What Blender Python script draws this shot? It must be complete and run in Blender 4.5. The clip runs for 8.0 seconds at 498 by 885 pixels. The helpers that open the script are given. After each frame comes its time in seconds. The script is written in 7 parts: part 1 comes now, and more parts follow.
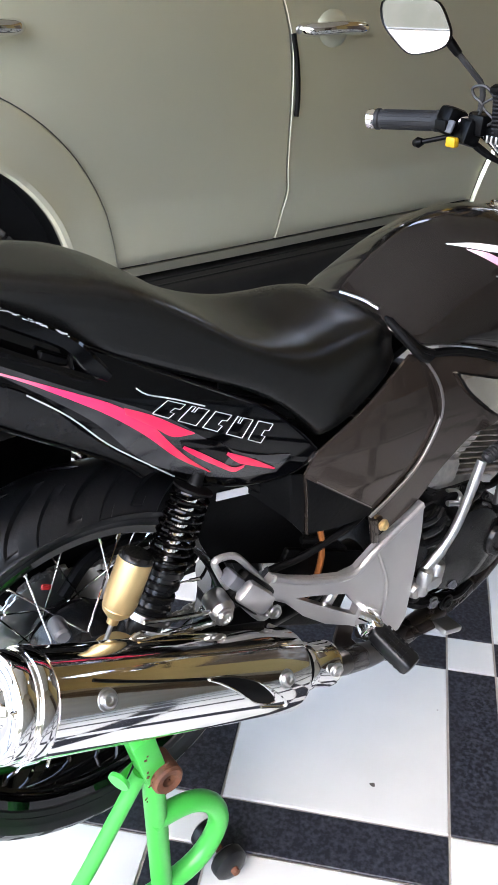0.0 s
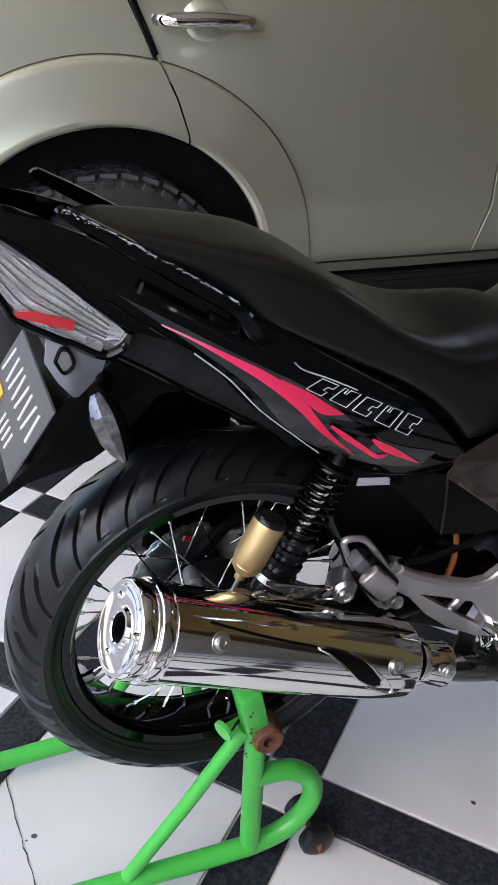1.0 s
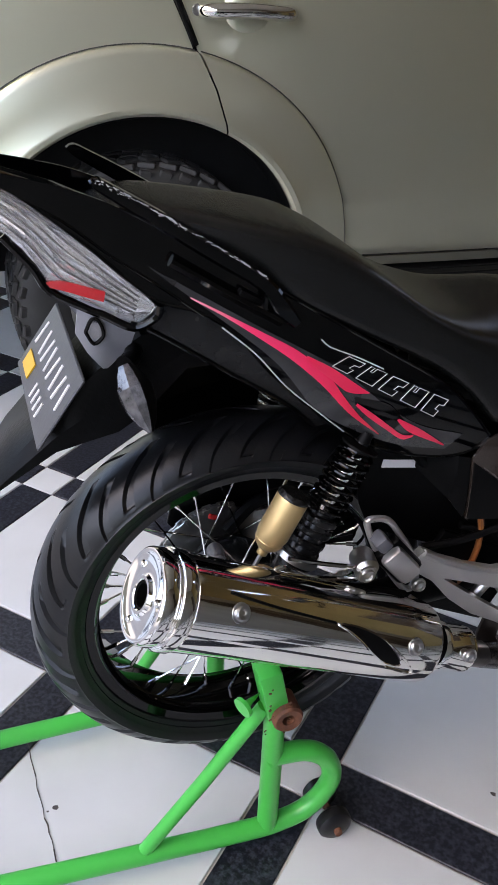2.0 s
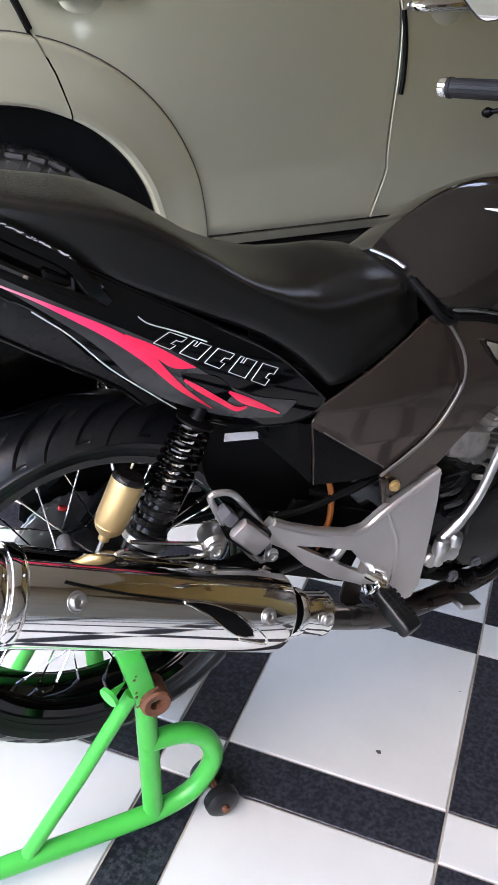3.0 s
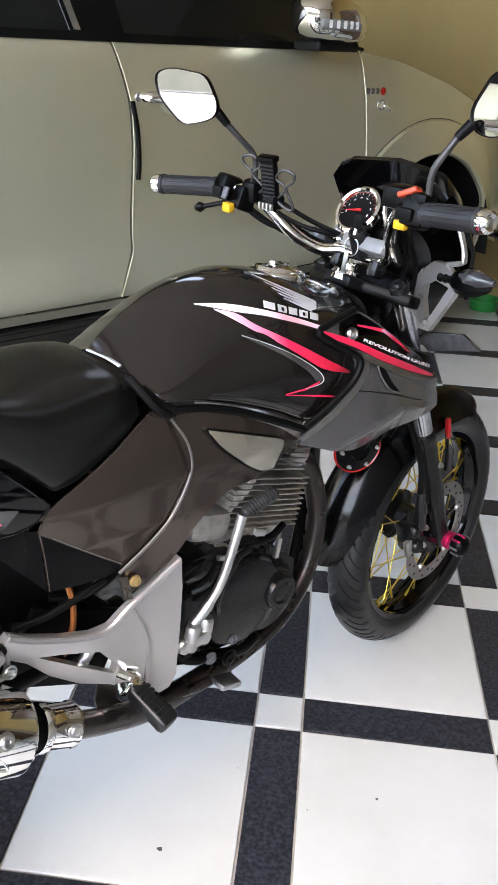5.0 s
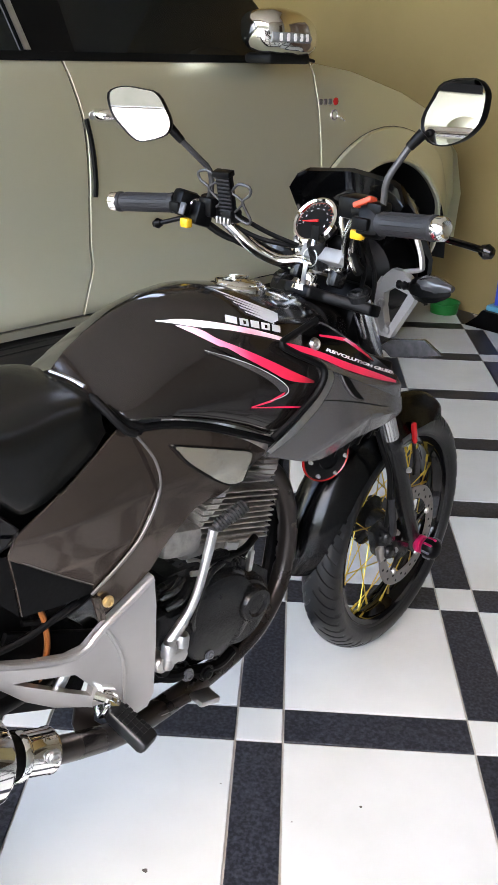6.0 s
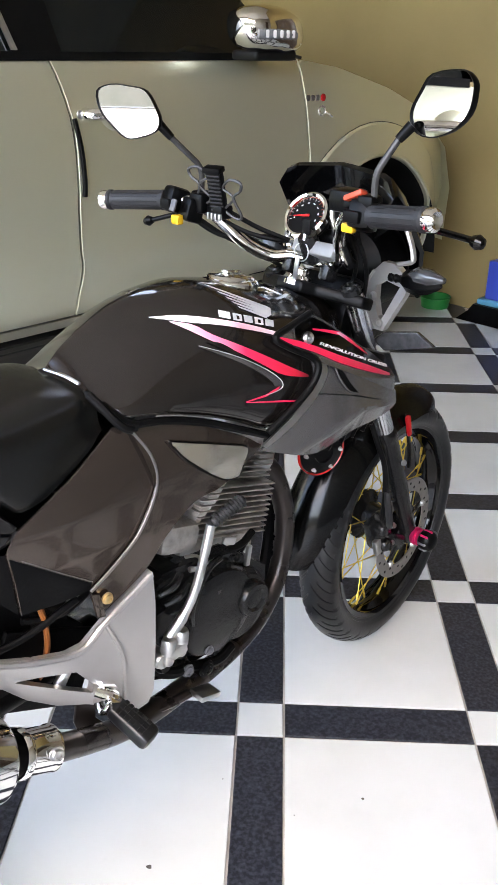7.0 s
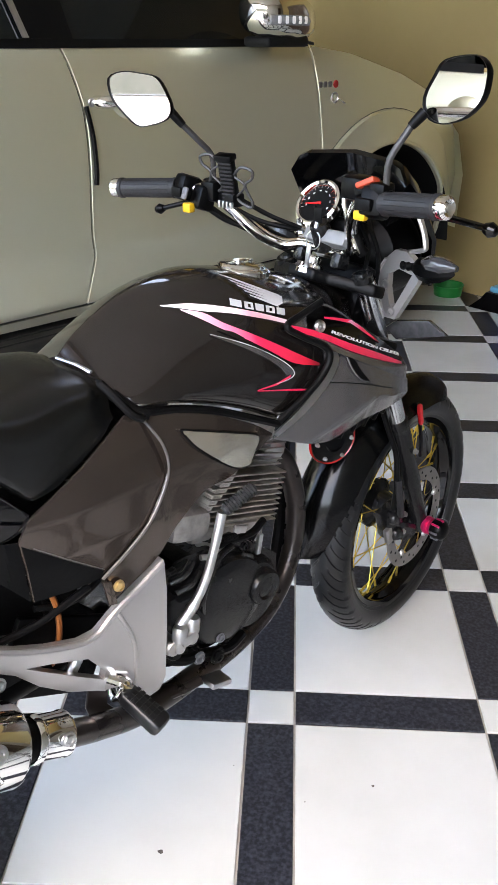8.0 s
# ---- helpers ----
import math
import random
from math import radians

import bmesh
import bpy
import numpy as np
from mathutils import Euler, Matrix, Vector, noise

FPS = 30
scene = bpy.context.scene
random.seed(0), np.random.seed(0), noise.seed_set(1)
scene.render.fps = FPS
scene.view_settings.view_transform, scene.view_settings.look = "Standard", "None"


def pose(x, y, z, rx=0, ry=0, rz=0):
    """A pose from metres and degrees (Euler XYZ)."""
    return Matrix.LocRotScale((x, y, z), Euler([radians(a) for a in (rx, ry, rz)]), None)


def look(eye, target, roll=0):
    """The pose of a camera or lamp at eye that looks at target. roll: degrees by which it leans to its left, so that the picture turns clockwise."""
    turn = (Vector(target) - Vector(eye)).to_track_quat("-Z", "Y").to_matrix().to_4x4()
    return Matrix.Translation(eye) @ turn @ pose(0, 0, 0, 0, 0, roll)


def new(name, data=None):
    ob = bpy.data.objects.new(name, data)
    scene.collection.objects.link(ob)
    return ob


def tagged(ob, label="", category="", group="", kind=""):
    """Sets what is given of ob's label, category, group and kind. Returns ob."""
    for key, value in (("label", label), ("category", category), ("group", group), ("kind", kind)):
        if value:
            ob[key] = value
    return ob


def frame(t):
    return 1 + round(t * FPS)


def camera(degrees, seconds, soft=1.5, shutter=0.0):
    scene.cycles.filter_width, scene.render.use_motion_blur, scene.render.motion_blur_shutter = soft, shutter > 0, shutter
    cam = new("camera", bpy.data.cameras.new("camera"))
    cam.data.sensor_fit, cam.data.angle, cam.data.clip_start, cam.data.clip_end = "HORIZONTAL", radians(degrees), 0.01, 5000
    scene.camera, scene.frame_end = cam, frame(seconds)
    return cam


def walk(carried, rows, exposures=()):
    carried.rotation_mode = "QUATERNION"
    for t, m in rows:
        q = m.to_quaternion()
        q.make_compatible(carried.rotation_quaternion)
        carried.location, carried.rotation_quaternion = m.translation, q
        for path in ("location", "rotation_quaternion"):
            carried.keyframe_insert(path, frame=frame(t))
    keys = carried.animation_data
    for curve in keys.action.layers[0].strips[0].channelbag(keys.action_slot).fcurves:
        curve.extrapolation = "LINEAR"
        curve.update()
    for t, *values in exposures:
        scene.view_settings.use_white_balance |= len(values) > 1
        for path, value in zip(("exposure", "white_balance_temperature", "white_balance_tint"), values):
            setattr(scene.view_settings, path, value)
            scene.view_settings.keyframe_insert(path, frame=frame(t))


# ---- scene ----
cam = camera(32.8, 8.0)
PATH = [
    (0, (-0.185, -1.371, 1.299), (-0.496, 0.335, 0.302), 1.1),
    (0.5, (-0.16, -1.393, 1.296), (-0.749, 0.233, 0.293), 3.0),
    (1, (-0.138, -1.419, 1.297), (-0.834, 0.166, 0.295), 3.6),
    (2.3, (-0.097, -1.436, 1.269), (-0.867, 0.108, 0.258), 3.7),
    (2.5, (-0.076, -1.421, 1.266), (-0.826, 0.128, 0.247), 3.3),
    (3, (-0.027, -1.389, 1.263), (-0.604, 0.232, 0.243), 1.9),
    (3.5, (-0.008, -1.377, 1.27), (-0.491, 0.276, 0.252), 2.1),
    (4, (0.024, -1.36, 1.291), (-0.308, 0.34, 0.292), 2.6),
    (4.5, (0.064, -1.345, 1.311), (-0.195, 0.408, 0.384), 2.4),
    (5, (0.063, -1.342, 1.311), (-0.082, 0.452, 0.438), 3.3),
    (5.2, (0.073, -1.336, 1.325), (-0.048, 0.463, 0.458), 3.2),
    (6.5, (0.063, -1.344, 1.311), (0.002, 0.469, 0.469), 1.1),
    (7, (0.063, -1.346, 1.311), (0.003, 0.464, 0.461), 0.8),
    (7.5, (0.063, -1.345, 1.311), (0.01, 0.461, 0.454), 0.8),
    (8, (0.064, -1.347, 1.311), (-0.023, 0.45, 0.437), 0.5),
]
EXPOSURES = [(t, stops, 7300 if t < 3.8 else 7600, 18 if 0.8 < t < 3.3 else 14) for t, stops in ((0, 3.64), (0.5, 3.36), (1.0, 2.53), (2.5, 2.46), (3.0, 3.2), (3.5, 3.45), (4.0, 3.56), (4.5, 3.7), (5.0, 3.73), (6.5, 3.88), (7.2, 3.86), (8.0, 3.76))]
walk(cam, [(t, look(eye, target, roll)) for t, eye, target, roll in PATH], EXPOSURES)

# ---- world, daylight through the open side of the garage, exposure ----
HOUSE = 46.5                      # heading of the garage, the car and the motorcycle, in degrees
world = bpy.data.worlds.new("sky")
scene.world = world
world.use_nodes = True
wn = world.node_tree.nodes
sky = wn.new("ShaderNodeTexSky")
sky.sky_type, sky.sun_disc = "NISHITA", False
sky.sun_elevation, sky.sun_rotation = radians(50), radians(200)
wn["Background"].inputs["Strength"].default_value = 0.15
world.node_tree.links.new(sky.outputs[0], wn["Background"].inputs["Color"])
house = pose(0, 0, 0, 0, 0, HOUSE)


sun_data = bpy.data.lights.new("sun", "SUN")
sun_data.energy, sun_data.angle, sun_data.color = 2.0, radians(1), (1, 0.95, 0.88)
sun = new("sun", sun_data)
sun.matrix_world = look((0, 0, 10), (1.2, -5, 0))

# ---- materials ----
def material(name, colour, rough=0.5, metal=0.0, second=None, scale=8.0, amount=0.5, bump=0.0, bump_scale=60.0,
             coat=0.0, rough_var=0.0, piece=0.0, ior=1.45, spec=0.5):
    """Principled surface with two scales of noise in colour, roughness and relief."""
    mat = bpy.data.materials.new(name)
    mat.use_nodes = True
    nt = mat.node_tree
    n, link = nt.nodes, nt.links.new
    b = n["Principled BSDF"]
    b.inputs["Base Color"].default_value = (*colour, 1)
    b.inputs["Roughness"].default_value = rough
    b.inputs["Metallic"].default_value = metal
    b.inputs["IOR"].default_value = ior
    b.inputs["Specular IOR Level"].default_value = spec
    b.inputs["Coat Weight"].default_value = coat
    b.inputs["Coat Roughness"].default_value = 0.03
    tc = n.new("ShaderNodeTexCoord")
    big = n.new("ShaderNodeTexNoise")
    big.inputs["Scale"].default_value, big.inputs["Detail"].default_value = scale, 6
    where = tc.outputs["Object"]
    if piece:
        info0, shift, add = n.new("ShaderNodeObjectInfo"), n.new("ShaderNodeVectorMath"), n.new("ShaderNodeVectorMath")
        shift.operation, add.operation = "SCALE", "ADD"
        shift.inputs[0].default_value = (37, 53, 11)
        link(info0.outputs["Random"], shift.inputs["Scale"])
        link(where, add.inputs[0])
        link(shift.outputs[0], add.inputs[1])
        where = add.outputs[0]
    link(where, big.inputs["Vector"])
    fine = n.new("ShaderNodeTexNoise")
    fine.inputs["Scale"].default_value, fine.inputs["Detail"].default_value = bump_scale, 4
    link(where, fine.inputs["Vector"])
    if second:
        mix = n.new("ShaderNodeMix")
        mix.data_type = "RGBA"
        mix.inputs["A"].default_value, mix.inputs["B"].default_value = (*colour, 1), (*second, 1)
        ramp = n.new("ShaderNodeMapRange")
        ramp.inputs["From Min"].default_value, ramp.inputs["From Max"].default_value = 0.4, 0.72
        ramp.inputs["To Max"].default_value = amount
        link(big.outputs["Fac"], ramp.inputs["Value"])
        link(ramp.outputs["Result"], mix.inputs["Factor"])
        out = mix.outputs["Result"]
        if piece:
            info = n.new("ShaderNodeObjectInfo")
            hsv = n.new("ShaderNodeHueSaturation")
            val = n.new("ShaderNodeMapRange")
            val.inputs["To Min"].default_value, val.inputs["To Max"].default_value = 1 - piece, 1 + piece
            link(info.outputs["Random"], val.inputs["Value"])
            link(val.outputs["Result"], hsv.inputs["Value"])
            link(out, hsv.inputs["Color"])
            out = hsv.outputs["Color"]
        link(out, b.inputs["Base Color"])
    if rough_var:
        rr = n.new("ShaderNodeMapRange")
        rr.inputs["To Min"].default_value, rr.inputs["To Max"].default_value = max(0.01, rough - rough_var), rough + rough_var
        link(big.outputs["Fac"], rr.inputs["Value"])
        link(rr.outputs["Result"], b.inputs["Roughness"])
    if bump:
        bp = n.new("ShaderNodeBump")
        bp.inputs["Strength"].default_value, bp.inputs["Distance"].default_value = bump, 0.002
        link(fine.outputs["Fac"], bp.inputs["Height"])
        link(bp.outputs["Normal"], b.inputs["Normal"])
    return mat


TILE_WHITE = material("white_tile", (0.545, 0.565, 0.552), 0.22, 0, (0.475, 0.494, 0.478), 5, 0.7, 0.03, 30, rough_var=0.06, piece=0.025)
TILE_BLACK = material("black_tile", (0.0075, 0.0088, 0.0125), 0.36, 0, (0.050, 0.055, 0.070), 130, 0.8, 0.2, 160, rough_var=0.1, piece=0.15, spec=0.35)
GROUT = material("grout", (0.40, 0.375, 0.33), 0.9, 0, (0.24, 0.22, 0.19), 14, 0.8, 0.3, 200)
WALL = material("cream_wall", (0.265, 0.191, 0.078), 0.6, 0, (0.22, 0.157, 0.063), 2.2, 0.6, 0.12, 60)
WALL_HOUSE = material("brown_grey_wall", (0.30, 0.265, 0.22), 0.6, 0, (0.22, 0.19, 0.155), 2.5, 0.7, 0.12, 60)
CEIL = material("ceiling_paint", (0.62, 0.61, 0.57), 0.8, 0, (0.55, 0.53, 0.49), 2, 0.5, 0.05, 60)
PAVE = material("driveway", (0.26, 0.25, 0.235), 0.85, 0, (0.19, 0.18, 0.17), 3, 0.7, 0.3, 80)
HEDGE = material("mossy_grey_wall", (0.10, 0.10, 0.085), 0.9, 0, (0.07, 0.075, 0.06), 3, 0.7, 0.3, 80)
CAR = material("champagne_car_paint", (0.71, 0.70, 0.535), 0.33, 0.8, (0.67, 0.665, 0.505), 1.5, 0.5, 0.0, 400, coat=0.5)
CAR_DARK = material("car_black_plastic", (0.003, 0.003, 0.003), 0.6, 0, (0.008, 0.008, 0.008), 12, 0.5, 0.2, 150, spec=0.25)
SEAL = material("rubber_seal", (0.002, 0.002, 0.002), 0.5, 0, (0.004, 0.004, 0.004), 20, 0.4, spec=0.12)
TINT = material("dark_tinted_glass", (0.004, 0.005, 0.005), 0.04, 0, spec=0.4)
CHROME = material("chrome", (0.86, 0.85, 0.82), 0.06, 1, (0.72, 0.7, 0.66), 6, 0.5, 0.02, 40, rough_var=0.04)
STEEL = material("brushed_steel", (0.56, 0.56, 0.55), 0.32, 1, (0.36, 0.35, 0.33), 25, 0.7, 0.15, 200, rough_var=0.1)
SILVER = material("silver_paint", (0.46, 0.447, 0.432), 0.30, 0.7, (0.37, 0.36, 0.348), 9, 0.5, 0.08, 250, rough_var=0.08)
CASTING = material("grey_engine_casting", (0.52, 0.49, 0.45), 0.36, 0.7, (0.19, 0.175, 0.155), 30, 0.9, 0.3, 180, rough_var=0.12)
ENGINE_BLACK = material("black_engine_enamel", (0.0060, 0.0060, 0.0061), 0.24, 0, (0.012, 0.012, 0.0118), 18, 0.7, 0.2, 160, rough_var=0.1, spec=0.32)
GLOSS = material("gloss_black_paint", (0.0006, 0.0006, 0.0007), 0.05, 0, (0.0015, 0.0015, 0.0015), 5, 0.6, 0.0, 90, spec=0.35)
TANK = material("black_brown_metallic", (0.0085, 0.0070, 0.0062), 0.12, 0.1, (0.0125, 0.0104, 0.0092), 4, 0.6, 0.0, 300, coat=0.3)
BROWN = material("brown_grey_metallic", (0.074, 0.057, 0.047), 0.15, 0.75, (0.088, 0.069, 0.057), 4, 0.5, 0.02, 400, coat=0.4, rough_var=0.04)
GREY = material("dark_grey_metallic", (0.185, 0.177, 0.179), 0.25, 0.75, (0.15, 0.145, 0.146), 4, 0.5, 0.03, 400, coat=0.25, rough_var=0.05)
MATT = material("matt_black_plastic", (0.0012, 0.0012, 0.0013), 0.36, 0, (0.003, 0.003, 0.003), 14, 0.6, 0.2, 160, rough_var=0.1, spec=0.12)
VINYL = material("black_vinyl", (0.0040, 0.0042, 0.0040), 0.25, 0, (0.0065, 0.0066, 0.0062), 3, 0.6, 0.18, 520, rough_var=0.05, spec=0.5)
RUBBER = material("tyre_rubber", (0.0048, 0.0051, 0.0058), 0.33, 0, (0.009, 0.0092, 0.0102), 7, 0.7, 0.15, 130, rough_var=0.08, spec=0.45)
GRIP = material("grip_rubber", (0.010, 0.010, 0.011), 0.55, 0, (0.018, 0.018, 0.019), 20, 0.6, 0.3, 220, spec=0.4)
GOLD = material("gold_anodised", (0.58, 0.42, 0.20), 0.42, 0.8, (0.5, 0.36, 0.17), 12, 0.5, 0.1, 200)
GOLD_BRIGHT = material("brass_spoke", (0.75, 0.52, 0.08), 0.3, 1, (0.55, 0.38, 0.08), 30, 0.6)
ORANGE = material("orange_plastic", (0.27, 0.085, 0.02), 0.5, 0, (0.16, 0.055, 0.02), 20, 0.6, 0.1, 100)
PINK = material("pink_red_decal", (0.80, 0.018, 0.075), 0.3, 0, (0.72, 0.02, 0.07), 8, 0.6, coat=0.5)
RED = material("red_plastic", (0.5, 0.02, 0.02), 0.25, 0, (0.4, 0.015, 0.015), 10, 0.5, coat=0.3)
WHITE = material("white_decal", (0.75, 0.72, 0.72), 0.3, 0, (0.65, 0.62, 0.62), 8, 0.5)
LIGHTGREY = material("silver_decal", (0.52, 0.52, 0.52), 0.38, 0.2, (0.48, 0.48, 0.48), 20, 0.5)
YELLOW = material("yellow_plastic", (0.55, 0.31, 0.01), 0.4, 0, (0.45, 0.25, 0.01), 30, 0.5)
GREEN = material("green_enamel", (0.035, 0.43, 0.062), 0.34, 0, (0.03, 0.33, 0.05), 9, 0.7, 0.12, 120, coat=0.15, rough_var=0.1)
RUST = material("rusty_steel", (0.16, 0.06, 0.03), 0.75, 0.2, (0.07, 0.035, 0.025), 60, 0.9, 0.5, 200)
EXHAUST = material("smoked_exhaust_pipe", (0.036, 0.030, 0.028), 0.28, 0.7, (0.055, 0.045, 0.040), 12, 0.4, 0.08, 120, rough_var=0.1)
BLUE = material("blue_print", (0.03, 0.06, 0.36), 0.4, 0, (0.04, 0.08, 0.42), 6, 0.5)
BLUE_LIGHT = material("light_blue_plastic", (0.1, 0.35, 0.5), 0.4, 0, (0.08, 0.28, 0.42), 8, 0.5)
GREEN_PLASTIC = material("green_plastic", (0.01, 0.2, 0.04), 0.35, 0, (0.01, 0.15, 0.03), 8, 0.5)
PLATE = material("number_plate_paint", (0.035, 0.036, 0.04), 0.4, 0, (0.06, 0.06, 0.063), 20, 0.6, 0.1, 150)
PINK_METAL = material("pink_anodised", (0.75, 0.03, 0.16), 0.3, 0.8, (0.6, 0.02, 0.12), 30, 0.5)
ORANGE_RED = material("orange_red_plastic", (0.46, 0.055, 0.022), 0.45, 0, (0.36, 0.04, 0.018), 30, 0.5)
MIRROR = material("mirror_silver", (0.92, 0.92, 0.92), 0.015, 1)
RED_GLASS = material("red_lens", (0.45, 0.012, 0.015), 0.12, 0, (0.35, 0.01, 0.012), 30, 0.6, 0.3, 250, coat=0.5)
GLASS_CLEAR = material("clear_lens", (0.9, 0.9, 0.9), 0.03)
GLASS_CLEAR.node_tree.nodes["Principled BSDF"].inputs["Transmission Weight"].default_value = 0.95
GLASS_SMOKE = material("smoked_lens", (0.16, 0.16, 0.165), 0.08, 0, (0.28, 0.28, 0.29), 60, 0.6, 0.4, 300, coat=0.6)
STREAK = material("grey_decal", (0.036, 0.036, 0.038), 0.2, 0, (0.008, 0.008, 0.0085), 12, 0.9, coat=0.5)
JOINT_GREY = material("grey_body_joint", (0.07, 0.068, 0.055), 0.6, 0, (0.03, 0.03, 0.025), 20, 0.5)
LAMP_SILVER = material("lamp_reflector_silver", (0.97, 0.97, 0.97), 0.09, 0.9, (0.8, 0.8, 0.82), 40, 0.6)
GREYPLASTIC = material("grey_plastic", (0.09, 0.092, 0.1), 0.38, 0, (0.07, 0.072, 0.08), 20, 0.5, 0.1, 150)
SATIN = material("satin_black_paint", (0.0025, 0.0025, 0.0028), 0.17, 0, (0.002, 0.002, 0.002), 5, 0.5, spec=0.65)
POLISHED = material("polished_aluminium", (0.80, 0.74, 0.61), 0.13, 0.9, (0.68, 0.64, 0.55), 14, 0.5, 0.05, 120)
DISC = material("worn_disc_steel", (0.30, 0.28, 0.265), 0.4, 0.8, (0.2, 0.185, 0.17), 25, 0.7, 0.1, 150)
SMOKE_DARK = material("dark_smoked_lens", (0.03, 0.031, 0.033), 0.12, 0, (0.06, 0.06, 0.063), 60, 0.6, 0.2, 300, coat=0.5)


def fade(name, stops, rough=0.25):
    """A printed decal whose colour runs along its length."""
    mat = material(name, stops[0][1], rough, coat=0.4)
    n, link = mat.node_tree.nodes, mat.node_tree.links.new
    tc, sep, ramp = n.new("ShaderNodeTexCoord"), n.new("ShaderNodeSeparateXYZ"), n.new("ShaderNodeValToRGB")
    while len(ramp.color_ramp.elements) < len(stops):
        ramp.color_ramp.elements.new(0.5)
    for e, (at, c) in zip(ramp.color_ramp.elements, stops):
        e.position, e.color = at, (*c, 1)
    link(tc.outputs["Generated"], sep.inputs[0])
    link(sep.outputs["X"], ramp.inputs["Fac"])
    link(ramp.outputs["Color"], n["Principled BSDF"].inputs["Base Color"])
    return mat


FLASH_WHITE = fade("white_to_pink_print", [(0.0, (0.8, 0.78, 0.78)), (0.35, (0.8, 0.7, 0.72)), (0.6, (0.8, 0.35, 0.42)), (1.0, (0.8, 0.6, 0.62))])
FLASH_PINK = fade("pink_to_red_print", [(0.0, (0.8, 0.55, 0.6)), (0.22, (0.8, 0.2, 0.32)), (0.4, (0.8, 0.03, 0.1)), (0.85, (0.72, 0.02, 0.05)), (1.0, (0.15, 0.01, 0.015))])
STREAK_PINK = fade("pink_streak_print", [(0.0, (0.85, 0.3, 0.38)), (0.25, (0.85, 0.04, 0.14)), (0.75, (0.8, 0.02, 0.075)), (1.0, (0.5, 0.02, 0.04))])
SIGNAL_LENS = material("clear_signal_lens", (0.075, 0.075, 0.08), 0.14, 0.6, (0.19, 0.19, 0.195), 90, 0.8, 0.3, 260, coat=0.6)
TRIM = material("satin_grey_trim", (0.15, 0.138, 0.13), 0.4, 0.6, (0.11, 0.1, 0.095), 12, 0.5)
FORK_CHROME = material("hard_chrome", (0.62, 0.63, 0.65), 0.2, 1, (0.5, 0.51, 0.53), 8, 0.5)
DASH = material("grey_dash_plastic", (0.17, 0.17, 0.168), 0.42, 0.1, (0.13, 0.13, 0.13), 30, 0.6, 0.1, 160)
TRIM_DARK = material("worn_dark_grey_paint", (0.030, 0.029, 0.029), 0.4, 0.2, (0.045, 0.043, 0.042), 30, 0.6, 0.1, 150)
CHIP = material("chipped_glaze", (0.05, 0.045, 0.04), 0.9, 0, (0.12, 0.1, 0.09), 80, 0.8)
GREYPANEL = material("grey_panel_plastic", (0.22, 0.22, 0.24), 0.3, 0, (0.17, 0.17, 0.185), 20, 0.5, 0.1, 150, coat=0.2)
CAR_TYRE = material("dusty_car_tyre", (0.022, 0.022, 0.021), 0.6, 0, (0.04, 0.039, 0.036), 9, 0.7, 0.2, 130)
rnd0 = random.Random(7)

# ---- mesh tools ----
def finish(name, bm, mat, sharp=35):
    bmesh.ops.recalc_face_normals(bm, faces=bm.faces)
    me = bpy.data.meshes.new(name)
    bm.to_mesh(me)
    bm.free()
    me.materials.append(mat)
    for p in me.polygons:
        p.use_smooth = True
    me.set_sharp_from_angle(angle=radians(sharp))
    return me


TWO_SIDED = []


def part(name, bm, mat, parent=None, label="", at=None, sharp=35):
    """One mesh object under a thing or a part."""
    both = any(b is bm for b in TWO_SIDED)
    ob = new(name, finish(name, bm, mat, sharp))
    if parent:
        ob.parent = parent
    if both:
        me = ob.data.copy()
        for v in me.vertices:
            v.co.y = -v.co.y
        me.flip_normals()
        left = new(name, me)
        left.parent = parent
        if label:
            left["label"] = label
        TWO_SIDED.clear()
    if at is not None:
        ob.matrix_local = at
    if label:
        ob["label"] = label
    return ob


def thing(name, m, label, category, group=""):
    ob = new(name)
    ob.empty_display_size = 0.1
    ob.matrix_world = m
    return tagged(ob, label, category, group)


def smooth(pts, n=8, closed=False):
    """Points on a smooth curve through pts."""
    P = [Vector(p) for p in pts]
    out = []
    count = len(P) if closed else len(P) - 1
    for i in range(count):
        if closed:
            a, b, c, d = P[i - 1], P[i], P[(i + 1) % len(P)], P[(i + 2) % len(P)]
        else:
            b, c = P[i], P[i + 1]
            a = P[i - 1] if i else b * 2 - c
            d = P[i + 2] if i + 2 < len(P) else c * 2 - b
        for k in range(n):
            t = k / n
            out.append(0.5 * (2 * b + (c - a) * t + (2 * a - 5 * b + 4 * c - d) * t * t + (3 * b - a - 3 * c + d) * t ** 3))
    if not closed:
        out.append(P[-1].copy())
    return out


def resample(pts, n):
    P = [Vector(p) for p in pts]
    run = [0.0]
    for a, b in zip(P, P[1:]):
        run.append(run[-1] + (b - a).length)
    out, j = [], 0
    for i in range(n):
        s = run[-1] * i / (n - 1)
        while j < len(P) - 2 and run[j + 1] < s:
            j += 1
        f = (s - run[j]) / max(1e-9, run[j + 1] - run[j])
        out.append(P[j].lerp(P[j + 1], min(1, max(0, f))))
    return out


def loft(bm, rings, closed=True, caps=True):
    rows = [[bm.verts.new(p) for p in r] for r in rings]
    n = len(rows[0])
    for a, b in zip(rows, rows[1:]):
        for i in range(n if closed else n - 1):
            j = (i + 1) % n
            bm.faces.new((a[i], a[j], b[j], b[i]))
    if caps and closed:
        bm.faces.new(rows[0][::-1])
        bm.faces.new(rows[-1])
    return bm


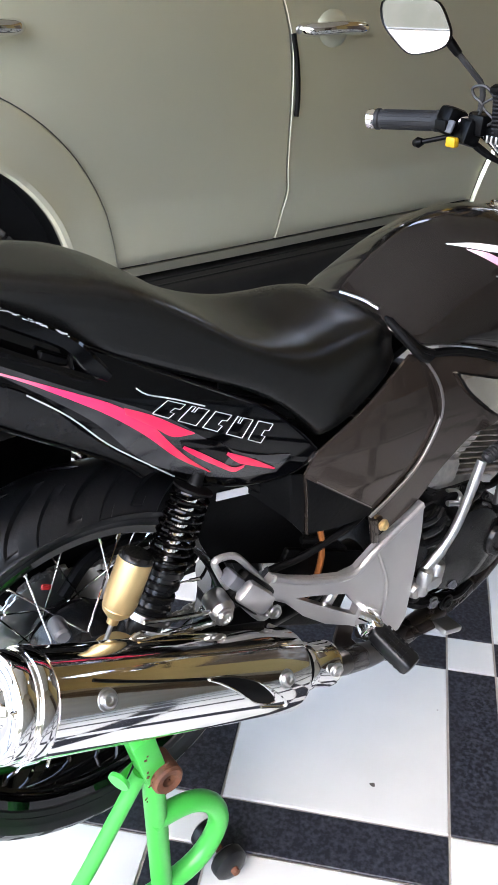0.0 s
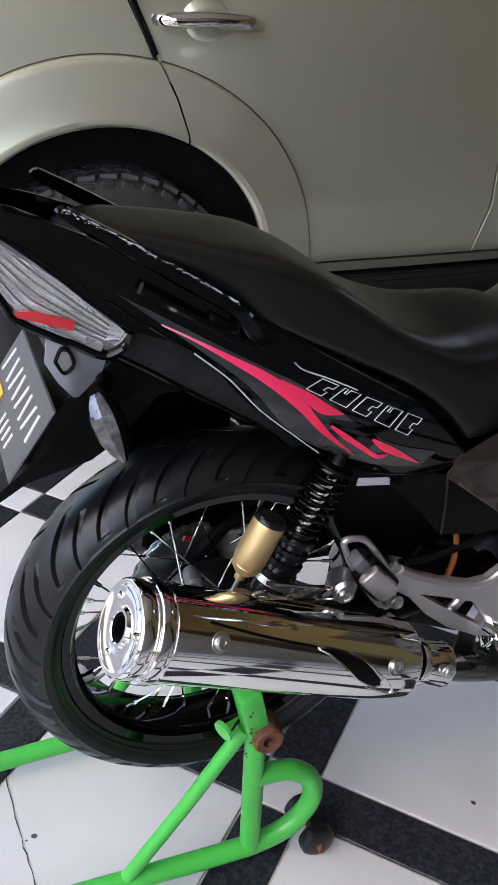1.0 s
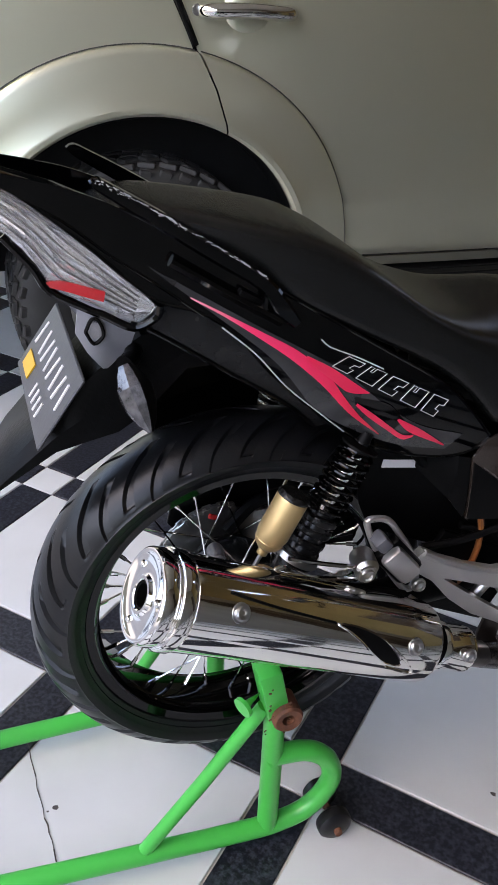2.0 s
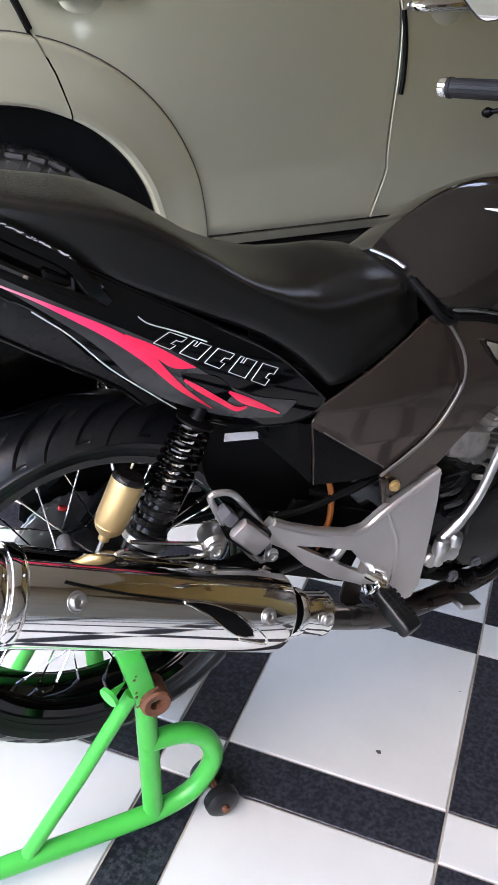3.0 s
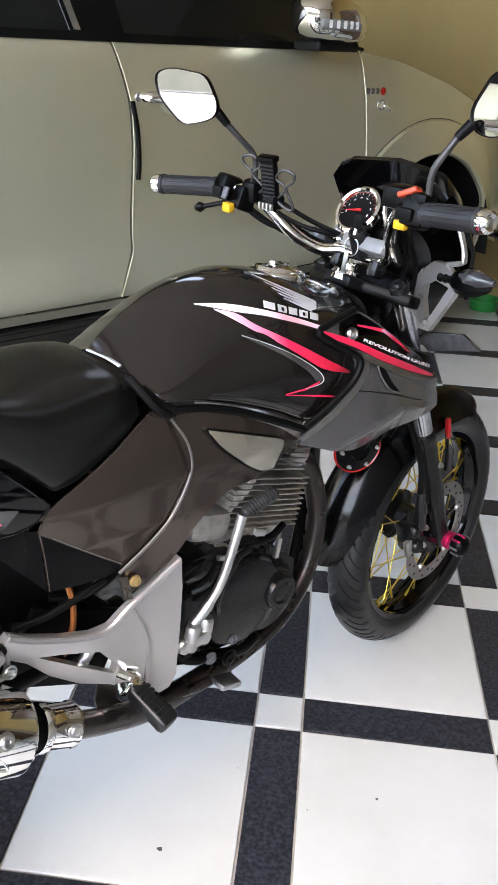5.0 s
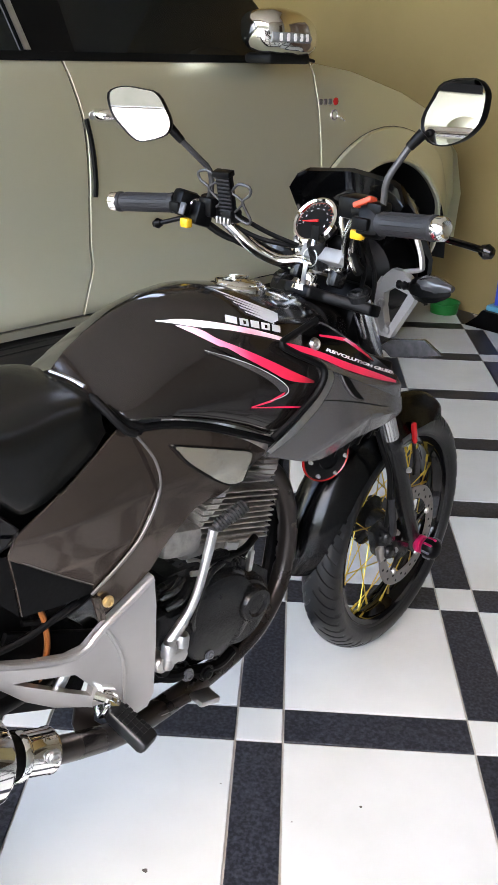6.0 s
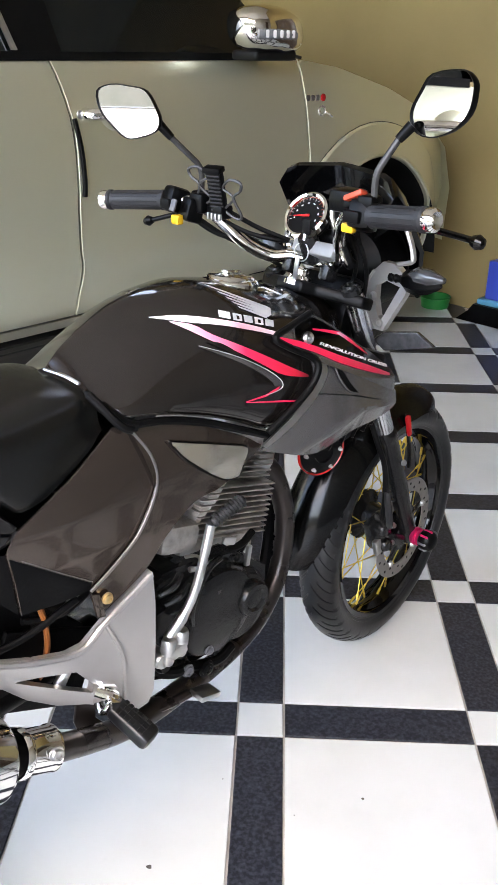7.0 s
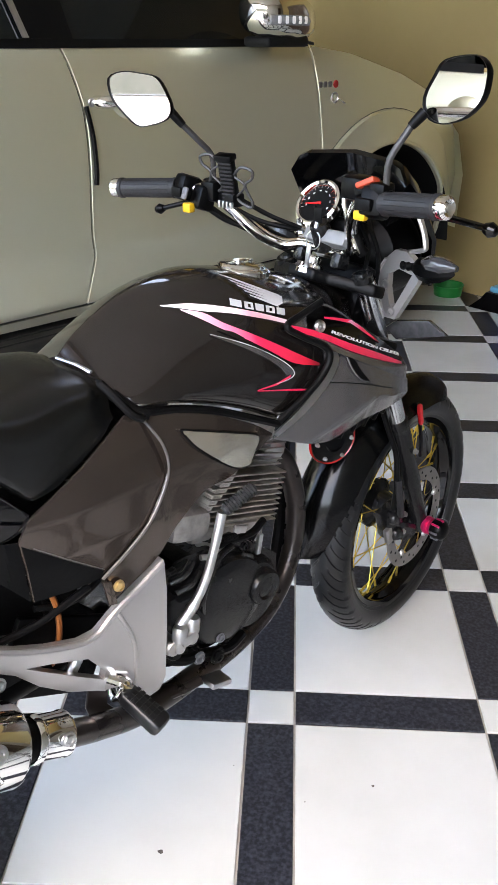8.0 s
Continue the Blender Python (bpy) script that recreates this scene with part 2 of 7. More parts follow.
def tube(bm, pts, r, n=10, caps=True, flat=1.0):
    """A round bar along pts; r may be a list."""
    P = [Vector(p) for p in pts]
    R = r if isinstance(r, (list, tuple)) else [r] * len(P)
    rings, side = [], None
    for i, p in enumerate(P):
        d = (P[min(i + 1, len(P) - 1)] - P[max(i - 1, 0)]).normalized()
        if side is None:
            side = d.cross(Vector((0, 0, 1)))
            if side.length < 0.1:
                side = d.cross(Vector((0, 1, 0)))
        side = (side - d * side.dot(d)).normalized()
        up = side.cross(d)
        rings.append([p + (side * math.cos(2 * math.pi * k / n) + up * math.sin(2 * math.pi * k / n) * flat) * R[i] for k in range(n)])
    return loft(bm, rings, True, caps)


def lathe(bm, profile, n=32, axis="y", centre=(0, 0, 0), caps=False, arc=(0, 360)):
    """Turns (radius, along) pairs round an axis; two radii of 0 close it."""
    c = Vector(centre)
    full = arc[1] - arc[0] >= 360
    rings = []
    for k in range(n if full else n + 1):
        a = radians(arc[0] + (arc[1] - arc[0]) * k / n)
        ring = []
        for r, s in profile:
            p, q = r * math.cos(a), r * math.sin(a)
            ring.append(c + Vector({"y": (p, s, q), "x": (s, p, q), "z": (p, q, s)}[axis]))
        rings.append(ring)
    if full:
        rings.append(rings[0])
    rows = [[bm.verts.new(p) for p in r] for r in (rings[:-1] if full else rings)]
    if full:
        rows.append(rows[0])
    for a, b in zip(rows, rows[1:]):
        for i in range(len(profile) - 1):
            bm.faces.new((a[i], a[i + 1], b[i + 1], b[i]))
    bmesh.ops.remove_doubles(bm, verts=bm.verts, dist=1e-6)
    return bm


def turned(profile, m, n=24):
    """A lathe about z, moved by m."""
    bm = bmesh.new()
    lathe(bm, profile, n, "z")
    bmesh.ops.transform(bm, matrix=m, verts=bm.verts)
    return bm


def along(a, b):
    """Pose whose z runs from a to b."""
    a, b = Vector(a), Vector(b)
    return Matrix.Translation(a) @ (b - a).to_track_quat("Z", "Y").to_matrix().to_4x4()


def box(bm, size, m=None, bevel=0.0, seg=2):
    g = bmesh.ops.create_cube(bm, size=1, matrix=(m or Matrix()) @ Matrix.Diagonal((*size, 1)))
    if bevel:
        edges = list({e for v in g["verts"] for e in v.link_edges})
        bmesh.ops.bevel(bm, geom=edges, offset=bevel, segments=seg, affect="EDGES", profile=0.5)
    return bm


def plate(bm, outline, thick, m=None, bevel=0.0):
    """A flat plate from an outline in its own x, y; z is its thickness."""
    face = bm.faces.new([bm.verts.new((x, y, 0)) for x, y in outline])
    g = bmesh.ops.extrude_face_region(bm, geom=[face])
    vs = [v for v in g["geom"] if isinstance(v, bmesh.types.BMVert)]
    bmesh.ops.translate(bm, vec=(0, 0, thick), verts=vs)
    allv = list({*face.verts, *vs})
    if bevel:
        edges = list({e for v in allv for e in v.link_edges})
        r = bmesh.ops.bevel(bm, geom=edges, offset=bevel, segments=2, affect="EDGES", profile=0.5)
    if m:
        bmesh.ops.transform(bm, matrix=m, verts=bm.verts)
    return bm


def skin(bm, low, high, wide, nu=24, nv=8, thick=0.004, mirror=False, lip=0.0):
    """A bent panel between two edge curves given in (along, height); wide(a, h) gives how far out it lies to the right. mirror: part() makes its twin on the left too."""
    if mirror:
        TWO_SIDED.append(bm)
    for sgn in (-1,):
        L, H = resample([(p[0], 0, p[1]) for p in low], nu), resample([(p[0], 0, p[1]) for p in high], nu)
        outer, inner = [], []
        for a, b in zip(L, H):
            ro, ri = [], []
            for k in range(nv):
                p = a.lerp(b, k / (nv - 1))
                edge = min(k, nv - 1 - k) == 0
                w = wide(p.x, p.z) - (lip if edge else 0)
                ro.append(Vector((p.x, sgn * w, p.z)))
                ri.append(Vector((p.x, sgn * (w - thick), p.z)))
            outer.append(ro)
            inner.append(ri)
        vo = [[bm.verts.new(p) for p in r] for r in outer]
        vi = [[bm.verts.new(p) for p in r] for r in inner]
        for i in range(nu - 1):
            for k in range(nv - 1):
                bm.faces.new((vo[i][k], vo[i + 1][k], vo[i + 1][k + 1], vo[i][k + 1]))
                bm.faces.new((vi[i][k], vi[i][k + 1], vi[i + 1][k + 1], vi[i + 1][k]))
        for i in range(nu - 1):
            bm.faces.new((vo[i][0], vi[i][0], vi[i + 1][0], vo[i + 1][0]))
            bm.faces.new((vo[i][-1], vo[i + 1][-1], vi[i + 1][-1], vi[i][-1]))
        for k in range(nv - 1):
            bm.faces.new((vo[0][k], vo[0][k + 1], vi[0][k + 1], vi[0][k]))
            bm.faces.new((vo[-1][k], vi[-1][k], vi[-1][k + 1], vo[-1][k + 1]))
    bmesh.ops.remove_doubles(bm, verts=bm.verts, dist=1e-5)
    return bm


def curve2(pts, n=8):
    return [(p.x, p.z) for p in smooth([(a, 0, b) for a, b in pts], n)]


def cubic(x, xs, ys):
    """A smooth curve through the given values."""
    if x <= xs[0]:
        return ys[0]
    if x >= xs[-1]:
        return ys[-1]
    n = len(xs)
    i = max(k for k in range(n - 1) if xs[k] <= x)

    def slope(k):
        if k in (0, n - 1):
            return (ys[1] - ys[0]) / (xs[1] - xs[0]) if k == 0 else (ys[-1] - ys[-2]) / (xs[-1] - xs[-2])
        a, b = (ys[k] - ys[k - 1]) / (xs[k] - xs[k - 1]), (ys[k + 1] - ys[k]) / (xs[k + 1] - xs[k])
        return 0.0 if a * b <= 0 else 2 * a * b / (a + b)
    h = xs[i + 1] - xs[i]
    t = (x - xs[i]) / h
    return (2 * t ** 3 - 3 * t * t + 1) * ys[i] + (t ** 3 - 2 * t * t + t) * h * slope(i) + (3 * t * t - 2 * t ** 3) * ys[i + 1] + (t ** 3 - t * t) * h * slope(i + 1)


def interp(x, xs, ys):
    return float(np.interp(x, xs, ys))

# ---- garage: walls, ceiling, driveway (the floor's tiles come last) ----
def slab(name, x0, x1, y0, y1, z0, z1, mat, label, category):
    bm = bmesh.new()
    box(bm, (x1 - x0, y1 - y0, z1 - z0), pose((x0 + x1) / 2, (y0 + y1) / 2, (z0 + z1) / 2))
    ob = part(name, bm, mat)
    ob.matrix_world = house
    return tagged(ob, label, category, kind="structure")


WALL_X, LEFT_Y, RIGHT_Y, OPEN_X, ROOF_Z = 3.16, 4.0, -2.5, -1.9, 3.5
slab("wall_front", WALL_X, WALL_X + 0.15, RIGHT_Y - 0.15, LEFT_Y + 0.15, 0, ROOF_Z, WALL, "cream painted plaster wall before the car's nose", "wall")
slab("wall_left", OPEN_X, WALL_X, LEFT_Y, LEFT_Y + 0.15, 0, ROOF_Z, WALL, "cream painted plaster wall beyond the car", "wall")
slab("wall_right", OPEN_X, WALL_X, RIGHT_Y - 0.15, RIGHT_Y, 0, ROOF_Z, WALL_HOUSE, "dark brown-grey wall of the house", "wall")
# Ceiling and street wall are unseen; the roof height sets how much sky enters.
slab("ceiling", OPEN_X - 0.4, WALL_X + 0.15, RIGHT_Y - 0.15, LEFT_Y + 0.15, ROOF_Z, ROOF_Z + 0.12, CEIL, "unseen flat white garage ceiling, set high to admit daylight", "ceiling")
slab("driveway", -40, OPEN_X - 0.2, -40, 40, -0.14, -0.03, PAVE, "pale concrete driveway outside the garage", "ground")
slab("street_wall", -11.0, -10.8, -40, 40, 0, 2.6, HEDGE, "unseen grey wall added across the lane", "wall")
WOOD = material("dark_varnished_wood", (0.045, 0.024, 0.014), 0.35, 0, (0.07, 0.038, 0.022), 6, 0.7, 0.15, 90, coat=0.2)


def house_door(name, m, wide, high, leaves, label):
    """A framed door of panelled leaves; its own x runs along the wall, y out of it."""
    root = thing(name, house @ m, label, "door")
    root["kind"] = "structure"
    for x, z, sx, sz in ((-wide / 2 - 0.04, high / 2, 0.08, high), (wide / 2 + 0.04, high / 2, 0.08, high), (0, high + 0.04, wide + 0.16, 0.08)):
        bm = bmesh.new()
        box(bm, (sx, 0.06, sz), pose(x, 0.03, z), 0.006, 2)
        part("door_frame", bm, WOOD, root)
    w = wide / leaves
    for k in range(leaves):
        x = -wide / 2 + w * (k + 0.5)
        bm = bmesh.new()
        box(bm, (w - 0.006, 0.035, high - 0.02), pose(x, 0.02, high / 2), 0.004, 1)
        leaf = part("door_leaf", bm, WOOD, root)
        for z0, z1 in ((0.2, 0.9), (1.05, high - 0.15)):
            bm = bmesh.new()
            box(bm, (w - 0.22, 0.02, z1 - z0), pose(x, 0.042, (z0 + z1) / 2), 0.008, 2)
            part("panel", bm, WOOD, leaf)


# Unseen doors, added as dark areas for the car and tank to reflect.
house_door("door_1", pose(WALL_X - 0.001, -0.25, 0, 0, 0, 90), 1.5, 2.15, 2, "unseen dark double door added to darken the car's reflections")
house_door("door_2", pose(2.25, RIGHT_Y + 0.001, 0), 0.62, 2.1, 1, "unseen narrow dark door added for the tank's dark reflection")
# Unseen beam; its height sets how deep the daylight reaches.
slab("lintel", OPEN_X - 0.1, OPEN_X + 0.1, RIGHT_Y, LEFT_Y, 3.1, ROOF_Z, WALL, "unseen cream beam over the opening, set high to admit daylight", "beam")

# ---- the parked car ----
CAR_AT = pose(0, 0, 0, 0, 0, 47.3) @ pose(0, 1.38, 0)
car = thing("car", CAR_AT, "champagne silver sport utility car parked on the tiled floor", "car")
REAR_AXLE, FRONT_AXLE, AXLE_Z, ARCH, FLARE = -0.60, 2.195, 0.388, 0.505, 0.670


def flank(a, h):
    """How far the car's side stands out, along and by height."""
    return interp(h, (0.35, 0.44, 0.50, 0.62, 0.66, 0.9, 1.1, 1.22, 1.27, 1.75), (-0.05, -0.012, 0.0, 0.012, 0.018, 0.012, -0.008, -0.032, -0.05, -0.26)) \
        + interp(a, (-1.7, -1.2, 0.4, 1.9, 2.6, 3.0), (-0.12, -0.03, 0.0, -0.005, -0.03, -0.16))


def arch_at(x, r, deg):
    """A point of a wheel arch; the rear one draws in towards the sill at its front foot."""
    c = math.cos(radians(deg))
    pull = 0.09 * c ** 3 if x == REAR_AXLE and c > 0 else 0.0
    r = r if x == REAR_AXLE else 0.49 + (r - ARCH) * 0.86
    return x + r * c * (1 - pull), AXLE_Z + r * math.sin(radians(deg))


def arch_points(x, r, a0, a1, n=14):
    return [arch_at(x, r, a0 + (a1 - a0) * k / n) for k in range(n + 1)]


GAP = 0.004
SILL = 0.487
front_edge = curve2([(0.592, SILL), (0.608, 0.56), (0.626, 0.635), (0.622, 0.70), (0.627, 0.82), (0.634, 0.91), (0.640, 1.0), (0.638, 1.085), (0.624, 1.165), (0.603, 1.241), (0.595, 1.265)], 4)
rear_edge = curve2([(-0.572, 1.265), (-0.531, 1.178), (-0.475, 1.056), (-0.436, 0.957), (-0.391, 0.849)], 4)
a_gap = curve2([(1.83, SILL), (1.81, 0.7), (1.748, 0.871), (1.742, 0.919), (1.735, 1.025), (1.727, 1.129), (1.715, 1.228), (1.705, 1.265)], 5)
# rear door: back edge comes down to the arch, then follows the flare
back = rear_edge[::-1]
flare_low = arch_points(REAR_AXLE, ARCH, 57, 9, 10)
rear_back = [(-0.01, SILL)] + arch_points(REAR_AXLE, ARCH + 0.11, 9.6, 72, 10) + back[6:]
bm = bmesh.new()
skin(bm, [(a + GAP, h) for a, h in rear_back], [(a - GAP, h) for a, h in front_edge], flank, 44, 26, 0.01)
rear_door = part("rear_door", bm, CAR, car)
bm = bmesh.new()
skin(bm, [(a + GAP, h) for a, h in front_edge], [(a - GAP, h) for a, h in a_gap], flank, 40, 24, 0.01)
front_door = part("front_door", bm, CAR, car)
# rolled edges of the doors and the wing
for edge, owner in ((front_edge, front_door), (a_gap, front_door)):
    bm = bmesh.new()
    tube(bm, [(a + GAP + 0.0015, -flank(a, h) - 0.0002, h) for a, h in edge], 0.0024, 8)
    part("rolled_edge", bm, CAR, owner)


def flare(x, a0, a1, name="wheel_arch_flare"):
    bm = bmesh.new()
    rings = []
    for k in range(41):
        ring = []
        for r, out in ((ARCH, 0.008), (ARCH, 0.026), (ARCH + 0.008, 0.035), (ARCH + 0.022, 0.037), (ARCH + 0.026, 0.035), (ARCH + 0.09, 0.029), (FLARE - 0.02, 0.022), (FLARE - 0.007, 0.019), (FLARE - 0.002, 0.013), (FLARE, 0.0), (FLARE, -0.03)):
            f = (r - ARCH) / (FLARE - ARCH)
            b0, b1 = (v if isinstance(v, (int, float)) else v[0] + (v[1] - v[0]) * f for v in (a0, a1))
            p, q = arch_at(x, r, b0 + (b1 - b0) * k / 40)
            ring.append((p, -(flank(p, q) + out), q))
        rings.append(ring)
    loft(bm, rings, False)
    return part(name, bm, CAR, car)


flare(REAR_AXLE, 8, (65.4, 78.4))
flare(REAR_AXLE, (66.0, 79.0), 172)
flare(FRONT_AXLE, 2, 172)
# dark joint where the flares meet the doors and wings
for x, a0, a1 in ((REAR_AXLE, 6, 78.0), (REAR_AXLE, 79.4, 172), (FRONT_AXLE, 2, 172)):
    bm = bmesh.new()
    tube(bm, [(p, -(flank(p, q) + 0.0025), q) for p, q in arch_points(x, FLARE + 0.002, a0, a1, 24)], 0.0018, 6, True, 1.0)
    part("flare_joint", bm, JOINT_GREY, car)
# rear quarter and front wing round the flares
bm = bmesh.new()
skin(bm, [(-1.65, 0.5)] + arch_points(REAR_AXLE, FLARE - 0.03, 170, 74, 16), [(-1.65, 1.265), (-1.2, 1.265), (-0.7, 1.265)] + [(a - 2 * GAP, h) for a, h in rear_edge[:-6]], flank, 40, 14, 0.01)
part("rear_quarter", bm, CAR, car)
bm = bmesh.new()
skin(bm, arch_points(FRONT_AXLE, FLARE - 0.03, 166, 4, 24) + [(2.96, 0.42)],
     [(a + 2 * GAP, h) for a, h in a_gap[3:]] + [(1.95, 1.235), (2.3, 1.15), (2.65, 1.02), (2.86, 0.86), (2.92, 0.7), (2.90, 0.5), (2.96, 0.40)], flank, 60, 14, 0.01)
part("front_wing", bm, CAR, car)
# rocker below the doors, and the black step beneath
bm = bmesh.new()
skin(bm, [(-0.02, 0.45), (1.86, 0.45)], [(-0.02, SILL - 0.008), (1.86, SILL - 0.008)], flank, 20, 6, 0.01)
part("rocker_panel", bm, CAR, car)
bm = bmesh.new()
box(bm, (1.95, 0.24, 0.10), pose(0.93, 0.0, 0.385), 0.03, 3)
part("side_step", bm, CAR_DARK, car, "black ribbed plastic side step")
bm = bmesh.new()
for k in range(2):
    box(bm, (1.8, 0.012, 0.006), pose(0.93, -0.06 + 0.05 * k, 0.436), 0.002, 1)
part("step_rib", bm, CAR_DARK, car)
# hidden body behind the panels, roof, bonnet
bm = bmesh.new()
box(bm, (3.2, 1.56, 0.66), pose(0.10, 0.95, 0.83), 0.08, 3)
part("body_shell", bm, CAR_DARK, car)
bm = bmesh.new()
rings = []
for x, y0, y1, z in ((-1.60, 0.22, 1.60, 1.66), (-1.2, 0.23, 1.6, 1.76), (0.2, 0.24, 1.59, 1.79), (1.05, 0.27, 1.56, 1.74), (1.38, 0.3, 1.52, 1.66)):
    rings.append([(x, y0, z - 0.07), (x, y0 + 0.05, z - 0.02), (x, 0.9, z), (x, y1 - 0.05, z - 0.02), (x, y1, z - 0.07)])
loft(bm, rings, False)
part("roof", bm, CAR, car)
bm = bmesh.new()
rings = []
for x, z in ((1.65, 1.24), (2.2, 1.17), (2.62, 1.05), (2.84, 0.88), (2.92, 0.68), (2.90, 0.42)):
    rings.append([(x, 0.07, z - 0.01), (x, 0.3, z + 0.02), (x, 0.9, z + 0.04), (x, 1.5, z + 0.02), (x, 1.73, z - 0.01)])
loft(bm, rings, False)
bmesh.ops.solidify(bm, geom=bm.faces[:], thickness=0.004)
part("bonnet", bm, CAR, car)


# windows, with rubber seal and pillars
def pane(name, low, high, mat, out=0.0, thick=0.006):
    bm = bmesh.new()
    skin(bm, low, high, lambda a, h: flank(a, h) + out, 12, 10, thick)
    return part(name, bm, mat, car)


pane("rear_window", [(-0.36, 1.285), (0.50, 1.285)], [(-0.25, 1.68), (0.42, 1.70)], TINT, -0.02)
pane("front_window", [(0.66, 1.285), (1.66, 1.280)], [(0.63, 1.70), (1.34, 1.66)], TINT, -0.02)
pane("centre_pillar", [(0.50, 1.27), (0.66, 1.27)], [(0.42, 1.72), (0.63, 1.72)], SEAL, -0.012)
pane("rear_side_window", [(-1.5, 1.285), (-0.46, 1.285)], [(-1.35, 1.66), (-0.36, 1.68)], TINT, -0.02)
pane("window_seal", [(-0.38, 1.262), (1.70, 1.262)], [(-0.38, 1.288), (1.70, 1.286)], SEAL, 0.004)
pane("window_trim", [(0.485, 1.29), (0.505, 1.29)], [(0.405, 1.72), (0.425, 1.72)], STEEL, -0.004)


# door handles with their dished recesses
def handle(x, z, name="door_handle"):
    bm = bmesh.new()
    out = flank(x, z)
    pts = smooth([(x - 0.115, -out + 0.01, z), (x - 0.10, -out - 0.028, z), (x, -out - 0.042, z + 0.004), (x + 0.10, -out - 0.028, z), (x + 0.115, -out + 0.01, z)], 6)
    tube(bm, pts, 0.023, 12, True, 0.85)
    h = part(name, bm, CHROME, car, "chrome pull handle")
    bm = bmesh.new()
    lathe(bm, [(0.0, 0.014), (0.03, 0.012), (0.05, 0.004), (0.058, -0.006)], 24, "y")
    bmesh.ops.transform(bm, matrix=pose(x, -out - 0.003, z - 0.004) @ Matrix.Diagonal((1.15, -1, 1, 1)), verts=bm.verts)
    part("handle_recess", bm, CAR, h)
    bm = bmesh.new()
    lathe(bm, [(0, -0.004), (0.012, -0.004), (0.014, 0)], 16, "y", (x - 0.135, -out - 0.002, z))
    part("lock", bm, STEEL, h)
    return h


handle(-0.335, 1.14)
handle(0.806, 1.110)


# black edge guards stuck on the door edges
def edge_guard(pts):
    bm = bmesh.new()
    P = [(a, -flank(a, h) - 0.006, h) for a, h in curve2(pts, 6)]
    tube(bm, P, 0.013, 8, True, 0.6)
    part("edge_guard", bm, SEAL, car, "black rubber door edge guard")


edge_guard([(0.644, 1.100), (0.656, 1.015), (0.656, 0.93), (0.650, 0.868)])
edge_guard([(-0.562, 1.262), (-0.527, 1.178), (-0.475, 1.058)])

# door mirror folded against the window: chrome shell with its lamp strip outwards
bm = bmesh.new()
rings = []
for s, r in ((0.0, 0.80), (0.02, 0.93), (0.07, 1.0), (0.115, 0.95), (0.145, 0.78), (0.158, 0.5), (0.162, 0.2)):
    ring = []
    for j in range(28):
        a = 2 * math.pi * j / 28
        cx, cz = math.cos(a), math.sin(a)
        q = (abs(cx) ** 2.8 + abs(cz) ** 2.8) ** (-1 / 2.8)
        ring.append((1.395 + 0.145 * cx * q * r - 0.012 * cz * r, -0.012 - s, 1.364 + 0.074 * cz * q * r - 0.018 * max(0, cx) * r))
    rings.append(ring)
loft(bm, rings)
mirror = part("door_mirror", bm, CHROME, car, "folded chrome door mirror shell")
bm = bmesh.new()
tube(bm, smooth([(1.285, -0.150, 1.347), (1.34, -0.164, 1.347), (1.40, -0.168, 1.346), (1.455, -0.160, 1.343)], 6), 0.019, 12, True, 0.9)
lamp = part("mirror_lamp", bm, GLASS_SMOKE, mirror, "clear repeater lamp strip")
for k in range(5):
    bm = bmesh.new()
    box(bm, (0.014, 0.004, 0.024), pose(1.305 + 0.031 * k, -0.1865 + 0.0012 * abs(k - 2.4) ** 2, 1.347), 0.003, 1)
    part("lamp_cell", bm, WHITE, lamp)
bm = bmesh.new()
box(bm, (0.21, 0.13, 0.034), pose(1.43, -0.045, 1.280), 0.014, 3)
part("mirror_foot", bm, CAR_DARK, mirror)
bar_bm = bmesh.new()
tube(bar_bm, smooth([(1.54, -0.03, 1.285), (1.60, -0.02, 1.280), (1.66, -0.012, 1.272)], 5), 0.006, 8)
part("mirror_gasket", bar_bm, CAR_DARK, mirror)

# badges on the wing as plain bars
bm = bmesh.new()
for k in range(3):
    box(bm, (0.022, 0.006, 0.022), pose(1.745 + 0.028 * k, -flank(1.8, 1.127) - 0.002, 1.127), 0.003, 1)
part("badge_bars", bm, TRIM, car)
bm = bmesh.new()
lathe(bm, [(0, -0.005), (0.011, -0.005), (0.014, -0.003), (0.015, 0)], 20, "y", (1.836, -flank(1.83, 1.127) - 0.001, 1.127))
part("badge_red", bm, RED_GLASS, car)
bm = bmesh.new()
lathe(bm, [(0.013, 0), (0.014, -0.004), (0.021, -0.004), (0.022, 0)], 20, "y", (1.822, -flank(1.82, 1.078) - 0.001, 1.078))
part("badge_ring", bm, LAMP_SILVER, car)
bm = bmesh.new()
tube(bm, [(1.84, -flank(1.84, 1.07) - 0.003, 1.074), (1.862, -flank(1.86, 1.07) - 0.003, 1.068), (1.885, -flank(1.88, 1.05) - 0.003, 1.054)], 0.004, 6)
part("badge_tail", bm, LAMP_SILVER, car)


